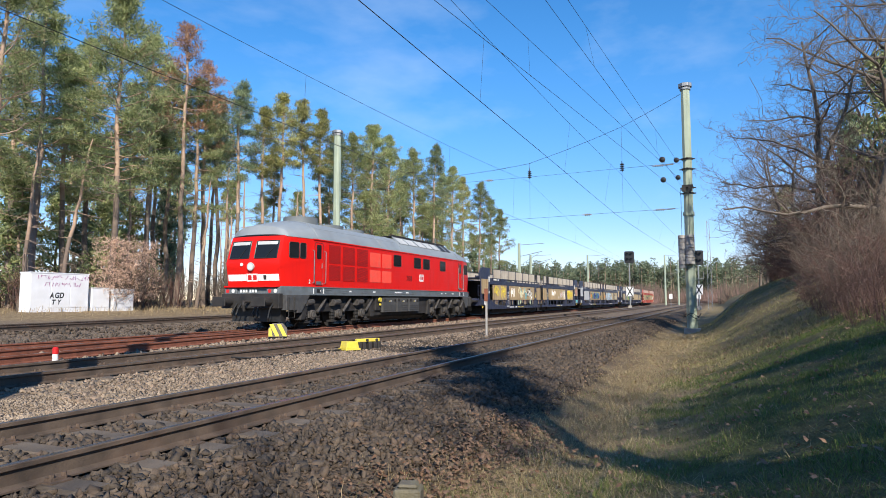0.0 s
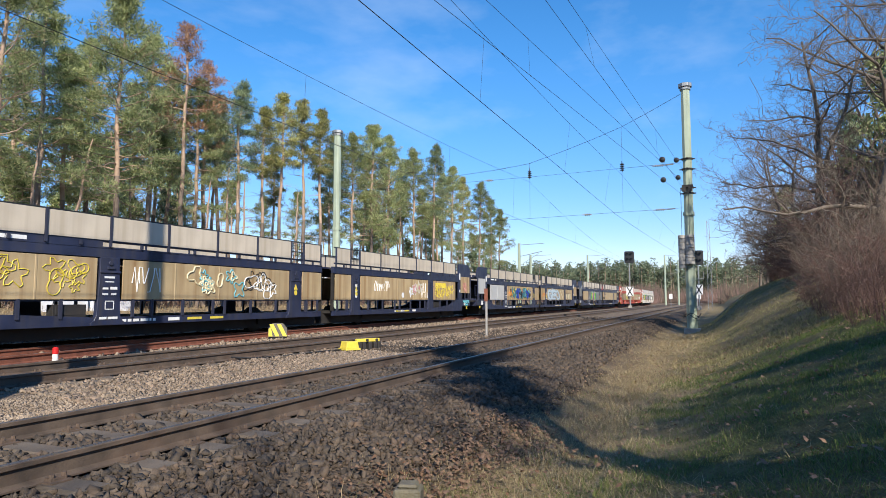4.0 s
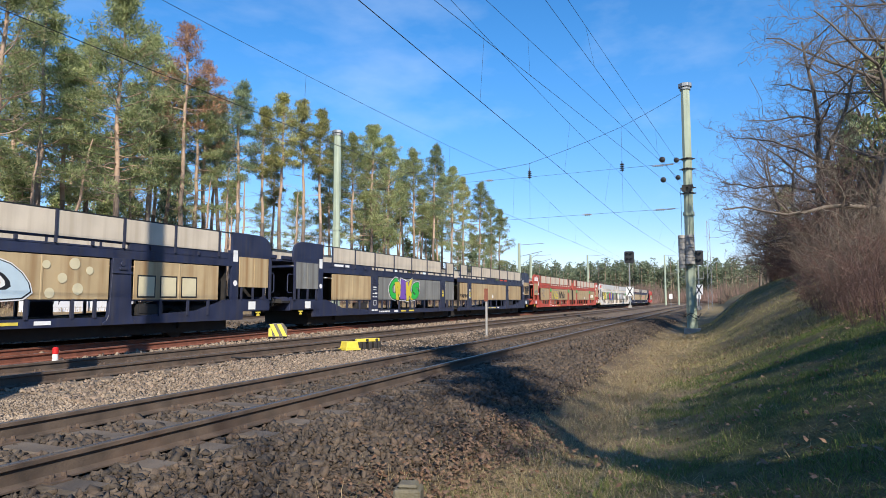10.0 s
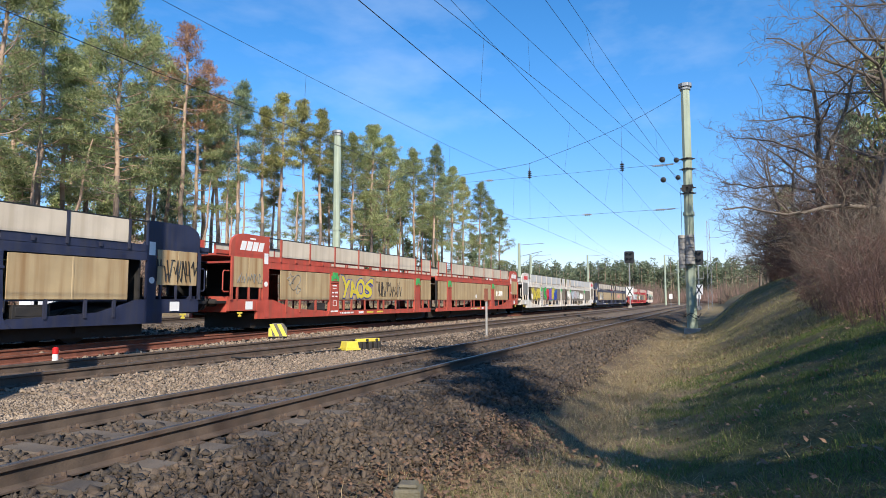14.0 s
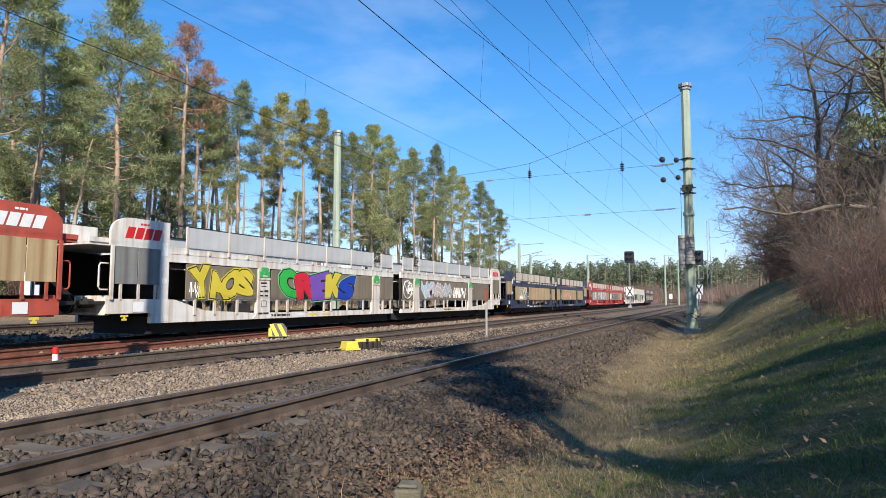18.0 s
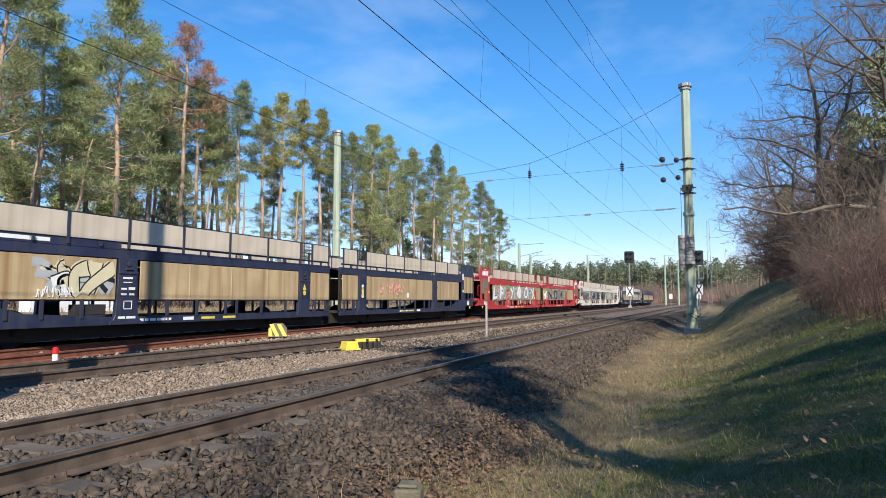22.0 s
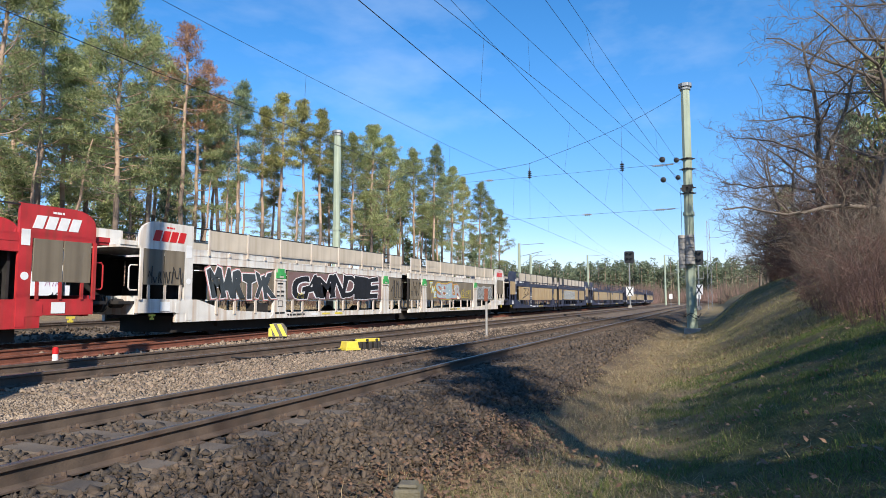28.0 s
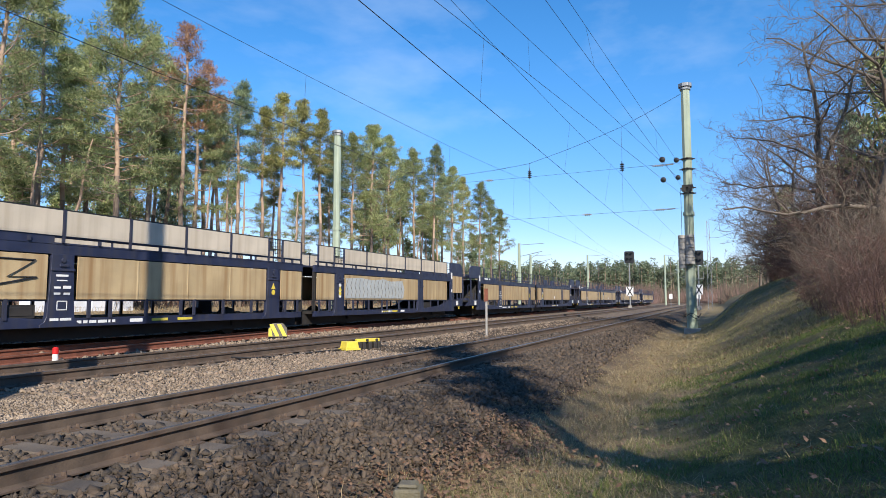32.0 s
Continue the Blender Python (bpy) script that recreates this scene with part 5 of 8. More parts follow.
def word(parent, text, x0, x1, z0, z1, fills, line, halo=None, bold=0.055, seed=1, overlap=0.16, fat=False):
    rn = random.Random(seed)
    n = len(text)
    cw = (x1 - x0) / n
    for i, ch in enumerate(text):
        if ch == " ":
            continue
        a, b = x0 + cw * i - cw * overlap * 0.5, x0 + cw * (i + 1) + cw * overlap * 0.5
        d0, d1, ln_ = rn.uniform(-0.03, 0.03), rn.uniform(-0.06, 0.03), rn.uniform(-0.12, 0.12)
        y = GR_Y - 0.0012 * i
        wp = (rn.uniform(0, 6.28), rn.uniform(0, 6.28), rn.uniform(0.5, 1.2))
        if halo:
            stretched(ch, a - 0.07, b + 0.07, z0 + d0 - 0.05, z1 + d1 + 0.05, y, 0.104, halo, parent, ln_, warp=wp)
        stretched(ch, a - 0.03, b + 0.03, z0 + d0 - 0.02, z1 + d1 + 0.02, y - 0.004, 0.104 if fat else 0.072, line, parent, ln_, warp=wp)
        stretched(ch, a + 0.01, b - 0.01, z0 + d0 + 0.01, z1 + d1 - 0.01, y - 0.008, 0.072 if fat else 0.036, fills[i % len(fills)], parent, ln_, warp=wp)


def splash(parent, x0, x1, z0, z1, fills, line, n, seed, grow=1.0):
    """Wild overlapping shapes with dark rims."""
    rn = random.Random(seed)
    for i in range(n):
        cx = x0 + (x1 - x0) * (i + 0.5) / n + rn.uniform(-0.1, 0.1)
        cz = (z0 + z1) / 2 + rn.uniform(-0.12, 0.12)
        rx, rz = (x1 - x0) / n * rn.uniform(0.5, 0.9) * grow, (z1 - z0) * rn.uniform(0.28, 0.46) * (0.5 + 0.5 * grow)
        k = rn.choice((5, 6, 7))
        ph = rn.uniform(0, 6.28)
        ol = []
        for j in range(k * 2):
            a = ph + math.pi * j / k
            f = (1.0 if j % 2 else 0.55) * rn.uniform(0.8, 1.1)
            ol.append((min(x1, max(x0, cx + rx * f * math.cos(a))), min(z1, max(z0, cz + rz * f * math.sin(a)))))
        y = GR_Y - 0.0015 * i
        mx_, mz = sum(p[0] for p in ol) / len(ol), sum(p[1] for p in ol) / len(ol)
        part("graffiti", MB().prism([(mx_ + (p - mx_) * 1.18, mz + (q - mz) * 1.12) for p, q in ol], "y", y - 0.002, y), line, parent)
        part("graffiti", MB().prism(ol, "y", y - 0.005, y - 0.003), fills[i % len(fills)], parent)
        part("graffiti", MB().prism([(mx_ + (p - mx_) * 0.45 + 0.05, mz + (q - mz) * 0.45) for p, q in ol], "y", y - 0.007, y - 0.0055), fills[(i + 2) % len(fills)], parent)


def ribbon(ctrl, widths, y, material, parent, box, n=12):
    """A flat sprayed stroke along a bent line, its width swelling and shrinking; kept inside box."""
    p = [np.array(q) for q in ctrl]
    left, right = [], []
    for i in range(n + 1):
        t = i / n
        c = (1 - t) ** 3 * p[0] + 3 * t * (1 - t) ** 2 * p[1] + 3 * t * t * (1 - t) * p[2] + t ** 3 * p[3]
        d = 3 * (1 - t) ** 2 * (p[1] - p[0]) + 6 * t * (1 - t) * (p[2] - p[1]) + 3 * t * t * (p[3] - p[2])
        d = d / max(np.linalg.norm(d), 1e-6)
        w = float(np.interp(t, [0, 0.5, 1], widths))
        for side, sg in ((left, 1), (right, -1)):
            side.append((min(box[1], max(box[0], c[0] - sg * d[1] * w)), min(box[3], max(box[2], c[1] + sg * d[0] * w))))
    g = MB()
    k = n + 1
    g.v = [(q[0], y, q[1]) for q in left] + [(q[0], y, q[1]) for q in right]
    g.f = [(i, i + 1, k + i + 1, k + i) for i in range(n)]
    part("graffiti", g, material, parent)


def wild(parent, x0, x1, z0, z1, fills, n, seed, rims=None, fat=0.12):
    """Tangled swinging strokes with dark edges and a bright rim, interlocked along the panel."""
    rn = random.Random(seed)
    rims = rims or (P_BLK, P_YEL)
    h = z1 - z0
    for i in range(n):
        c = x0 + 0.25 + (x1 - x0 - 0.5) * (i + 0.5) / n
        lean, up = rn.uniform(-0.35, 0.35), rn.random() < 0.6
        a = (c - lean + rn.uniform(-0.15, 0.15), z0 + rn.uniform(0.05, 0.25) * h)
        d = (c + lean + rn.uniform(-0.15, 0.15), z1 - rn.uniform(0.03, 0.22) * h)
        if not up:
            d = (c + rn.choice((-1, 1)) * rn.uniform(0.35, 0.6), z0 + rn.uniform(0.2, 0.8) * h)
        b = (c + rn.uniform(-0.45, 0.45), z0 + rn.uniform(0.3, 0.75) * h)
        e = (c + rn.uniform(-0.45, 0.45), z0 + rn.uniform(0.35, 0.9) * h)
        w = [fat * rn.uniform(0.5, 1.3), fat * rn.uniform(0.6, 1.1), fat * rn.uniform(0.3, 1.5)]
        y = GR_Y - 0.0012 * i
        box = (x0, x1, z0, z1)
        ribbon((a, b, e, d), [q + 0.075 for q in w], GR_Y + 0.004 - 0.0002 * i, rims[1], parent, box)
        ribbon((a, b, e, d), [q + 0.035 for q in w], y, rims[0], parent, box)
        ribbon((a, b, e, d), w, y - 0.0007, fills[(i * 4 + i // 5) % len(fills)], parent, box)


def loops(parent, x0, x1, z0, z1, material, n, seed, r=0.012):
    """Sprayed outline curls."""
    rn = random.Random(seed)
    for i in range(n):
        cx, cz = rn.uniform(x0 + 0.25, x1 - 0.25), rn.uniform(z0 + 0.25, z1 - 0.22)
        q = min(rn.uniform(0.15, 0.36), cx - x0, x1 - cx)
        k, ph, pet = 22, rn.uniform(0, 6), rn.choice((2, 3, 4, 5))
        pts = []
        for j in range(k + 1):
            a = 6.283 * j / k
            f = q * (0.72 + 0.28 * math.cos(pet * a + ph))
            pts.append((cx + f * math.cos(a), GR_Y, min(z1, max(z0, cz + f * math.sin(a)))))
        part("graffiti", MB().tube(pts, r, 4), material, parent)


def tag(parent, x0, x1, z0, z1, material, seed, r=0.012):
    """A quick handwritten scrawl."""
    rn = random.Random(seed)
    x, g = x0, MB()
    step = (z1 - z0) * 0.35
    while x < x1:
        pts = [(x + rn.uniform(0, step * 0.5) + step * 0.25 * i, GR_Y, z0 + (z1 - z0) * rn.choice((0, 0.35, 0.7, 1))) for i in range(5)]
        g.tube(pts, r, 4)
        x += step
    part("graffiti", g, material, parent)


L0, L1 = 1.14, 2.06
# first blue wagon
loops(b1, 3.2, 6.1, L0, L1, P_YEL, 11, 1)
tag(b1, 7.2, 8.1, 1.3, 1.95, P_WHT, 3, 0.014)
loops(b1, 8.2, 11.4, L0, L1, P_CREAM, 7, 2, 0.026)
loops(b1, 8.4, 11.6, L0, L1, P_CYAN, 5, 52, 0.02)
loops(b1, 11.2, 13.2, L0, L1, P_BLK, 5, 53, 0.016)
loops(b1, 11.5, 13.3, L0, L1, P_WHT, 5, 54, 0.018)
splash(b1, 23.6, 25.0, L0, L1, [P_WHT, P_PINK, P_CREAM], P_WHT, 3, 4)
tag(b1, 24.9, 25.5, 1.2, 1.95, P_WHT, 5)
tag(b1, 20.0, 21.4, 1.5, 1.95, P_WHT, 6)
loops(b1, 26.6, 29.5, L0, L1, P_YEL, 13, 7)
tag(b1, 26.8, 28.2, 1.75, 2.02, P_YEL, 8)
loops(b1, 30.7, 31.7, 1.52, 2.2, P_PINK, 3, 9)
# second blue wagon
wild(b2, 7.6, 13.3, L0, L1, [P_CYAN, P_BLU, P_CYAN, P_TEAL, P_BLK, P_SIL, P_BLU, P_TEAL, P_PINK], 30, 11, (P_BLK, P_YEL), 0.115)
wild(b2, 7.8, 13.2, L0 + 0.05, L1 - 0.05, [P_WHT, P_CYAN, P_PINK], 11, 71, (P_BLU, P_BLK), 0.03)
tag(b2, 7.2, 8.0, 1.4, 1.8, P_ORA, 12)
loops(b2, 7.6, 13.4, L0, L1, P_YEL, 3, 13)
word(b2, "GEO", 18.9, 23.9, 1.12, 2.05, [paint("spray_sky_blue", (0.47, 0.58, 0.64))], P_BLK, P_WHT, bold=0.06, seed=14, overlap=0.1)
for i, (x, z) in enumerate(((24.2, 1.9), (24.6, 1.6), (25.0, 1.35), (25.3, 1.8), (24.3, 1.25), (24.9, 1.95))):
    part("graffiti", MB().cyl((x, GR_Y - 0.004, z), (x, GR_Y, z), 0.10 + 0.02 * (i % 3), n=14), P_CREAM, b2)
tag(b2, 17.1, 18.0, 1.35, 1.7, P_ORA, 15, 0.008)
for i in range(3):
    part("graffiti", MB().box(26.7 + i * 0.75, 27.3 + i * 0.75, GR_Y - 0.002, GR_Y, 1.15, 1.75), P_BLK, b2)
    part("graffiti", MB().box(26.74 + i * 0.75, 27.26 + i * 0.75, GR_Y - 0.006, GR_Y - 0.003, 1.19, 1.71), P_CREAM, b2)
tag(b1, 30.9, 31.9, 0.90, 1.08, P_CYAN, 16, 0.014)
tag(b1, 31.2, 31.7, 0.76, 0.86, P_CYAN, 17, 0.012)
# third blue wagon
word(b3, "CREKS", 8.1, 10.95, 1.10, 2.06, [P_GRN, P_YEL, P_VIO, P_YEL, P_GRN], P_BLK, P_WHT, bold=0.09, seed=17, overlap=0.55, fat=True)
tag(b3, 16.9, 18.1, 1.2, 1.45, P_BLK, 18)
tag(b3, 30.5, 31.8, 1.6, 2.2, P_BLK, 19, 0.016)
# faded red wagon
word(r1, "YAOS", 7.0, 9.6, 1.14, 2.0, [P_YEL], P_BLU, bold=0.06, seed=20)
tag(r1, 9.9, 12.4, 1.25, 1.9, P_BLK, 21, 0.016)
loops(r1, 3.3, 4.4, L0, L1, GREYP, 3, 22)
tag(r1, 26.8, 28.2, 1.35, 1.7, P_WHT, 23)
tag(r1, 0.85, 2.1, 1.65, 1.95, GREYP, 24, 0.01)
# white wagon
word(w1, "YAOS", 3.35, 6.0, 1.16, 2.02, [P_YEL], P_BLK, P_YEL, bold=0.07, seed=25, overlap=0.3, fat=True)
tag(w1, 3.2, 3.6, 1.16, 1.6, P_WHT, 26)
word(w1, "CREKS", 7.5, 12.3, 1.11, 2.08, [P_GRN, P_RED, P_VIO, P_YEL, P_BLU], P_BLK, paint("spray_pale_green", (0.25, 0.55, 0.3)), bold=0.08, seed=27, overlap=0.35, fat=True)
tag(w1, 8.0, 9.2, 1.16, 1.4, P_BLK, 28)
tag(w1, 10.6, 12.0, 1.2, 1.45, P_BLK, 29)
loops(w1, 16.9, 18.0, 1.2, 2.0, P_WHT, 5, 30, 0.02)
wild(w1, 19.0, 23.2, 1.13, 2.07, [paint("spray_pale_blue", (0.42, 0.52, 0.60)), paint("spray_dusty_pink", (0.50, 0.38, 0.38)), P_SIL, paint("spray_pale_grey", (0.50, 0.52, 0.52))], 15, 31, (P_WHT, P_SIL), 0.15)
part("graffiti", MB().tube([(17.45 + 0.46 * math.cos(q), GR_Y, 1.6 + 0.44 * math.sin(q)) for q in np.linspace(0, 6.2832, 25)], 0.022, 4), P_WHT, w1)
tag(w1, 23.3, 25.2, 1.2, 1.8, P_WHT, 32, 0.016)
# fourth blue wagon
wild(b4, 3.9, 6.15, L0, L1, [P_SIL, P_BLK], 6, 72, (P_SIL, P_SIL), 0.06)
wild(b4, 4.2, 6.15, L0, L1, [P_CREAM, P_CREAM, P_WHT], 7, 33, (P_BLK, P_CREAM), 0.15)
tag(b4, 4.1, 5.0, 1.16, 1.4, P_WHT, 34)
loops(b4, 19.8, 22.6, 1.2, 2.0, P_PINK, 9, 35)
# bright red wagon
word(r2, "LAPD", 3.2, 6.15, L0, L1, [P_WHT, P_SIL], P_BLK, P_SIL, bold=0.05, seed=36)
word(r2, "YF.NOFX", 7.0, 13.8, L0, L1, [P_WHT, P_SIL], P_BLK, P_SIL, bold=0.05, seed=37)
for x, z in ((8.2, 1.8), (9.0, 1.35), (9.3, 1.85), (13.3, 1.5), (3.7, 1.75)):
    st = [(x + (0.13 if j % 2 == 0 else 0.05) * math.cos(math.pi * j / 5 + 0.3), z + (0.13 if j % 2 == 0 else 0.05) * math.sin(math.pi * j / 5 + 0.3)) for j in range(10)]
    part("graffiti", MB().prism(st, "y", GR_Y - 0.026, GR_Y - 0.022), P_YEL, r2)
word(r2, "NODIVE", 18.8, 25.4, L0, L1, [P_BLK, GREYP], P_SIL, bold=0.055, seed=38)
tag(r2, 17.0, 18.0, 1.2, 1.9, P_WHT, 39)
# stained white wagon
word(w2, "MARTYK", 3.2, 6.15, 1.14, 2.0, [paint("spray_slate", (0.05, 0.06, 0.065))], P_WHT, P_PINK, bold=0.06, seed=40, overlap=0.3, fat=True)
part("graffiti", MB().box(6.98, 13.87, GR_Y + 0.0004, GR_Y + 0.0014, 1.13, 2.09), paint("spray_dull_mauve", (0.20, 0.125, 0.115)), w2)
word(w2, "GAMNDIE", 7.2, 13.4, L0, L1, [P_BLK], P_WHT, paint("spray_mauve", (0.27, 0.16, 0.16)), bold=0.055, seed=41, overlap=0.25)
tag(w2, 7.5, 7.9, 1.15, 1.35, P_YEL, 42)
tag(w2, 14.8, 15.8, 1.2, 2.0, P_BLK, 43, 0.02)
tag(w2, 16.9, 18.0, 1.3, 2.0, P_BLK, 44, 0.012)
for i, ch in enumerate("THE"):
    stretched(ch, 19.15 + 0.30 * i, 19.55 + 0.30 * i, 1.72 - 0.26 * i, 2.08 - 0.24 * i, GR_Y, 0.104, P_YEL, w2, 0.1)
    stretched(ch, 19.19 + 0.30 * i, 19.51 + 0.30 * i, 1.76 - 0.26 * i, 2.04 - 0.24 * i, GR_Y - 0.004, 0.05, paint("spray_ice", (0.48, 0.60, 0.66)), w2, 0.1)
ICE = paint("spray_ice_blue", (0.34, 0.44, 0.47))
word(w2, "SEIUR", 20.2, 23.5, 1.18, 2.0, [ICE, P_SIL, ICE], paint("spray_brick_red", (0.42, 0.06, 0.06)), P_YEL, seed=45, overlap=0.45)
for i in range(26):
    q = 20.4 + 2.9 * ((i * i * 0.137 + i * 0.381) % 1.0)
    part("graffiti", MB().cyl((q, GR_Y - 0.024, 1.25 + 0.6 * ((i * 0.618) % 1.0)), (q, GR_Y - 0.020, 1.25 + 0.6 * ((i * 0.618) % 1.0)), 0.02 + 0.012 * (i % 3), n=8), P_WHT, w2)
word(w2, "CREW", 23.75, 25.35, 1.22, 1.66, [BROWNP], P_YEL, seed=46, overlap=0.0)
tag(w2, 23.0, 23.6, 1.16, 1.36, P_WHT, 47, 0.014)
part("graffiti", MB().prism([(26.6, 1.14), (29.5, 1.14), (29.5, 1.8), (29.2, 2.0), (28.4, 1.9), (27.8, 2.02), (27.2, 1.88), (26.6, 1.98)], "y", GR_Y - 0.002, GR_Y), P_SIL, w2)
for i in range(17):
    q = 26.68 + 0.165 * i
    h_ = 0.12 * math.sin(i * 2.4)
    part("graffiti", MB().tube([(q, GR_Y - 0.01, 1.2), (q + 0.16, GR_Y - 0.01, 1.34 + h_), (q + 0.02, GR_Y - 0.01, 1.55), (q + 0.15, GR_Y - 0.01, 1.86 + 0.4 * h_)], 0.013, 4), P_BLK, w2)
tag(w2, 0.85, 2.1, 1.55, 2.0, P_BLK, 48)
# last blue wagon with panels
z_ = [(4.3, 2.0), (5.9, 1.98), (5.3, 1.6), (5.95, 1.6), (4.0, 1.2), (5.0, 1.55), (4.4, 1.55), (4.9, 1.9), (4.3, 2.0)]
part("graffiti", MB().tube([(p, GR_Y, q) for p, q in z_], 0.022, 5), P_BLK, b5)
part("graffiti", MB().prism([(18.9, 1.16), (24.2, 1.16), (24.3, 1.6), (24.1, 2.0), (22.9, 1.94), (22.2, 2.03), (21.1, 1.96), (20.2, 2.03), (18.95, 1.98)], "y", GR_Y - 0.002, GR_Y), P_SIL, b5)
for i in range(16):
    x = 19.0 + i * 0.33
    part("graffiti", MB().tube([(x, GR_Y - 0.016, 1.2), (x + 0.10, GR_Y - 0.016, 1.45), (x - 0.02, GR_Y - 0.016, 1.7), (x + 0.1, GR_Y - 0.016, 1.98)], 0.012, 4), GREYP, b5)

stretched("2", 2.14, 2.24, 1.70, 1.86, -LW - 0.002, 0.036, WHITE, loco, 0.0, "cab_number")
stretched("1", 18.05, 18.11, 1.70, 1.86, -LW - 0.002, 0.036, WHITE, loco, 0.0, "cab_number")

# ---- vegetation ----
def segs_mesh(name, p0, p1, r0, r1, material, n=3, split=None):
    """Many tapered twigs as one mesh; split: index of the second material per segment."""
    p0, p1 = np.asarray(p0, float), np.asarray(p1, float)
    r0, r1 = np.asarray(r0, float)[:, None, None], np.asarray(r1, float)[:, None, None]
    d = p1 - p0
    d /= np.maximum(np.linalg.norm(d, axis=1, keepdims=True), 1e-6)
    ref = np.where(np.abs(d[:, 2:3]) > 0.9, np.array([[1.0, 0, 0]]), np.array([[0, 0, 1.0]]))
    u = np.cross(d, ref)
    u /= np.linalg.norm(u, axis=1, keepdims=True)
    w = np.cross(d, u)
    a = np.arange(n) * 2 * math.pi / n
    ring = u[:, None, :] * np.cos(a)[None, :, None] + w[:, None, :] * np.sin(a)[None, :, None]
    v = np.concatenate([p0[:, None, :] + ring * r0, p1[:, None, :] + ring * r1], 1)
    base = (np.arange(len(p0)) * 2 * n)[:, None]
    f = np.stack([base + np.array([[i, (i + 1) % n, n + (i + 1) % n, n + i]]) for i in range(n)], 1).reshape(-1, 4)
    me = fast_mesh(name, v.reshape(-1, 3), f, material, smooth=n > 3)
    if split is not None:
        me.polygons.foreach_set("material_index", np.repeat(np.asarray(split, np.int32), n))
    return me


def branch_walk(rs, start, direction, length, steps, wander, lift):
    pts, p, d = [np.array(start)], np.array(start, float), np.array(direction, float)
    for _ in range(steps):
        d = d + rs.normal(0, wander, 3) + np.array([0, 0, lift])
        d /= np.linalg.norm(d)
        p = p + d * length / steps
        pts.append(p.copy())
    return pts, d


def tufts(rs, centres, size, per, flat=0.55, wide=(0.10, 0.20)):
    """Sprays of needles round centres: thin triangles in uneven clumps."""
    c = np.repeat(np.asarray(centres), per, 0)
    k = len(c)
    d = rs.normal(0, 1, (k, 3))
    d[:, 2] = d[:, 2] * flat + 0.28
    d /= np.linalg.norm(d, axis=1, keepdims=True)
    ln = size * rs.uniform(0.6, 1.3, (k, 1))
    o = c + rs.normal(0, size * 0.55, (k, 3)) * np.array([1, 1, 0.6])
    face = rs.normal(0, 1, (k, 3))
    side = np.cross(d, face)
    side /= np.linalg.norm(side, axis=1, keepdims=True)
    wd = size * rs.uniform(wide[0], wide[1], (k, 1))
    v = np.stack([o - side * wd * 0.6, o + side * wd * 0.6, o + d * ln + side * wd * 0.5, o + d * ln - side * wd * 0.5], 1).reshape(-1, 3)
    return v, np.arange(k * 4).reshape(-1, 4)


def clumps(rs, centres, radius, per, length=0.17, width=0.035, flat=0.62):
    """Rounded tufts: short needle sprays standing out of flattened balls."""
    k = len(centres) * per
    c = np.repeat(np.asarray(centres), per, 0)
    r = np.repeat(np.asarray(radius), per)[:, None]
    d = rs.normal(0, 1, (k, 3))
    d[:, 2] += 0.35
    d /= np.linalg.norm(d, axis=1, keepdims=True)
    o = c + d * r * rs.uniform(0.25, 0.95, (k, 1)) * np.array([1, 1, flat])
    g = d + rs.normal(0, 0.5, (k, 3)) + np.array([0, 0, 0.25])
    g /= np.linalg.norm(g, axis=1, keepdims=True)
    side = np.cross(g, rs.normal(0, 1, (k, 3)))
    side /= np.maximum(np.linalg.norm(side, axis=1, keepdims=True), 1e-4)
    ln, wd = length * rs.uniform(0.7, 1.4, (k, 1)), width * rs.uniform(0.7, 1.3, (k, 1))
    v = np.stack([o - side * wd * 0.7, o + side * wd * 0.7, o + g * ln + side * wd, o + g * ln - side * wd], 1).reshape(-1, 3)
    return v, np.arange(k * 4).reshape(-1, 4)


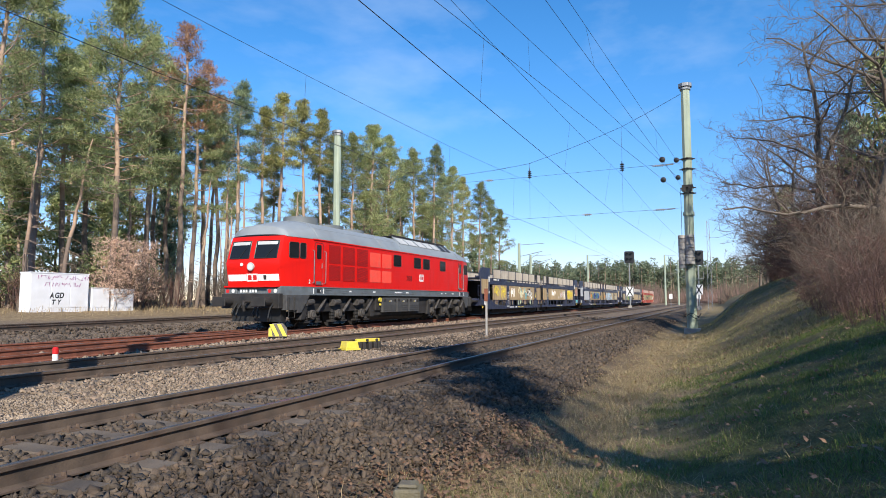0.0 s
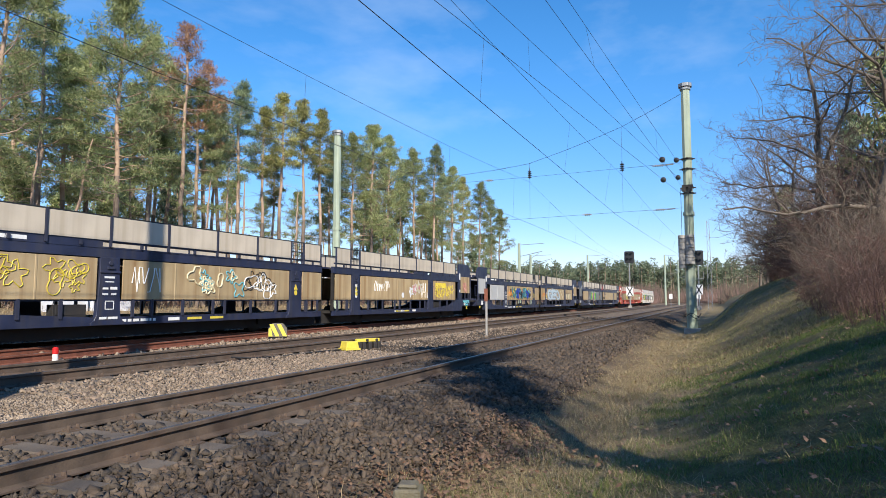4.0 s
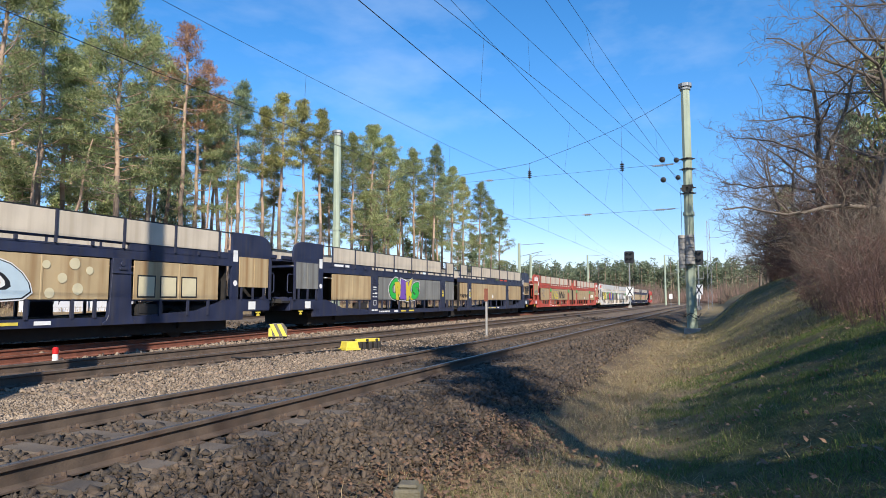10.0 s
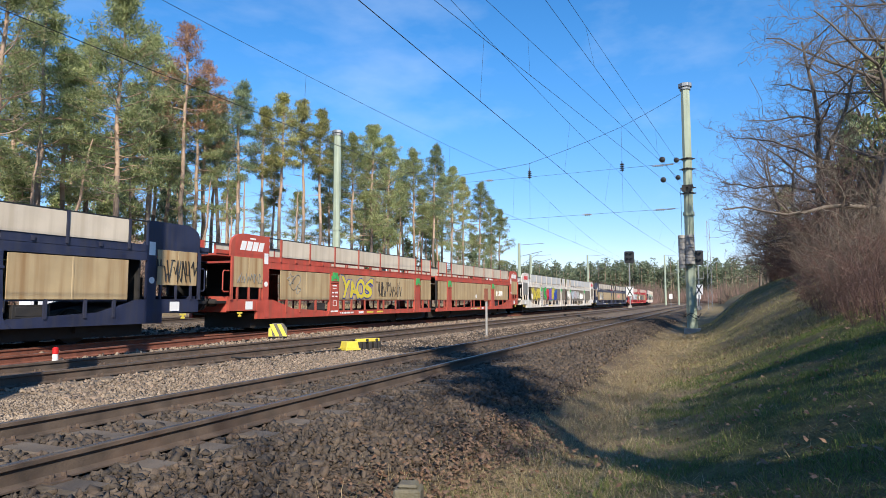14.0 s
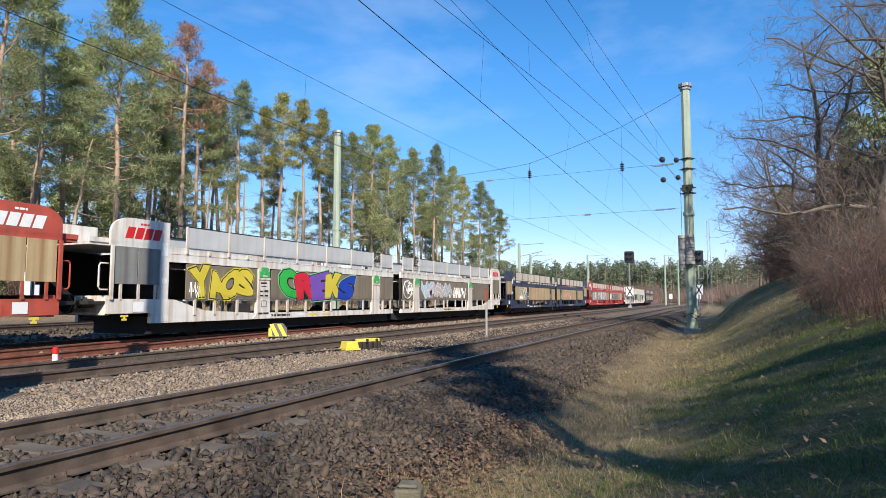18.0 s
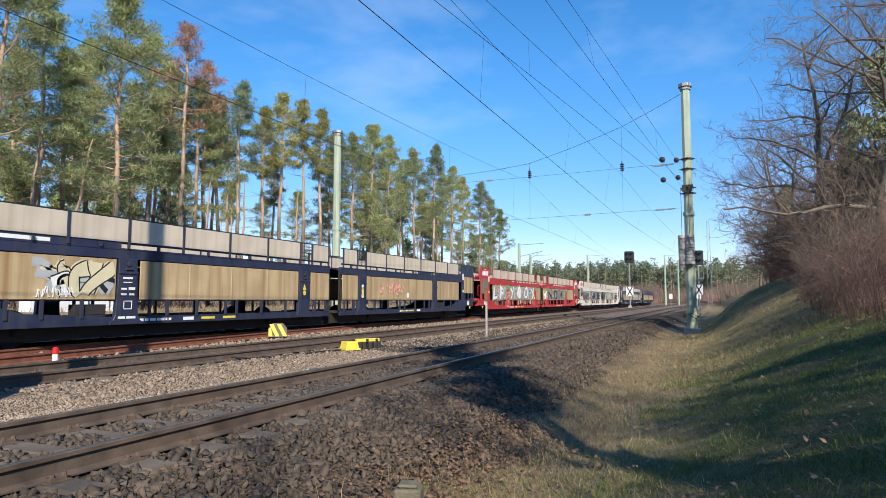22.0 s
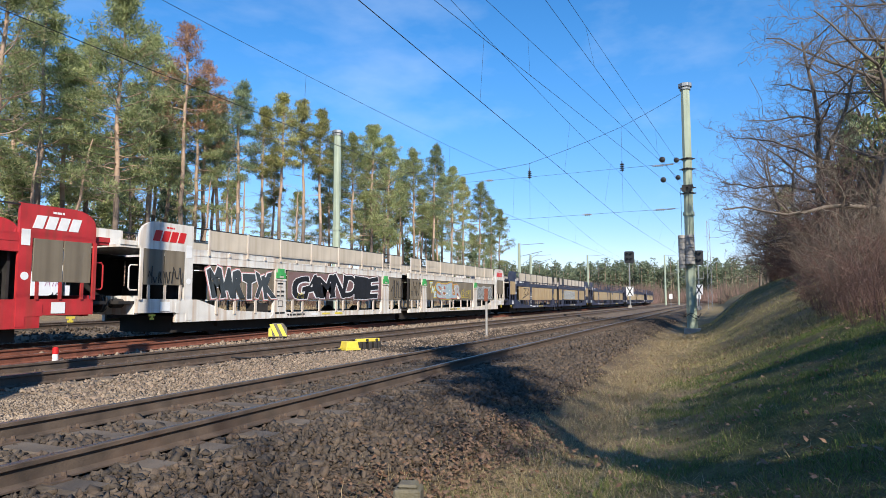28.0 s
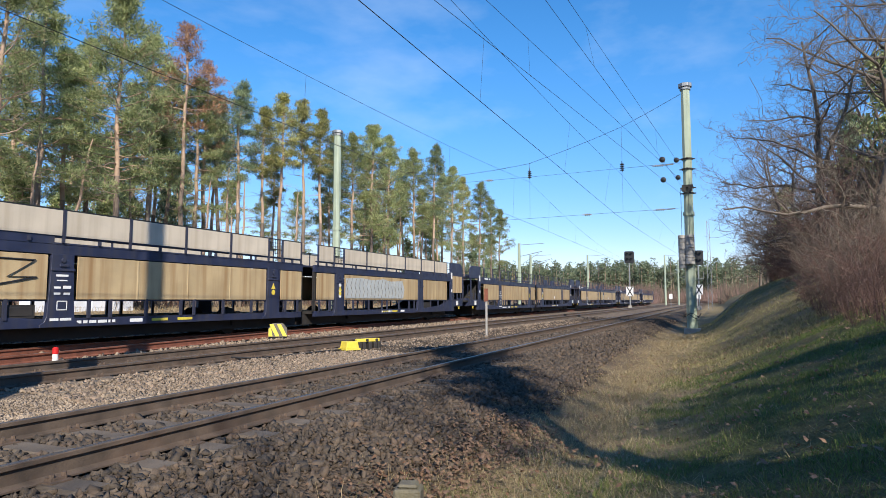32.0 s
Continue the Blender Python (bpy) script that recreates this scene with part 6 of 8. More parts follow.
def pine(seed, height, crown_from, reach, count, per=25, needles=None, dry=False, size=0.37, length=0.21, width=0.020, cone=0.0, stubs=16):
    """A forest pine: bare lower trunk with dead stubs, uneven limbs above that carry rounded needle tufts."""
    rs = np.random.RandomState(seed)
    t = thing("pine_tree", "", "tree", group="pines at the forest edge")
    n = 14
    sway = rs.normal(0, 0.12, (n + 1, 2)).cumsum(0) * 0.5
    hs = np.linspace(0, 1, n + 1)
    tp = np.column_stack([sway[:, 0] - sway[0, 0], sway[:, 1] - sway[0, 1], hs * height - 0.3])
    rad = 0.0215 * height ** 0.75 * (1 - hs * 0.88) ** 0.8 + 0.02
    trunk = segs_mesh("trunk", tp[:-1], tp[1:], rad[:-1], rad[1:], [BARK, BARK_UP], 7, [1 if h > 0.42 else 0 for h in hs[:-1]])
    tr = new("trunk", trunk)
    tr.parent = t
    P0, P1, R0, R1, C, Q = [], [], [], [], [], []
    for i in range(count):
        f = crown_from + (1 - crown_from) * (i + rs.uniform(0, 1)) / count
        k = min(int(f * n), n - 1)
        base = tp[k] + (tp[k + 1] - tp[k]) * (f * n - k)
        rel = (f - crown_from) / (1 - crown_from)
        shape = (1 - rel ** 2.4) * (0.6 + 0.4 * min(1, rel / 0.25)) * (1 - cone) + cone * (1.12 - rel)
        ln = reach * shape * rs.uniform(0.5, 1.15) + 0.3
        az = i * 2.4 + rs.uniform(-0.7, 0.7)
        up = -0.15 + 0.8 * rel + rs.normal(0, 0.18)
        pts, d = branch_walk(rs, base, (math.cos(az), math.sin(az), up), ln, 5, 0.16, 0.06)
        for j in range(5):
            P0.append(pts[j]), P1.append(pts[j + 1])
            R0.append(0.048 * (1 - j / 6) * (0.5 + ln / reach * 0.6)), R1.append(0.048 * (1 - (j + 1) / 6) * (0.5 + ln / reach * 0.6))
            if j >= (1 if ln < 1.6 else 2):
                C.append(pts[j + 1])
                Q.append(size * rs.uniform(0.8, 1.25))
                for q in range(2):
                    sd = rs.normal(0, 1, 3) * np.array([1, 1, 0.45])
                    e = pts[j + 1] + sd / np.linalg.norm(sd) * rs.uniform(0.3, 0.75) * (0.42 + 0.22 * ln)
                    P0.append(pts[j]), P1.append(e), R0.append(0.018), R1.append(0.007)
                    C.append(e)
                    Q.append(size * rs.uniform(0.6, 1.1))
    for i in range(stubs):                                   # dead lower stubs
        f = rs.uniform(0.2, crown_from + 0.1)
        k = int(f * n)
        az = rs.uniform(0, 6.28)
        pts, d = branch_walk(rs, tp[k], (math.cos(az), math.sin(az), -0.1), rs.uniform(0.6, 2.4), 3, 0.25, 0)
        for j in range(3):
            P0.append(pts[j]), P1.append(pts[j + 1]), R0.append(0.022 - 0.006 * j), R1.append(0.016 - 0.005 * j)
    li = new("limb_frame", segs_mesh("limb_frame", P0, P1, R0, R1, BARK_UP, 3))
    li.parent = t
    tagged(li, kind="stuff")
    C.append(tp[-1] + np.array([0, 0, 0.1]))
    Q.append(size)
    v, f = clumps(rs, C, Q, per if not dry else 11, length, width)
    cr_ = new("crown", fast_mesh("crown", v, f, NEEDLE_DRY if dry else (needles or NEEDLE)))
    cr_.parent = t
    return t


PINE_KINDS = [pine(11, 19, 0.40, 2.9, 52), pine(12, 19, 0.58, 1.9, 36, needles=NEEDLE_B), pine(13, 19, 0.66, 1.45, 28, needles=NEEDLE_Y),
              pine(14, 18, 0.48, 2.4, 44), pine(15, 20, 0.36, 4.2, 84, size=0.42, cone=0.55), pine(16, 19, 0.70, 1.5, 26, needles=NEEDLE_Y)]
BACK_KINDS = [pine(17, 18, 0.62, 1.7, 22, per=10, size=0.5, length=0.36, width=0.038), pine(18, 17, 0.45, 2.0, 26, per=10, size=0.5, length=0.36, width=0.038, needles=NEEDLE_B), pine(19, 18, 0.7, 1.6, 18, per=10, size=0.5, length=0.36, width=0.038)]
DRY_PINE = pine(21, 19, 0.62, 2.6, 30, dry=True, size=0.34)
PINE_H = [19, 19, 19, 18, 20, 19]
PINE_LABELS = ["tall green pine with a broad crown and reddish upper trunk", "slender dark green pine with a bare lower trunk", "slim pine with a small olive crown on a reddish trunk",
               "green pine with an uneven crown at the forest edge", "large wide-crowned pine towering over the forest edge", "thin pine with a small olive top crown"]


def place_tree(template, x, y, h, h0, spin, label, lean=0.0):
    z = float(ground_z(x, y))
    c = copy_thing(template, Matrix.Translation((x, y, z)) @ Matrix.Rotation(spin, 4, "Z") @ Matrix.Rotation(lean, 4, "X"))
    s = h / h0
    c.scale = (s * 0.5 + 0.5, s * 0.5 + 0.5, s)
    c["label"] = label
    return c


rt = random.Random(77)
# front trees: azimuth from the viewer in degrees left of the line, distance off the line, height, kind
FRONT = [(58.4, 33, 18.6, 0), (56.3, 36, 19.0, 0), (54.0, 38, 16.6, 3), (52.4, 39, 18.4, 0), (50.8, 34, 19.9, 4), (48.4, 38, 20.2, 3), (46.9, 40, 19.0, 1), (44.9, 37, 17.8, 0), (42.6, 38, 18.0, 1),
         (41.1, 36, 18.6, 1), (39.2, 37, 17.9, 2), (37.6, 38, 20.3, 2), (35.6, 38, 20.6, 5), (34.0, 38, 20.8, 2), (32.5, 40, 20.2, 1), (31.3, 39, 20.0, 3), (29.7, 38, 21.6, 4), (27.9, 37, 20.9, 0), (25.7, 37, 20.8, 3), (24.1, 35, 21.6, 1),
         (22.3, 37, 21.0, 0), (21.2, 39, 21.4, 2), (20.0, 37, 20.6, 3), (18.8, 39, 19.8, 1), (18.1, 38, 17.8, 0), (57.3, 39, 16.0, 3), (49.4, 42, 17.7, 1), (43.4, 41, 17.0, 5), (38.4, 43, 16.0, 2), (33.3, 44, 19.4, 0),
         (30.5, 44, 20.4, 5), (26.7, 42, 21.0, 1), (23.3, 42, 21.6, 3)]
for az, y, h, k in FRONT:
    place_tree(PINE_KINDS[k], y / math.tan(radians(az)), y, h, PINE_H[k], rt.uniform(0, 6.28), PINE_LABELS[k], rt.uniform(-0.02, 0.02))
place_tree(DRY_PINE, 34.9, 36.0, 21.2, 19, 0.5, "dying pine with a sparse rust-brown top")
place_tree(DRY_PINE, 39.8, 38.0, 20.2, 19, 2.5, "dying pine with a sparse rust-brown top")
for i in range(62):
    y = rt.uniform(38, 62)
    x = rt.uniform(0.45 * y, 150) if i % 3 else rt.uniform(0.4 * y, 60)
    az = math.degrees(math.atan2(y, x))
    if az < 18.6 or (31 < az < 47 and i % 4):
        continue
    k = rt.randrange(3)
    place_tree(BACK_KINDS[k], x, y, rt.uniform(14.0, 18.0), (18, 17, 18)[k], rt.uniform(0, 6.28), "thin pine with a small top crown inside the wood", rt.uniform(-0.03, 0.03))
for i, o in enumerate(BACK_KINDS):
    o.matrix_basis = Matrix.Translation((52 + 11 * i, 66, 0.8))
    o["label"] = "thin pine with a small top crown inside the wood"
YOUNG = [pine(61, 8, 0.12, 1.5, 26, per=12, size=0.34, length=0.22, width=0.04, cone=0.7, stubs=3), pine(62, 7, 0.2, 1.3, 22, per=12, size=0.34, length=0.22, width=0.04, cone=0.7, stubs=3, needles=NEEDLE_B)]
for i in range(18):
    y = rt.uniform(35.5, 50)
    x = y / math.tan(radians(rt.choice((rt.uniform(18.5, 31), rt.uniform(46, 58)))))
    place_tree(YOUNG[i % 2], x, y, rt.uniform(5.5, 10.5), (8, 7)[i % 2], rt.uniform(0, 6.28), "young bushy pine in the undergrowth of the forest")
for i, o in enumerate(YOUNG):
    o.matrix_basis = Matrix.Translation((48 + 8 * i, 58, 0.8))
    o["label"] = "young bushy pine in the undergrowth of the forest"
for o in PINE_KINDS + [DRY_PINE]:
    k = PINE_KINDS.index(o) if o in PINE_KINDS else 0
    o.matrix_basis = Matrix.Translation((60 + 9 * k, 70, 0.8))
    o["label"] = PINE_LABELS[k] if o in PINE_KINDS else "dying pine with a sparse rust-brown top"


SNAG = pine(23, 11, 0.8, 0.6, 0, stubs=34)
SNAG["label"] = "pale dead pine stem without needles"
SNAG.matrix_basis = Matrix.Translation((66, 60, 0.8))
for az, y, h, spin, lean in ((56.6, 34, 9.5, 0.3, 0.10), (54.4, 34.5, 10.5, 1.2, 0.16), (49.5, 36, 9.0, 2.0, -0.05), (44.2, 35, 10.0, 1.4, 0.09), (42.0, 36, 11.5, 0.2, 0.03), (40.8, 35, 10.5, 2.4, 0.05), (36.4, 36.5, 11.0, 0.8, 0.04), (26.0, 36, 10.0, 1.1, 0.14)):
    place_tree(SNAG, y / math.tan(radians(az)), y, h, 11, spin, "pale dead pine stem without needles", lean)


def bare_tree(seed, height, spread, name="bare_tree", material=None, stems=1, depth=5, thick=0.016, kids=(4, 6), lift=0.06, wander=0.22, cap=9000, fine=0.006):
    """A leafless tree or shrub grown branch by branch."""
    rs = np.random.RandomState(seed)
    P0, P1, R0, R1 = [], [], [], []
    todo = []
    for s in range(stems):
        a = rs.uniform(0, 6.28)
        out = rs.uniform(0.1, 0.55) * spread if stems > 1 else 0.08
        todo.append((np.array([math.cos(a) * 0.25 * (stems > 1), math.sin(a) * 0.25 * (stems > 1), -0.2]),
                     np.array([math.cos(a) * out, math.sin(a) * out, 1.0]), height * rs.uniform(0.6, 1.0) * (0.5 if stems == 1 else 0.7), thick * height ** 1.0 * rs.uniform(0.7, 1), 0))
    while todo and len(P0) < cap:
        p, d, ln, r, lv = todo.pop(0)
        d = d / np.linalg.norm(d)
        steps = 6 if lv < 2 else (4 if lv < 3 or stems > 1 else 3)
        pts, dd = branch_walk(rs, p, d, ln, steps, wander * (0.4 if lv == 0 else 1), lift if lv else 0.05)
        r_end = r * ((0.22 if stems == 1 and lv == 0 else 0.42) if lv < depth - 1 else 0.3)
        for j in range(steps):
            a, b = r + (r_end - r) * j / steps, r + (r_end - r) * (j + 1) / steps
            P0.append(pts[j]), P1.append(pts[j + 1]), R0.append(max(a, fine)), R1.append(max(b, fine * 0.7))
        if lv < depth - 1:
            for c in range(rs.randint(kids[0], kids[1] + 1)):
                f = rs.uniform(0.3 if lv else 0.2, 1.0)
                j = min(int(f * steps), steps - 1)
                base = pts[j] + (pts[j + 1] - pts[j]) * (f * steps - j)
                side = rs.normal(0, 1, 3)
                side[2] *= 0.5
                nd = (pts[j + 1] - pts[j]) / np.linalg.norm(pts[j + 1] - pts[j]) * rs.uniform(0.3, 0.9) + side / np.linalg.norm(side) * spread
                todo.append((base, nd, ln * (rs.uniform(0.38, 0.72) if lv or stems > 1 else rs.uniform(0.55, 0.95)), max((r + (r_end - r) * f) * (rs.uniform(0.4, 0.65) if stems > 1 else rs.uniform(0.38, 0.56)), 0.004), lv + 1))
    t = thing(name, "", "tree" if stems == 1 else "shrub")
    r0 = np.array(R0)
    big = r0 > 0.02
    P0, P1, R1 = np.array(P0), np.array(P1), np.array(R1)
    for nm, sel, k in (("trunk" if stems == 1 else "stem_cluster", big, 6 if stems == 1 else 4), ("branchwork", ~big, 3)):
        if sel.any():
            o = new(nm, segs_mesh(nm, P0[sel], P1[sel], r0[sel], R1[sel], material or TWIG, k))
            o.parent = t
            tagged(o, kind="stuff")
    return t


def oak(seed, height, reach, limbs, low=0.18):
    """A leafless spreading tree: gnarled limbs, crooked branches, twigs and twiglets, level by level."""
    rs = np.random.RandomState(seed)
    big, fine = [], []
    pts, d = branch_walk(rs, (0, 0, -0.3), (0, 0, 1), height * 0.9, 9, 0.10, 0.03)
    r = 0.0165 * height
    for j in range(9):
        big.append((pts[j], pts[j + 1], r * (1 - 0.088 * j), r * (1 - 0.088 * (j + 1))))

    def grow(base, direction, ln, rad, lv):
        steps = (8, 6, 5, 3)[lv]
        q, e = branch_walk(rs, base, direction, ln, steps, (0.24, 0.34, 0.36, 0.34)[lv], (0.03, 0.03, 0.05, 0.06)[lv])
        for j in range(steps):
            a, b = rad * (1 - 0.72 * j / steps), rad * (1 - 0.72 * (j + 1) / steps)
            (big if a > 0.022 else fine).append((q[j], q[j + 1], max(a, 0.0062), max(b, 0.0048)))
        if lv == 3:
            return
        kids = (int(ln * 2.4) + 2, int(ln * 3.0) + 2, 3)[lv]
        for c in range(kids):
            f = 0.18 + 0.82 * (c + rs.uniform(0, 1)) / kids
            j = min(int(f * steps), steps - 1)
            p = q[j] + (q[j + 1] - q[j]) * (f * steps - j)
            ax = (q[j + 1] - q[j]) / np.linalg.norm(q[j + 1] - q[j])
            sd = rs.normal(0, 1, 3)
            sd -= ax * sd.dot(ax)
            sd /= np.linalg.norm(sd)
            grow(p, ax * rs.uniform(0.5, 1.0) + sd * rs.uniform(0.6, 1.0), (ln * (0.40 - 0.14 * f), 0.75, 0.34)[lv] * rs.uniform(0.6, 1.25), rad * (1 - 0.72 * f) * rs.uniform(0.4, 0.6), lv + 1)
    for i in range(limbs):
        f = low + (0.97 - low) * (i + rs.uniform(0, 1)) / limbs
        k = min(int(f * 9), 8)
        p = pts[k] + (pts[k + 1] - pts[k]) * (f * 9 - k)
        az = i * 2.4 + rs.uniform(-0.5, 0.5)
        grow(p, (math.cos(az), math.sin(az), 0.15 + 0.9 * f * f + rs.normal(0, 0.15)), reach * (1.12 - 0.55 * f) * rs.uniform(0.75, 1.1), r * (0.44 - 0.24 * f), 0)
    t = thing("bare_tree", "", "tree")
    for nm, rows, k in (("trunk", big, 6), ("branchwork", fine, 3)):
        o = new(nm, segs_mesh(nm, [q[0] for q in rows], [q[1] for q in rows], [q[2] for q in rows], [q[3] for q in rows], OAK_BARK, k))
        o.parent = t
        tagged(o, kind="stuff" if nm == "branchwork" else "")
    return t


OAKS = [oak(31, 14.0, 6.2, 13), oak(34, 13.0, 5.8, 12), oak(33, 11.0, 5.2, 11, 0.12)]
SHRUBS = [bare_tree(41, 2.6, 0.7, "shrub", TWIG_RED, stems=20, depth=4, thick=0.0042, kids=(3, 5), cap=1100, fine=0.0042, wander=0.26), bare_tree(42, 3.4, 0.6, "shrub", TWIG, stems=18, depth=4, thick=0.0045, kids=(3, 5), cap=1100, fine=0.0045, wander=0.26),
          bare_tree(43, 1.7, 0.9, "shrub", TWIG_RED, stems=24, depth=3, thick=0.0042, kids=(4, 6), cap=900, fine=0.004, wander=0.28)]
THICKET = [bare_tree(44, 3.0, 0.7, "shrub", TWIG_RED, stems=14, depth=3, thick=0.008, kids=(2, 3), cap=230, fine=0.014), bare_tree(45, 3.6, 0.6, "shrub", TWIG, stems=12, depth=3, thick=0.008, kids=(2, 3), cap=230, fine=0.014)]
TALL_SHRUBS = [bare_tree(46, 4.6, 0.75, "shrub", TWIG, stems=18, depth=4, thick=0.0055, kids=(3, 5), cap=1000, fine=0.008, wander=0.25), bare_tree(47, 4.2, 0.7, "shrub", TWIG_RED, stems=18, depth=4, thick=0.0055, kids=(3, 5), cap=1000, fine=0.008, wander=0.25)]


def plant(o, x, y, s, label, group, spin=None):
    c = copy_thing(o, Matrix.Translation((x, y, float(ground_z(x, y)) - 0.05)) @ Matrix.Rotation(rt.uniform(0, 6.28) if spin is None else spin, 4, "Z"))
    c.scale = (s, s, s)
    tagged(c, label, group=group)
    return c


# bare wood on the bank
for x, y, s, k, spin in ((24.5, -5.0, 0.95, 0, 2.2), (26, -9.0, 1.0, 2, 1.0), (29, -7.6, 1.0, 1, 2.0), (33, -10.5, 1.1, 2, 0.3), (43, -9.5, 1.1, 2, 4.0), (32, -4.4, 0.9, 1, 4.1), (38, -4.6, 0.92, 0, 1.2), (39, -8.5, 1.05, 2, 3.0), (45, -4.2, 0.9, 2, 0.2), (52, -4.6, 0.88, 1, 2.7),
                         (59, -5.5, 0.9, 0, 3.7), (66, -4.6, 0.85, 2, 1.0), (76, -5.0, 0.85, 1, 0.4), (90, -5.2, 0.85, 0, 2.2)):
    plant(OAKS[k], x, y, s, "leafless spreading deciduous tree with crooked grey-brown limbs", "bare trees on the bank", spin)
for x, y, h, k in ((58, -5.4, 7.5, 0), (47, -7.6, 10.0, 1), (36, -7.8, 10.5, 0), (27.5, -6.9, 10.0, 1)):
    place_tree(YOUNG[k], x, y, h, (8, 7)[k], rt.uniform(0, 6.28), "green pine standing among bare trees on the bank")
# thicket along the foot of the trees: low red shrubs in front, taller ones behind
for i in range(70):
    x = 15.5 + 44 * rt.random() ** 1.2
    y = -(1.5 + 0.045 * x) - (0.06 * x + 0.5) * rt.random() ** 1.2
    k = rt.choice((0, 0, 1, 2))
    plant(SHRUBS[k], x, y, rt.uniform(0.55, 0.95), "leafless reddish-brown shrub with dense thin stems", "shrubs on the bank")
for x, y, s, k in ((9.6, -2.15, 0.55, 2), (10.8, -2.3, 0.75, 0), (11.6, -2.1, 0.6, 2), (12.4, -2.5, 0.9, 0), (13.2, -2.3, 0.7, 0), (14.2, -2.6, 0.95, 1), (15.0, -2.4, 0.75, 0), (16.2, -2.8, 1.0, 1), (17.4, -2.6, 0.8, 0), (18.2, -3.2, 1.1, 1), (13.8, -3.3, 1.0, 0)):
    plant(SHRUBS[k], x, y, s, "leafless reddish-brown shrub with dense thin stems", "shrubs on the bank")
for i in range(56):
    x = 25 + 55 * rt.random() ** 1.15
    y = -(2.2 + 0.05 * min(x, 60)) - (0.07 * min(x, 50) + 1.6) * rt.random()
    plant(TALL_SHRUBS[i % 2], x, y, rt.uniform(0.75, 1.2) * (1.0 + 0.008 * x), "tall leafless brown thicket with tangled stems", "shrubs on the bank")
# unseen trees and shrubs behind and beside the viewer, placed to shade the foreground
for x, y, h, k in ((-2.9, -5.7, 10.3, 5), (-2.4, -5.9, 12.8, 5), (-1.5, -9.0, 7.5, 5)):
    place_tree(PINE_KINDS[k], x, y, h, PINE_H[k], rt.uniform(0, 6.28), "unseen green pine beside the viewpoint, placed to shade the foreground")
for x, y, s, k in ((-6.6, -4.6, 0.72, 2), (-2.6, -8.6, 0.78, 2), (-3.4, -10.5, 0.8, 1), (1.0, -5.8, 0.62, 2), (1.6, -4.4, 0.5, 2), (-4.4, -8.0, 0.7, 0), (-1.2, -7.2, 0.6, 1), ):
    plant(OAKS[k], x, y, s, "unseen leafless deciduous tree with fine grey-brown twigs, placed to shade the foreground", "bare trees on the bank")
for x, y, s, k in ((1.2, -3.0, 1.0, 0), (2.4, -2.7, 0.8, 1), (0.2, -3.6, 1.1, 1), (4.2, -3.3, 0.7, 0), (-0.8, -3.0, 0.9, 0)):
    plant(SHRUBS[k], x, y, s, "leafless reddish-brown shrub with dense thin stems", "shrubs on the bank")
# undergrowth at the forest edge and far scrub
for i in range(120):
    y = rt.uniform(31.8, 44)
    x = y / math.tan(radians(rt.uniform(18, 59)))
    if 20.5 < x < 28.2 and y < 33.2:
        y += 2.0
    plant(THICKET[i % 2], x, y, rt.uniform(0.8, 1.5), "bare brown undergrowth shrub at the forest edge", "undergrowth shrubs")
for i in range(46):
    x = rt.uniform(135, 230)
    y = x * math.tan(radians(rt.uniform(0.5, 15.5)))
    if abs(y - TRACK_TRAIN - (max(0, x - 150) ** 2) / 400) < 4 or y < 14:
        continue
    plant(THICKET[0], x, y, rt.uniform(1.2, 2.0), "bare reddish scrub beyond the tracks", "far scrub")
for i, o in enumerate(OAKS + SHRUBS + THICKET + TALL_SHRUBS):
    o.matrix_basis = Matrix.Translation((-18 - 4 * i, -14, float(ground_z(-18 - 4 * i, -14))))
    o["label"] = "leafless deciduous tree standing in the wood" if i < 3 else "leafless brown shrub in the wood"
# shrub that keeps its withered leaves, by the cabinets
beech = bare_tree(51, 4.2, 0.6, "leafy_shrub", TWIG, stems=7, depth=4, thick=0.006, kids=(4, 5), cap=2500)
rs_ = np.random.RandomState(9)
cen = np.column_stack([rs_.normal(0, 0.8, 1300), rs_.normal(0, 0.8, 1300), rs_.uniform(0.6, 4.3, 1300)])
lv, lf = tufts(rs_, cen[(np.hypot(cen[:, 0], cen[:, 1]) < 1.3)], 0.14, 5, 1.0)
lo = new("withered_leaves", fast_mesh("withered_leaves", lv, lf, leafy("withered_beech_leaves", (0.30, 0.18, 0.125), (0.56, 0.40, 0.30), through=0.2)))
lo.parent = beech
plant(beech, 26.6, 32.0, 1.0, "shrub holding pale withered brown leaves", "undergrowth shrubs")
beech.matrix_basis = Matrix.Translation((29.5, 33.5, float(ground_z(29.5, 33.5))))
beech["label"] = "shrub holding pale withered brown leaves"


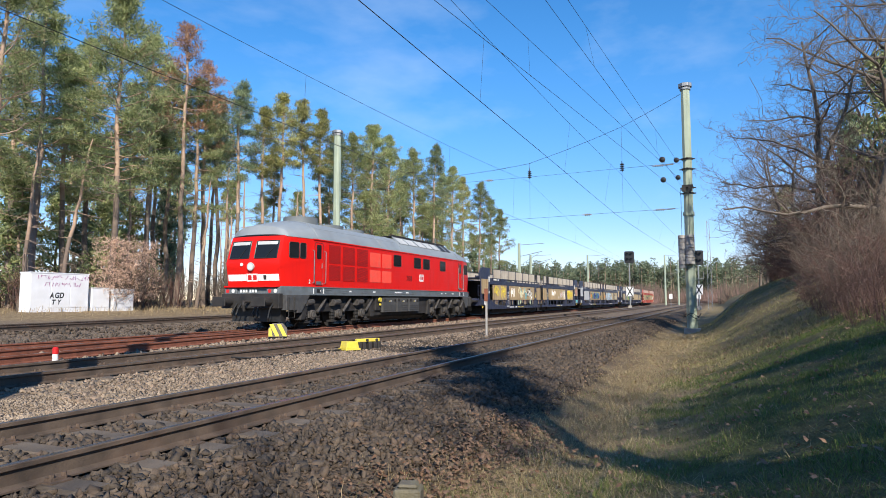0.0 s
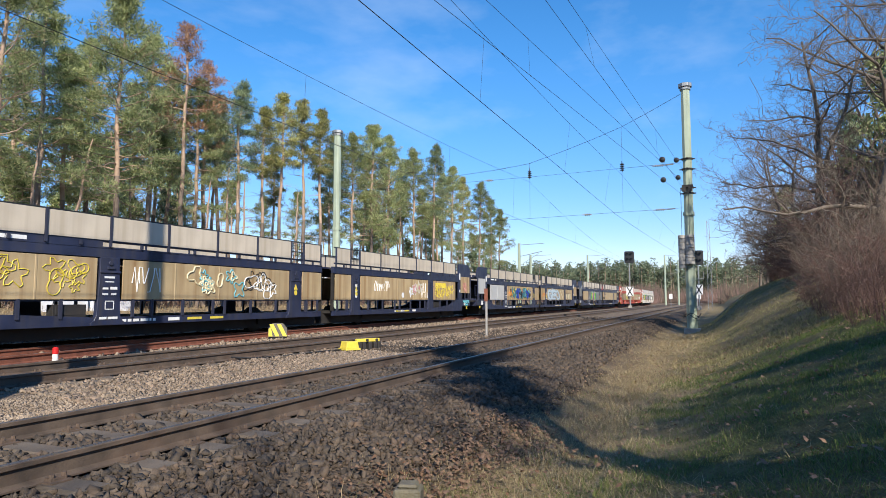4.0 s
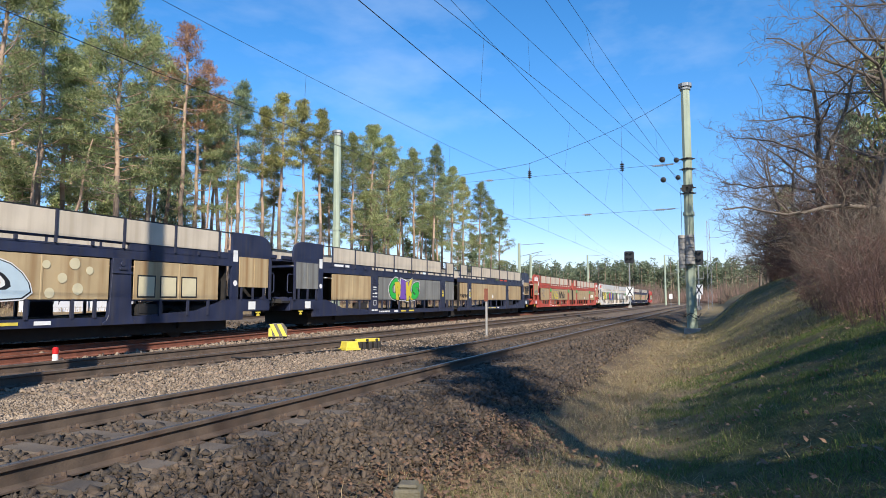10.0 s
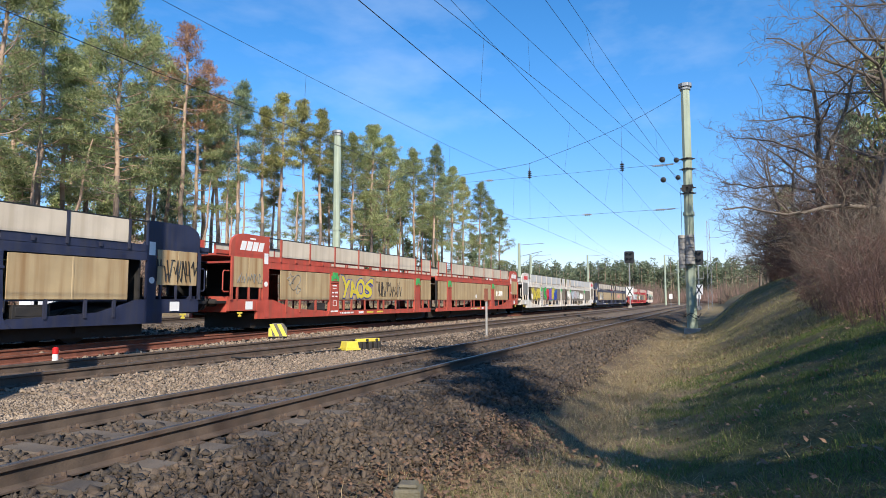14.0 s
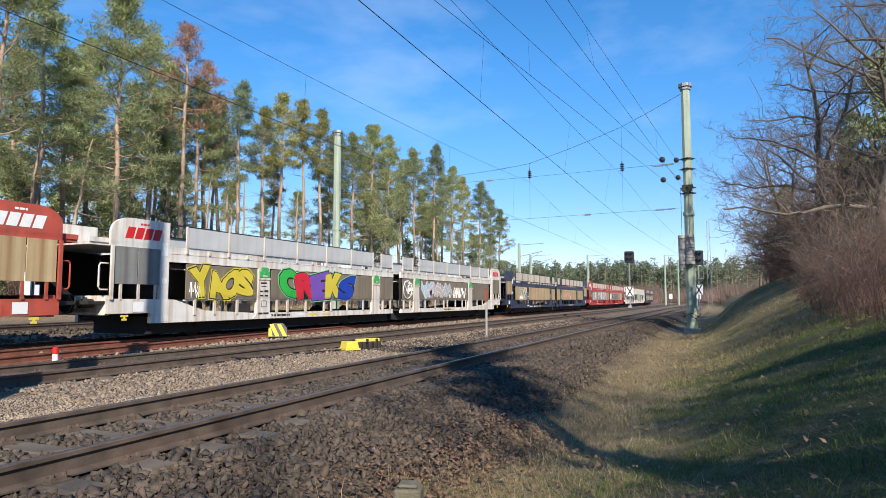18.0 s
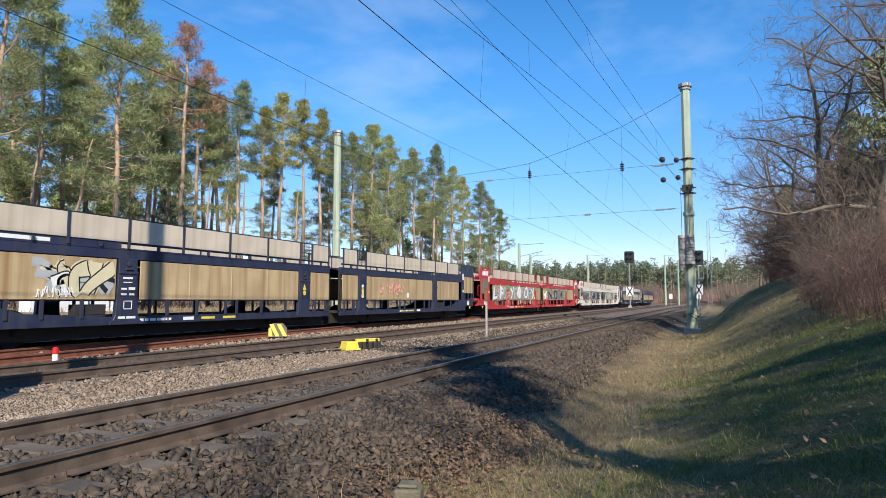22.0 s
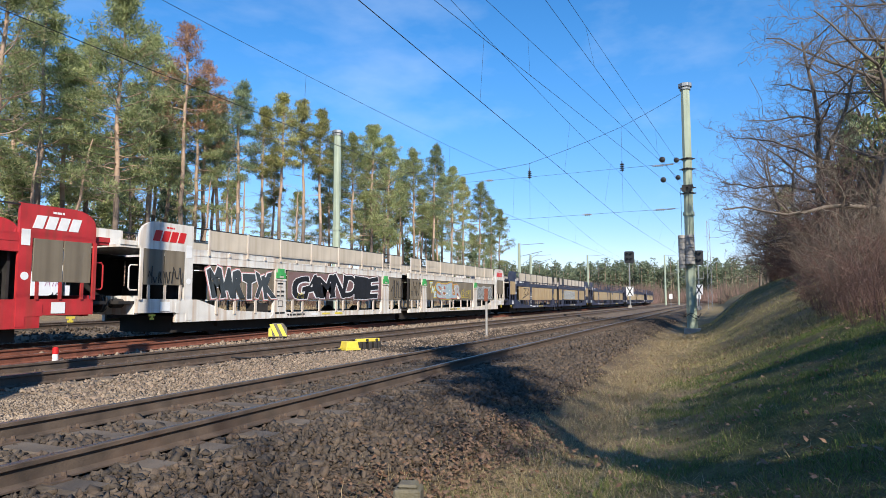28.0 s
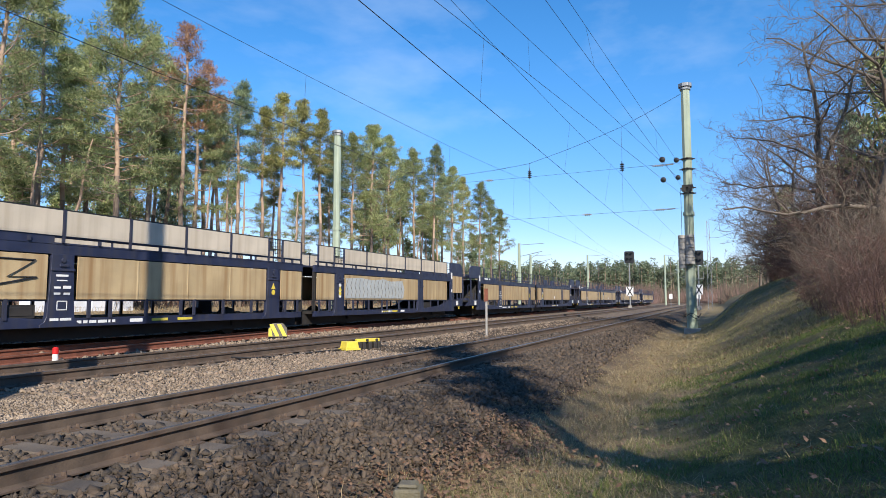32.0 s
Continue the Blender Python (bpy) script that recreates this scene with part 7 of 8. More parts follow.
def far_woods():
    """The pine wood that closes the view, some hundreds of metres off, with brown scrub before it."""
    rs = np.random.RandomState(4)
    V, Fq, o = [], [], 0
    TP0, TP1, TR = [], [], []
    for i in range(620):
        a = radians(rs.uniform(-7, 22))
        d = rs.uniform(290, 380)
        x, y = d * math.cos(a), d * math.sin(a)
        h = rs.uniform(14, 20)
        k = 70
        hh = rs.uniform(0.25, 1.0, k) * h
        w = (1.15 - hh / h) * 3.0
        c = np.column_stack([x + rs.normal(0, 1, k) * w * 0.5, y + rs.normal(0, 1, k) * w * 0.6, hh])
        v, f = tufts(rs, c, 0.95, 3, 0.5, (0.22, 0.4))
        V.append(v), Fq.append(f + o)
        o += len(v)
        TP0.append((x, y, 0)), TP1.append((x, y, h * 0.9)), TR.append(0.2)
    tagged(new("far_woods", fast_mesh("far_woods", np.concatenate(V), np.concatenate(Fq), NEEDLE_HAZE)), "distant dark green pine forest on the horizon", "forest", kind="stuff")
    tagged(new("far_trunks", segs_mesh("far_trunks", TP0, TP1, TR, [0.1] * len(TR), BARK_UP, 4)), "pale trunks of the distant pine forest", "forest", kind="stuff")
    n = 21000
    a = np.radians(rs.uniform(-6, 20, n))
    d = rs.uniform(180, 285, n)
    base = np.column_stack([d * np.cos(a), d * np.sin(a), np.zeros(n)])
    keep = (np.abs(base[:, 1] - 8) > 8.5) | (base[:, 0] > 240)
    base = base[keep]
    tip = base + np.column_stack([rs.normal(0, 0.8, len(base)), rs.normal(0, 0.8, len(base)), rs.uniform(2.0, 7.5, len(base)) * (0.75 + 0.6 * lumps(base[:, 0], base[:, 1], 0.07, 1.0))])
    tagged(new("far_scrub", segs_mesh("far_scrub", base, tip, np.full(len(base), 0.07), np.full(len(base), 0.025), [SCRUB_FAR, TWIG], 3, (lumps(base[:, 0], base[:, 1], 0.05, 2.0) + rs.normal(0, 0.2, len(base)) > 0.1).astype(np.int32))), "distant leafless reddish-brown scrub", "scrub", kind="stuff")


far_woods()

# ---- overhead line, signals and trackside equipment ----
def octagon(r):
    return [(r * math.cos(radians(22.5 + 45 * i)), r * math.sin(radians(22.5 + 45 * i))) for i in range(8)]


def mast(x, y, base, top, r0, r1, label, cap=True, weights=False, foot=True):
    t = thing("catenary_mast", label, "catenary mast", Matrix.Translation((x, y, 0)), group="catenary masts")
    g = MB()
    n = 8
    hs = [base, base + (top - base) * 0.45, top]
    rr = [r0, r0 * 0.9, r1]
    for h, r in zip(hs, rr):
        g.v += [(p, q, h) for p, q in octagon(r)]
    for k in range(2):
        g.f += [(k * n + i, k * n + (i + 1) % n, (k + 1) * n + (i + 1) % n, (k + 1) * n + i) for i in range(n)]
    g.f += [tuple(range(n))[::-1], tuple(range(2 * n, 3 * n))]
    part("column", g, MAST, t)
    part("band", MB().prism(octagon(r0 * 0.97 + 0.03), "z", base + (top - base) * 0.46, base + (top - base) * 0.475), MAST, t)
    if cap:
        part("cap", MB().prism(octagon(r1 + 0.13), "z", top - 0.05, top + 0.14).prism(octagon(r1 + 0.06), "z", top - 0.2, top - 0.05), STEEL, t, "dark cap plate", bevel=0.01)
    if foot:
        part("footing", MB().box(-0.4, 0.4, -0.4, 0.4, base - 0.8, base + 0.03), CONCRETE, t, "concrete footing", bevel=0.03)
    if weights:
        for dy, r_, z0, z1 in ((0.36, 0.20, 2.75, 4.5), (-0.02, 0.23, 2.95, 4.5)):
            for i in range(9):
                a = z0 + (z1 - z0) * i / 9
                part("weight_disc", MB().cyl((-0.30 - 0.12 * (dy < 0.1), dy, a), (-0.30 - 0.12 * (dy < 0.1), dy, a + (z1 - z0) / 9 - 0.02), r_, n=14), CONCRETE, t)
            part("weight_rope", MB().cyl((-0.30 - 0.12 * (dy < 0.1), dy, z1), (-0.25, dy, 7.0), 0.012, n=5), WIRE, t)
        for z in (7.0, 6.7, 8.0, 8.55):
            part("clamp", MB().prism(octagon(0.31), "z", z, z + 0.07).box(-0.42, 0.42, -0.05, 0.05, z + 0.01, z + 0.06).box(-0.05, 0.05, -0.4, 0.4, z + 0.01, z + 0.06), UNDER, t)
        part("pulley_wheel", MB().cyl((-0.34, 0.2, 6.9), (-0.30, 0.2, 6.9), 0.13, n=14).cyl((-0.34, -0.1, 6.9), (-0.3, -0.1, 6.9), 0.13, n=14).box(-0.33, -0.25, -0.26, 0.3, 6.98, 7.16), UNDER, t)
        part("anti_climb_wire", MB().tube([(0.42 * math.cos(a), 0.42 * math.sin(a), 0.25 + 0.12 * math.sin(3 * a)) for a in np.linspace(0, 6.3, 22)], 0.018, 4)
             .tube([(0.45 * math.cos(a), 0.45 * math.sin(a), 0.32 + 0.10 * math.cos(4 * a)) for a in np.linspace(0, 6.3, 22)], 0.018, 4), UNDER, t, "rusty climbing guard wire")
    return t


SPAN_X = 36.0
mast(SPAN_X, 1.2, -0.42, 12.55, 0.28, 0.235, "pale green octagonal catenary mast with concrete counterweights", weights=True)
mast(SPAN_X, 23.1, 0.1, 12.3, 0.285, 0.24, "pale green octagonal catenary mast before the forest", foot=True)
mast(3.65, 7.6, -0.3, 12.4, 0.20, 0.17, "pale green catenary mast between the tracks")
for x, y, h in ((78.6, 23, 8.3), (126, 23, 9.9), (148, 10.2, 11.0), (170, 8.6, 11.0), (95, 26, 8.0)):
    t = mast(x, y, -0.2, h, 0.24, 0.17, "distant pale green catenary mast with a cantilever arm", cap=False)
    part("cantilever", MB().cyl((0, 0, 6.6), (0, -3.0, 7.2), 0.04, n=5).cyl((0, 0, 5.4), (0, -2.6, 7.0), 0.03, n=5).cyl((0, -0.2, h - 0.2), (0, -3.2, h - 0.1), 0.03, n=5), STEEL, t)


def lattice_mast(x, y, base, top):
    t = thing("lattice_mast", "slim galvanised lattice mast beside the line", "catenary mast", Matrix.Translation((x, y, 0)), group="catenary masts")
    g = MB()
    for sx in (-0.3, 0.3):
        for sy in (-0.3, 0.3):
            g.cyl((sx, sy, base), (sx * 0.5, sy * 0.5, top), 0.045, n=4)
    part("legs", g, STEEL, t)
    b = MB()
    k = 16
    for i in range(k):
        z0, z1 = base + (top - base) * i / k, base + (top - base) * (i + 1) / k
        f0, f1 = 0.3 - 0.15 * i / k, 0.3 - 0.15 * (i + 1) / k
        d = 1 if i % 2 else -1
        for s in (-1, 1):
            b.cyl((s * f0, -d * f0, z0), (s * f1, d * f1, z1), 0.025, n=4)
            b.cyl((-d * f0, s * f0, z0), (d * f1, s * f1, z1), 0.025, n=4)
    part("bracing", b, STEEL, t)


lattice_mast(100, 0.8, -0.3, 12.6)


def sagging(a, b, sag, n=18):
    a, b = Vector(a), Vector(b)
    return [a.lerp(b, i / n) - Vector((0, 0, 4 * sag * (i / n) * (1 - i / n))) for i in range(n + 1)]


def insulator(parent, p, d, n=4, r=0.085):
    g = MB()
    d = Vector(d).normalized()
    for i in range(n):
        q = Vector(p) + d * 0.11 * i
        g.cyl(q, q + d * 0.05, r, r * 0.6, n=10)
    g.cyl(Vector(p) - d * 0.1, Vector(p) + d * (0.11 * n + 0.1), 0.025, n=6)
    part("insulator", g, BLACK if r > 0.1 else INSUL, parent, "stacked insulator discs")


INSUL = mat("insulator_grey", (0.30, 0.29, 0.28), 0.35, vary=0.1, bump=0)


def wire_pair(name, label, carrier, contact, droppers):
    """A carrier wire over a contact wire, tied by thin droppers; each is a list of spans (start, end, sag)."""
    t = thing(name, label, "overhead wire")
    lines = {}
    for nm, spans in (("carrier_wire", carrier), ("contact_wire", contact)):
        lines[nm] = []
        for a, b, sag in spans:
            ps = sagging(a, b, sag, 20)
            lines[nm] += ps
            part(nm, MB().tube(ps, 0.0085 if nm == "contact_wire" else 0.006, 5), WIRE, t)

    def on(nm, x):
        q = sorted((tuple(p) for p in lines[nm]), key=lambda p: p[0])
        return [float(np.interp(x, [p[0] for p in q], [p[i] for p in q])) for i in range(3)]
    for x in droppers:
        part("dropper", MB().cyl(on("carrier_wire", x), on("contact_wire", x), 0.0035, n=4), WIRE, t)
    return t


wire_pair("overhead_line", "contact wire and carrier wire over the near track",
          [((-26, 5.58, 7.99), (36, 4.59, 7.99), 0.6), ((36, 4.59, 7.99), (100, 1.1, 8.1), 1.15)], [((-26, 5.2, 5.82), (36, 4.97, 5.81), -0.02), ((36, 4.97, 5.81), (100, 1.6, 5.9), 0.25)],
          (-4, 5, 14.08, 23.2, 32.2, 43, 53, 62))
wire_pair("overhead_line", "contact wire and carrier wire over the middle track",
          [((-26, 10.25, 8.0), (36, 9.87, 8.0), 0.93), ((36, 9.87, 8.0), (110, 10.4, 7.6), 1.75), ((110, 10.4, 7.6), (170, 8.9, 7.4), 1.3)],
          [((-26, 10.3, 5.6), (36, 9.96, 5.57), -0.03), ((36, 9.96, 5.57), (110, 10.4, 5.5), 0.0), ((110, 10.4, 5.5), (170, 8.9, 5.5), 0.0)], (-4, 5, 14, 24, 33, 41, 50, 60, 70, 80))
# cross-span between the two masts
cs = thing("cross_span", "cross-span wires with insulators strung between two masts", "overhead wire")
L_, R_ = (SPAN_X, 22.75), (SPAN_X, 1.5)
HEAD = ((1.38, 12.19), (3.04, 11.39), (4.56, 10.7), (6.13, 10.16), (7.74, 9.66), (9.93, 9.05), (12.2, 8.83), (14.78, 8.68), (18.9, 9.35), (22.8, 12.0))
part("head_wire", MB().tube([(SPAN_X, y, z) for y, z in HEAD], 0.006, 5), WIRE, cs)
part("head_wire", MB().tube([(SPAN_X + 0.1, y, z + 0.05) for y, z in HEAD], 0.006, 5), WIRE, cs)
part("upper_wire", MB().tube([(SPAN_X, 1.5, 8.42), (SPAN_X, 9.8, 8.28), (SPAN_X, 22.7, 8.2)], 0.008, 5), WIRE, cs)
part("lower_wire", MB().tube([(SPAN_X, 1.5, 5.98), (SPAN_X, 11.5, 5.80), (SPAN_X, 22.7, 5.9)], 0.008, 5), WIRE, cs)
for y in (4.58, 9.85):
    zt = float(np.interp(y, [q[0] for q in HEAD], [q[1] for q in HEAD]))
    part("hanger", MB().cyl((SPAN_X, y, 8.3), (SPAN_X, y, zt), 0.008, n=4).cyl((SPAN_X, y, 5.85), (SPAN_X, y, 8.3), 0.006, n=4), WIRE, cs)
    insulator(cs, (SPAN_X, y, 8.25), (0, 0, 1), 4, 0.13)
for z in (8.35, 5.94):
    insulator(cs, (SPAN_X, 2.45, z), (0, 1, 0), 4)
    part("turnbuckle", MB().cyl((SPAN_X, 1.9, z + 0.02), (SPAN_X, 2.3, z + 0.01), 0.035, n=6), STEEL, cs)
for y in (12.2, 6.4):
    insulator(cs, (SPAN_X, y, 8.26 if y > 10 else 5.88), (0, 1, 0), 3)
# wires anchored at the mast, with round insulators
an = thing("anchored_wires", "tensioned wires with dark round insulators ending at the mast", "overhead wire")
ANCHORED = (((36, 1.565, 6.75), (10.928, 4.861, 6.90), 4.39), ((36, 1.463, 7.384), (13.859, 4.813, 8.20), 1.13), ((36, 1.552, 7.207), (13.399, 3.269, 7.70), 6.31), ((36, 1.444, 8.056), (15.652, 3.235, 8.70), 2.20))
for a, b, ball in ANCHORED:
    a, b = Vector(a), Vector(b)
    d = (b - a).normalized()
    part("anchored_wire", MB().tube([a, b + d * 14], 0.0065, 5), WIRE, an)
    q = a + d * ball
    part("ball_insulator", MB().cyl(q - d * 0.10, q - d * 0.035, 0.05, 0.13, n=14).cyl(q - d * 0.035, q + d * 0.035, 0.13, n=14).cyl(q + d * 0.035, q + d * 0.10, 0.13, 0.05, n=14), BLACK, an, "dark round insulator")
for a, b in (((16.23, 4.45, 8.11), (15.64, 4.24, 6.87)), ((17.26, 3.09, 8.65), (17.7, 2.94, 7.61)), ((27.97, 2.15, 8.31), (28.33, 2.13, 7.37))):
    part("dropper", MB().cyl(a, b, 0.0035, n=4), WIRE, an)

# ---- trackside things ----
def cabinet(x0, x1, y, h, depth, label):
    z = float(ground_z((x0 + x1) / 2, y)) - 0.05
    t = thing("trackside_cabinet", label, "cabinet", Matrix.Translation((x0, y, z)), group="white cabinets")
    w = x1 - x0
    part("body", MB().box(0, w, 0, depth, 0, h), BOXWHITE, t, bevel=0.015)
    part("lid", MB().box(-0.03, w + 0.03, -0.03, depth + 0.03, h, h + 0.06), BOXWHITE, t, bevel=0.015)
    part("plinth", MB().box(-0.01, w + 0.01, -0.012, depth, 0, 0.22), BOXWHITE, t)
    n = max(1, round(w / 1.1))
    for i in range(n):
        part("door", MB().box(w * i / n + 0.02, w * (i + 1) / n - 0.02, -0.014, 0, 0.26, h - 0.06), BOXWHITE, t, bevel=0.005)
    return t


c1 = cabinet(21.3, 24.55, 31.6, 2.02, 0.8, "large white concrete trackside cabinet with purple scrawl on its doors")
cabinet(24.85, 25.95, 31.7, 1.30, 0.7, "small white trackside cabinet")
cabinet(26.2, 27.6, 31.7, 1.30, 0.7, "small white trackside cabinet")
for i, ch in enumerate("AGD"):
    stretched(ch, 1.05 + 0.27 * i, 1.28 + 0.27 * i, 0.75, 1.05, -0.018, 0.036, P_BLK, c1, 0.05, "scrawl")
for i, ch in enumerate("TY"):
    stretched(ch, 1.15 + 0.3 * i, 1.36 + 0.3 * i, 0.42, 0.68, -0.018, 0.036, P_BLK, c1, 0.06, "scrawl")
sc = random.Random(8)
for z, a, b in ((1.72, 0.35, 3.1), (1.36, 0.7, 2.7)):
    g = MB()
    x = a
    while x < b:
        k = sc.choice((2, 3, 3))
        pts = [(x + sc.uniform(-0.02, 0.14) + 0.04 * i, -0.02, z + sc.choice((0, 0.2, 0.1))) for i in range(k + 1)]
        g.tube(pts, 0.011, 4)
        x += 0.17 if sc.random() < 0.85 else 0.3
    part("scrawl", g, P_PURP, c1, "purple scrawl")
LANTERN = mat("lantern_olive", (0.13, 0.115, 0.09), 0.7, vary=0.2, bump=0.05)
# turnout lantern, yellow and black
ln_ = thing("turnout_lantern", "low octagonal turnout lantern with yellow and black stripes", "signal lantern", Matrix.Translation((17.35, 13.35, -0.2)) @ Matrix.Rotation(radians(128), 4, "Z"))
oc = [(-0.30, 0.08), (-0.30, 0.36), (-0.17, 0.52), (0.17, 0.52), (0.30, 0.36), (0.30, 0.08)]
part("housing", MB().prism(oc, "y", -0.16, 0.16), LANTERN, ln_, "grey lantern housing", bevel=0.01)
part("foot", MB().box(-0.2, 0.2, -0.12, 0.12, -0.1, 0.08), UNDER, ln_)
for i, x in enumerate((-0.30, -0.06, 0.16)):
    lo_, hi = 0.10, 0.50
    part("yellow_stripe", MB().prism([(x, lo_), (min(0.29, x + 0.13), lo_), (min(0.29, x + 0.13 + 0.2), hi if x < 0.1 else 0.34), (min(0.22, x + 0.2), hi if x < 0.1 else 0.40)], "y", 0.16, 0.168), YELLOW, ln_)
# point motor with yellow covers
pm = thing("point_motor", "yellow-covered point motor on dark steel bearers in the ballast", "point machine", Matrix.Translation((14.25, 8.70, -0.23)) @ Matrix.Rotation(radians(-27), 4, "Z") @ Matrix.Diagonal((0.8, 0.8, 0.72, 1)))
part("cover", MB().prism([(-0.24, 0.12), (0.24, 0.12), (0.19, 0.36), (-0.19, 0.36)], "y", -0.2, 0.2), YELLOW, pm, "yellow sheet cover", bevel=0.012)
part("tray", MB().box(-0.27, 0.27, -0.23, 0.23, 0.06, 0.125), YELLOW, pm)
part("leg", MB().box(-0.2, -0.15, -0.2, -0.15, -0.05, 0.07).box(0.12, 0.17, -0.2, -0.15, -0.05, 0.07), UNDER, pm)
part("arm_cover", MB().box(0.35, 1.25, 0.12, 0.24, 0.30, 0.42), YELLOW, pm, "yellow arm cover", bevel=0.012)
for x in (0.75, 1.12):
    part("cap", MB().cyl((x, 0.12, 0.36), (x, 0.10, 0.36), 0.055, n=12), UNDER, pm)
for x in (0.45, 0.62, 0.85, 1.05, 1.2):
    part("stone_block", MB().box(x - 0.06, x + 0.07, 0.05, 0.3, -0.05, 0.30), UNDER, pm, bevel=0.03)
# red and white marker
mk = thing("clearance_marker", "small white clearance marker post with a red top", "marker post", Matrix.Translation((9.02, 12.5, -0.135)))
part("post", MB().cyl((0, 0, -0.2), (0, 0, 0.22), 0.056, n=14).cyl((0, 0, 0.22), (0, 0, 0.25), 0.056, 0.03, n=14), WHITE, mk, smooth=True)
part("red_top", MB().cyl((0, 0, 0.12), (0, 0, 0.235), 0.059, n=14).cyl((0, 0, 0.235), (0, 0, 0.262), 0.059, 0.03, n=14), SIGN_RED, mk)
# thin post beside the middle track
tp_ = thing("marker_post", "thin pale post with a rusty brown plate", "marker post", Matrix.Translation((22.9, 8.0, -0.26)))
part("post", MB().box(-0.035, 0.035, -0.035, 0.035, -0.2, 1.75), CONCRETE, tp_, bevel=0.008)
part("plate", MB().box(-0.05, -0.035, -0.07, 0.07, 1.30, 1.78), RAIL_RED, tp_, "rusty brown plate")
# sensor between the rails of the middle track
sn = thing("axle_counter", "small pale axle counter clamped inside a rail", "track sensor", Matrix.Translation((10.45, 9.55, -0.13)))
part("housing", MB().box(-0.17, -0.02, -0.05, 0.05, 0, 0.11).box(0.05, 0.16, -0.05, 0.05, 0, 0.10), BOXWHITE, sn, bevel=0.015)
part("bracket", MB().box(-0.2, 0.2, -0.02, 0.02, -0.03, 0.03), UNDER, sn)
part("cable", MB().tube([(0.16, 0, 0.03), (0.7, -0.35, -0.03), (1.6, -0.5, -0.04), (3.0, -0.6, -0.04), (5.5, -1.0, -0.06)], 0.018, 5), BLACK, sn)


def signal(x, y, z_head, h_head, plate_z, label, bracket=False):
    t = thing("railway_signal", label, "signal", Matrix.Translation((x, y, 0)), group="signals")
    part("pole", MB().cyl((0, 0, -0.3), (0, 0, z_head), 0.11, n=10), STEEL, t)
    zb = z_head - 0.3
    part("head", MB().prism([(-0.75, zb + 0.1), (-0.55, zb), (0.55, zb), (0.75, zb + 0.1), (0.75, zb + h_head - 0.1), (0.55, zb + h_head), (-0.55, zb + h_head), (-0.75, zb + h_head - 0.1)], "x", -0.15, 0.2), BLACK, t, "black signal head")
    for yy in (-0.3, 0.3):
        for zz in (0.35, 0.8):
            part("hood", MB().cyl((-0.15, yy, z_head - 0.3 + zz * h_head), (-0.45, yy, z_head - 0.3 + zz * h_head), 0.17, n=12, caps=False), BLACK, t)
    part("board", MB().box(-0.14, -0.11, -0.55, 0.55, plate_z - 0.75, plate_z + 0.75), WHITE, t, "white board with black diagonals", bevel=0.01)
    g = MB()
    for s in (-1, 1):
        g.prism([(-0.5 * s, plate_z - 0.7), (-0.3 * s, plate_z - 0.7), (0.5 * s, plate_z + 0.7), (0.3 * s, plate_z + 0.7)], "x", -0.15, -0.142)
    part("cross_mark", g, BLACK, t)
    part("foot", MB().box(-0.25, 0.25, -0.25, 0.25, -0.4, 0.2), CONCRETE, t)
    if bracket:
        part("platform", MB().box(-0.5, 0.5, -0.7, 0.7, plate_z + 1.6, plate_z + 1.68).box(-0.5, 0.5, -0.72, -0.68, plate_z + 1.68, plate_z + 2.6), STEEL, t)


signal(106, 12.7, 7.3, 1.9, 2.45, "tall black light signal with a white crossed board")
signal(103, 2.35, 6.6, 2.2, 2.6, "black light signal with platform and white crossed board", True)
for x, y in ((118, 3.0), (128, 7.9), (150, 3.4)):
    k = thing("small_sign", "small white trackside board on a short post", "sign", Matrix.Translation((x, y, -0.2)))
    part("post", MB().cyl((0, 0, -0.1), (0, 0, 1.6), 0.05, n=6), STEEL, k)
    part("board", MB().box(-0.03, 0, -0.3, 0.3, 1.5, 2.4), WHITE, k)

# boundary stone in the grass by the ballast
bs = thing("boundary_stone", "small weathered concrete boundary stone in the grass", "stone", Matrix.Translation((4.52, 2.22, -0.32)) @ Matrix.Rotation(radians(20), 4, "Z"))
part("block", MB().prism([(-0.11, -0.10), (0.10, -0.11), (0.115, 0.10), (-0.10, 0.11)], "z", -0.55, -0.02).prism([(-0.08, -0.075), (0.075, -0.08), (0.08, 0.075), (-0.075, 0.08)], "z", -0.02, 0.012), mat("mossy_concrete", (0.16, 0.14, 0.10), 0.95, vary=0.35, scale=8, fine=80, bump=0.6, dirt=(0.09, 0.085, 0.045), dirt_amount=0.8), bs, bevel=0.018)
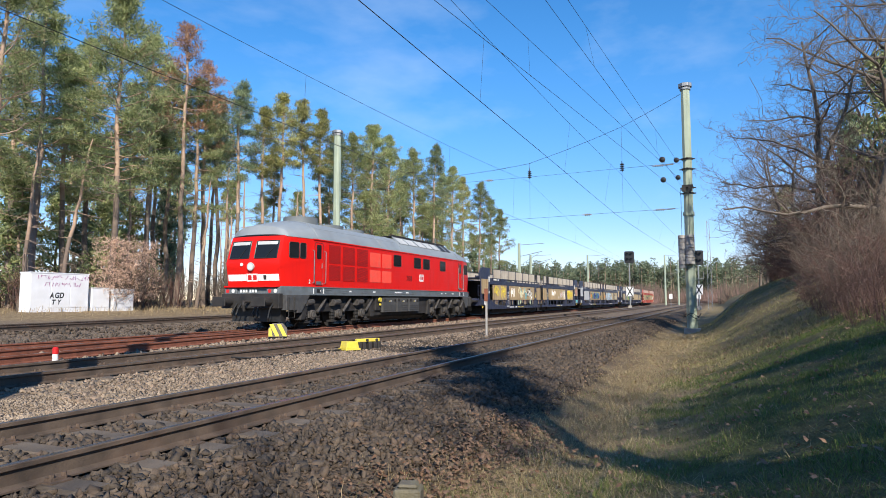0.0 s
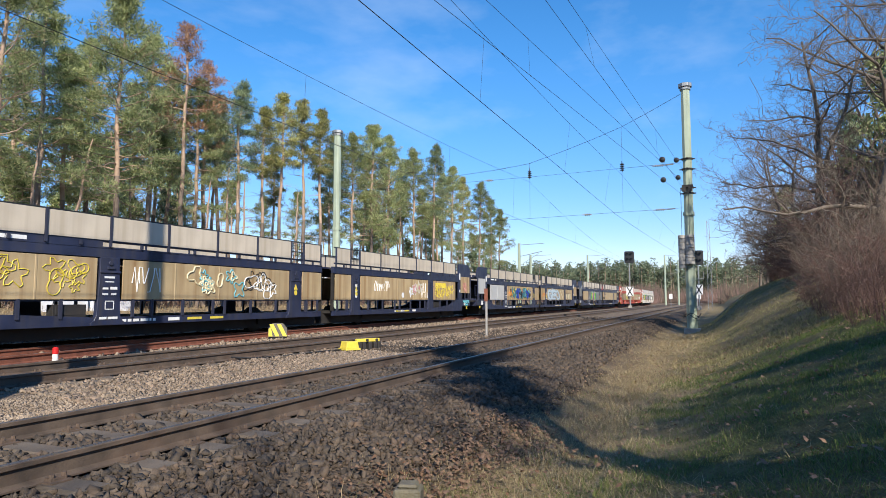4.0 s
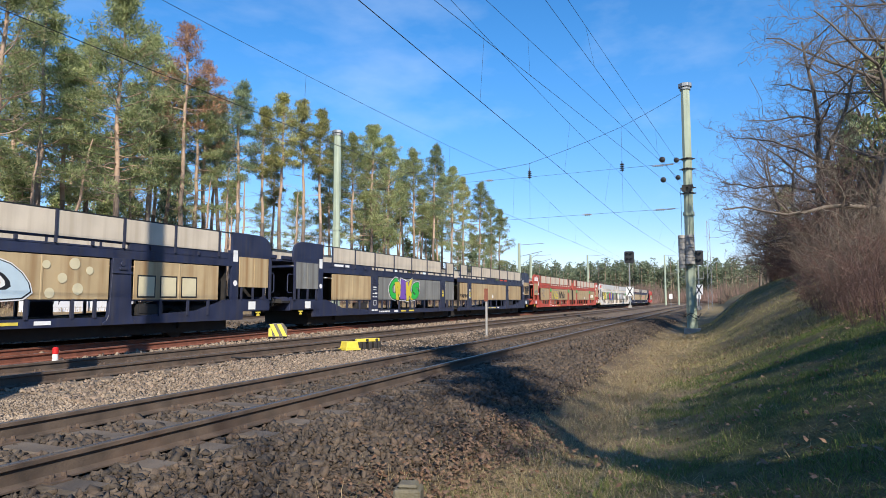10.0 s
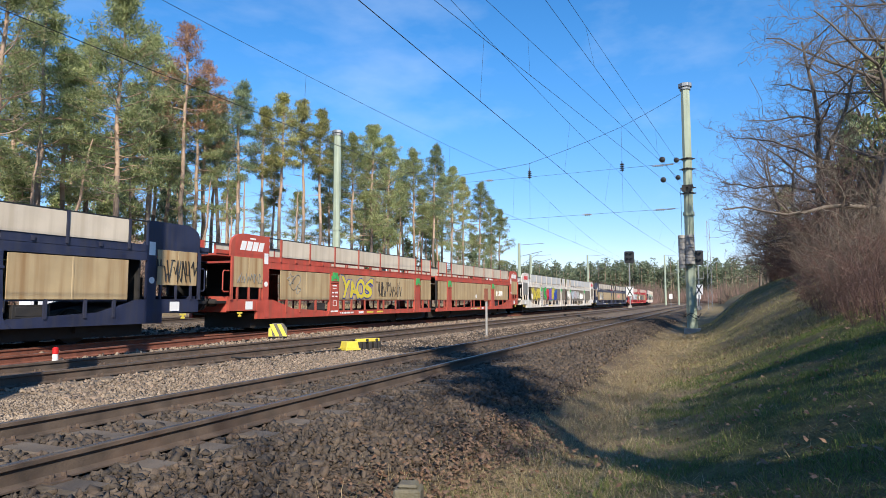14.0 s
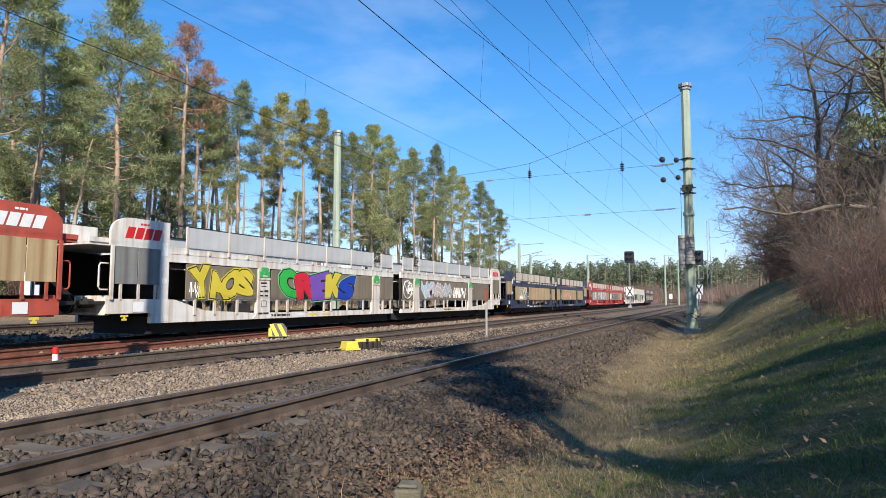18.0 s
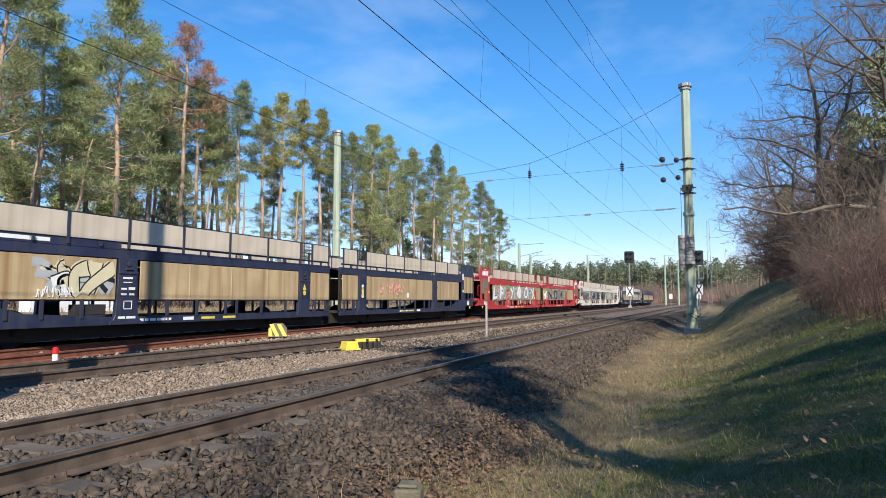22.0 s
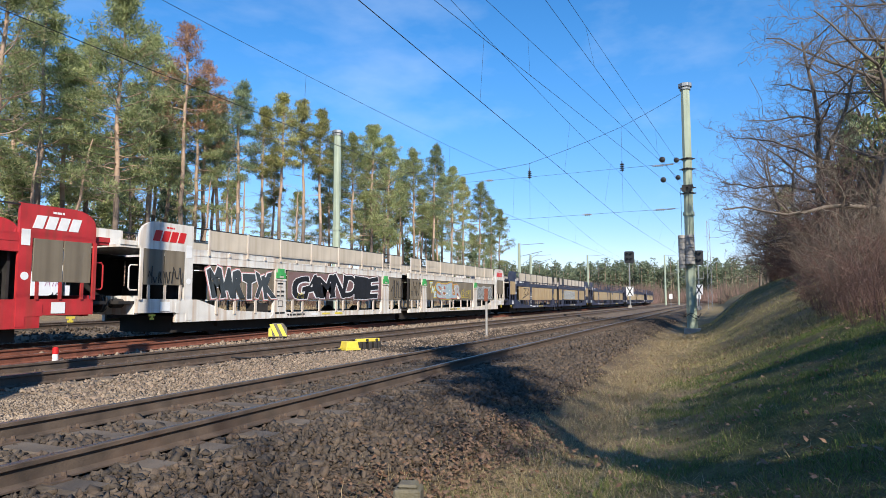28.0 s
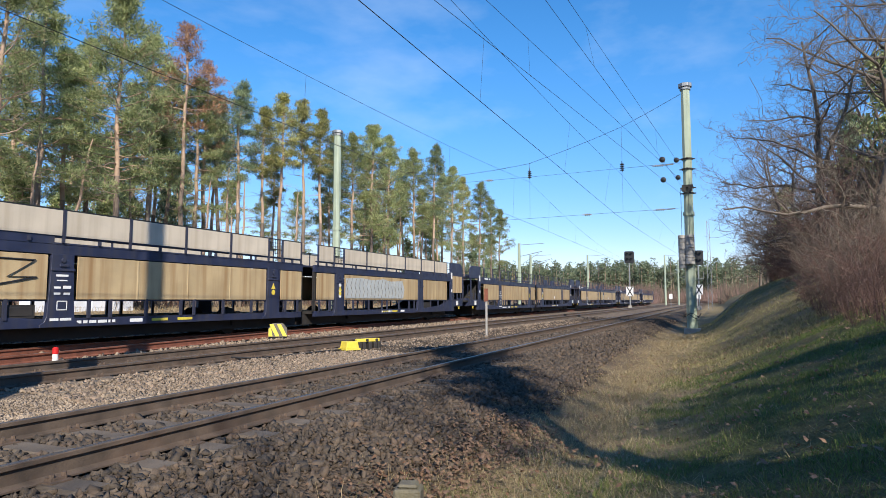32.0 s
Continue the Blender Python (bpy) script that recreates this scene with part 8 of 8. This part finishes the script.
# ---- loose stones, grass and litter ----
def stones(name, rs, x, y, size, label, material, lift=0.3):
    """Angular broken stones lying on the bed."""
    k = len(x)
    cube = np.array([(a, b, c) for a in (-1, 1) for b in (-1, 1) for c in (-1, 1)], float)
    quad = np.array([(0, 1, 3, 2), (4, 6, 7, 5), (0, 4, 5, 1), (2, 3, 7, 6), (0, 2, 6, 4), (1, 5, 7, 3)])
    v = cube[None] * (1 + rs.uniform(-0.75, 0.25, (k, 8, 3)))
    v *= (size * 0.5)[:, None, None] * rs.uniform(0.55, 1.45, (k, 1, 3)) * np.array([1.1, 1.0, 0.72])
    q = np.column_stack([rs.normal(0, 1, k), rs.normal(0, 0.42, k), rs.normal(0, 0.42, k), rs.normal(0, 1, k)])
    q /= np.linalg.norm(q, axis=1, keepdims=True)
    w, a, b, c = q.T
    R = np.stack([np.stack([1 - 2 * (b * b + c * c), 2 * (a * b - c * w), 2 * (a * c + b * w)], -1), np.stack([2 * (a * b + c * w), 1 - 2 * (a * a + c * c), 2 * (b * c - a * w)], -1),
                  np.stack([2 * (a * c - b * w), 2 * (b * c + a * w), 1 - 2 * (a * a + b * b)], -1)], 1)
    v = np.einsum("kij,kvj->kvi", R, v)
    v += np.stack([x, y, ground_z(x, y) + size * lift * rs.uniform(0.2, 1.2, k)], -1)[:, None, :]
    f = (np.arange(k) * 8)[:, None, None] + quad[None]
    return tagged(new(name, fast_mesh(name, v.reshape(-1, 3), f.reshape(-1, 4), material)), label, "gravel", kind="stuff")


STONE = mat("ballast_stone", (0.112, 0.086, 0.064), 0.92, vary=0.25, scale=9, fine=70, bump=0.4, island=0.85, dirt=(0.15, 0.085, 0.052), dirt_amount=0.5)
STONE_PALE = mat("ballast_stone_pale", (0.33, 0.255, 0.185), 0.92, vary=0.25, scale=9, fine=70, bump=0.4, island=0.8, dirt=(0.27, 0.15, 0.10), dirt_amount=0.5)
STONE_FINE = mat("fine_gravel", (0.39, 0.305, 0.225), 0.95, vary=0.4, scale=1.3, fine=70, bump=0.3, island=0.75, dirt=(0.20, 0.13, 0.09), dirt_amount=0.5)
rs1 = np.random.RandomState(61)


def clear_of_rails(x, y):
    ok = np.ones(len(x), bool)
    for c in (TRACK_NEAR, TRACK_MID, TRACK_TRAIN):
        for s in (-0.753, 0.753):
            ok &= np.abs(y - c - s) > 0.10
    return ok


def scatter(n, x0, x1, y0, y1, grow=1.0):
    x = x0 + (x1 - x0) * rs1.uniform(0, 1, n) ** grow
    y = rs1.uniform(y0, y1, n)
    k = clear_of_rails(x, y)
    return x[k], y[k]


def on_sleeper(x, y):
    return (np.abs(np.mod(x + 6 - 0.3 + 0.315, 0.63) - 0.315) < 0.14) & (np.abs(y - TRACK_NEAR) < 1.25)


x, y = scatter(42000, 2.8, 15, 2.3, 8.3)
k = ~on_sleeper(x, y) | (rs1.uniform(0, 1, len(x)) < 0.06)
edge = rs1.uniform(0, 1, len(x)) < smooth(2.0, 3.1, y + 0.35 * lumps(x, y, 1.3, 2.0))
x, y = x[k & edge], y[k & edge]
size = rs1.uniform(0.030, 0.070, len(x)) * rs1.choice([0.6, 1.0, 1.2], len(x))
k = y < 6.75 + 0.25 * lumps(x, y, 1.1, 4.0)
stones("ballast_stones", rs1, x[k], y[k], size[k], "angular brown ballast stones around the near track", STONE)
x, y = scatter(26000, 4.0, 22, 6.5, 8.6, 1.4)
stones("ballast_stones", rs1, x, y, rs1.uniform(0.014, 0.034, len(x)), "fine pale grey-brown gravel between the tracks", STONE_FINE)
x, y = scatter(9000, 15, 50, 2.6, 8.6, 1.7)
stones("ballast_stones", rs1, x, y, rs1.uniform(0.05, 0.10, len(x)), "angular brown ballast stones around the near track", STONE)
x, y = scatter(9500, 6, 40, 7.4, 9.3, 1.6)
stones("ballast_stones", rs1, x, y, rs1.uniform(0.028, 0.065, len(x)), "pale reddish ballast shoulder beside the middle track", STONE_PALE)
x, y = scatter(6500, 7, 45, 11.3, 14.4, 1.5)
stones("ballast_stones", rs1, x, y, rs1.uniform(0.05, 0.11, len(x)), "pale reddish ballast between the tracks", STONE_PALE)
x, y = scatter(3000, 10, 50, 16.6, 21.0, 1.4)
stones("ballast_stones", rs1, x, y, rs1.uniform(0.06, 0.12, len(x)), "brown ballast behind the main track", STONE)


def blades(name, x, y, h, wd, label, material, bend=0.7, curved=False):
    k = len(x)
    a = rs1.uniform(0, 6.28, k)
    d = np.stack([np.cos(a), np.sin(a), np.zeros(k)], -1)
    b2 = a + 1.57 + rs1.normal(0, 0.5, k)
    s = np.stack([np.cos(b2), np.sin(b2), np.zeros(k)], -1) * wd[:, None]
    o = np.stack([x, y, ground_z(x, y) - 0.01], -1)
    lean = rs1.uniform(0.3, 1.6, k)[:, None] * bend
    m = o + d * h[:, None] * lean * 0.3 + np.array([0, 0, 1.0]) * h[:, None] * 0.6
    t = o + d * h[:, None] * lean + np.array([0, 0, 1.0]) * (h[:, None] * (1 - 0.45 * lean))
    if curved:
        v = np.stack([o - s, o + s, m + s * 0.8, m - s * 0.8, t + s * 0.15, t - s * 0.15], 1).reshape(-1, 3)
        b = (np.arange(k) * 6)[:, None]
        f = np.concatenate([b + np.array([[0, 1, 2, 3]]), b + np.array([[3, 2, 4, 5]])])
    else:
        v = np.stack([o - s, o + s, t + s * 0.2, t - s * 0.2], 1).reshape(-1, 3)
        f = (np.arange(k) * 4)[:, None] + np.array([[0, 1, 2, 3]])
    return tagged(new(name, fast_mesh(name, v, f, material)), label, "grass", kind="stuff")


def grass_area(n, x0, x1, y0, y1, grow):
    x = x0 + (x1 - x0) * rs1.uniform(0, 1, n) ** grow
    y = rs1.uniform(y0, y1, n)
    cl = 0.5 + 0.5 * lumps(x, y, 1.7, 0.7) + 0.35 * lumps(x, y, 4.1, 1.9)
    keep = rs1.uniform(0, 1, n) < np.clip(cl, 0.08, 1) * (1 - smooth(1.3, 2.9, y)) * (1 - 0.85 * smooth(-0.1, 0.6, y - bank_toe(x)) * smooth(5.0, 8.0, x))
    return x[keep], y[keep], cl[keep]


x, y, c = grass_area(230000, 2.6, 14, -3.2, 2.9, 1.15)
blades("grass_tufts", x, y, rs1.uniform(0.02, 0.09, len(x)) * (0.45 + 0.9 * np.clip(c, 0, 1.2)), rs1.uniform(0.0018, 0.0038, len(x)), "short green and straw-coloured grass on the bank", GRASS)
x, y, c = grass_area(90000, 14, 50, -5.0, 2.0, 1.5)
blades("grass_tufts", x, y, rs1.uniform(0.05, 0.13, len(x)), rs1.uniform(0.004, 0.009, len(x)), "short straw-coloured grass on the slope of the bank", leafy("dry_bank_grass", (0.10, 0.12, 0.035), (0.42, 0.36, 0.17), scale=0.5, through=0.35))
x, y, c = grass_area(95000, 2.6, 14, -3.0, 2.9, 1.1)
k = rs1.uniform(0, 1, len(x)) < 0.3 + 0.7 * smooth(0.2, 1.2, y)
x, y = x[k], y[k]
blades("dead_grass", x, y, rs1.uniform(0.02, 0.12, len(x)), rs1.uniform(0.0014, 0.003, len(x)), "matted dead straw in the grass", leafy("dead_grass", (0.20, 0.145, 0.075), (0.44, 0.35, 0.20), scale=1.5), 1.1)
x = 5 + 28 * rs1.uniform(0, 1, 60000) ** 1.5
y = rs1.normal(1.45, 0.6, 60000)
k = rs1.uniform(0, 1, 60000) < 0.45 + 0.55 * lumps(x, y, 2.1, 3.0)
x, y = x[k], y[k]
blades("dead_grass", x, y, rs1.uniform(0.03, 0.12, len(x)) * (1 + x * 0.02), rs1.uniform(0.002, 0.004, len(x)) * (1 + x * 0.05), "matted dead straw along the ditch", leafy("ditch_straw", (0.20, 0.145, 0.075), (0.50, 0.40, 0.23), scale=1.5), 1.2)
STRAW = leafy("straw_stalks", (0.22, 0.15, 0.075), (0.42, 0.33, 0.19), scale=2.0)
x = 3.2 + 12 * rs1.uniform(0, 1, 1700) ** 1.3
y = np.interp(x, [3, 6, 10, 16], [2.1, 2.0, 1.6, 1.4]) + rs1.normal(0, 0.40, 1700)
blades("dry_stalks", x, y, rs1.uniform(0.08, 0.30, 1700), rs1.uniform(0.0015, 0.003, 1700), "dry straw stalks along the ditch", STRAW, 1.2, True)
x = 15 + 40 * rs1.uniform(0, 1, 1500)
y = 31 + rs1.normal(0, 1.6, 1500)
blades("dry_stalks", x, y, rs1.uniform(0.2, 0.5, 1500), rs1.uniform(0.006, 0.012, 1500), "dry straw grass before the forest", STRAW, 0.6, True)


def leaves(name, label, x, y):
    k = len(x)
    a = rs1.uniform(0, 6.28, k)
    sz = rs1.uniform(0.014, 0.034, k)
    u = np.stack([np.cos(a), np.sin(a), rs1.uniform(-0.5, 0.5, k)], -1) * sz[:, None]
    w = np.stack([-np.sin(a), np.cos(a), rs1.uniform(-0.5, 0.5, k)], -1) * sz[:, None] * 0.6
    o = np.stack([x, y, ground_z(x, y) + rs1.uniform(0.035, 0.11, k)], -1)
    v = np.stack([o - u, o - u * 0.2 + w, o + u * 0.5 + w * 0.7 + np.array([0, 0, 0.012]), o + u, o + u * 0.4 - w * 0.8, o - u * 0.3 - w + np.array([0, 0, 0.01])], 1).reshape(-1, 3)
    b = (np.arange(k) * 6)[:, None]
    f = np.concatenate([b + np.array([[0, 1, 2, 5]]), b + np.array([[5, 2, 3, 4]])])
    return tagged(new(name, fast_mesh(name, v, f, LEAF_DRY)), label, "leaf litter", kind="stuff")


x = 2.4 + 20 * rs1.uniform(0, 1, 6500) ** 1.4
y = rs1.uniform(-3.0, 2.6, 6500)
k = rs1.uniform(0, 1, 6500) < np.clip(0.25 + 0.9 * lumps(x, y, 2.6, 5.0), 0.06, 1)
x, y = x[k], y[k]
leaves("fallen_leaves", "brown and pale fallen oak leaves in the grass", x, y)
x = rs1.uniform(4.0, 8.2, 1500)
y = rs1.normal(2.3, 0.3, 1500)
leaves("fallen_leaves", "brown fallen leaves at the foot of the ballast", x, y)

# ---- what moves ----
FRONT_AT, SPEED, GAIN = 17.875, 8.226, 0.06726     # train front at 0 s, m/s, m/s2
BEND, RADIUS, TURN = 152.0, 200.0, radians(14)


def on_line(s):
    """A point of the train's track, s metres along it."""
    if s <= BEND:
        return Vector((s, TRACK_TRAIN, 0))
    a = min((s - BEND) / RADIUS, TURN)
    rest = max(0.0, s - BEND - RADIUS * TURN)
    return Vector((BEND + RADIUS * math.sin(a) + rest * math.cos(a), TRACK_TRAIN + RADIUS * (1 - math.cos(a)) + rest * math.sin(a), 0))


def vehicle_pose(lead, length):
    a, b = on_line(lead + 0.12 * length), on_line(lead + 0.88 * length)
    d = (b - a).normalized()
    return Matrix.Translation(a - d * 0.12 * length) @ Matrix.Rotation(math.atan2(d.y, d.x), 4, "Z")


def motions():
    times = [i * 0.8 for i in range(41)]
    for ob, behind, length in TRAIN:
        walk(ob, [(t, vehicle_pose(FRONT_AT + behind - SPEED * t - GAIN * t * t / 2, length)) for t in times])


motions()
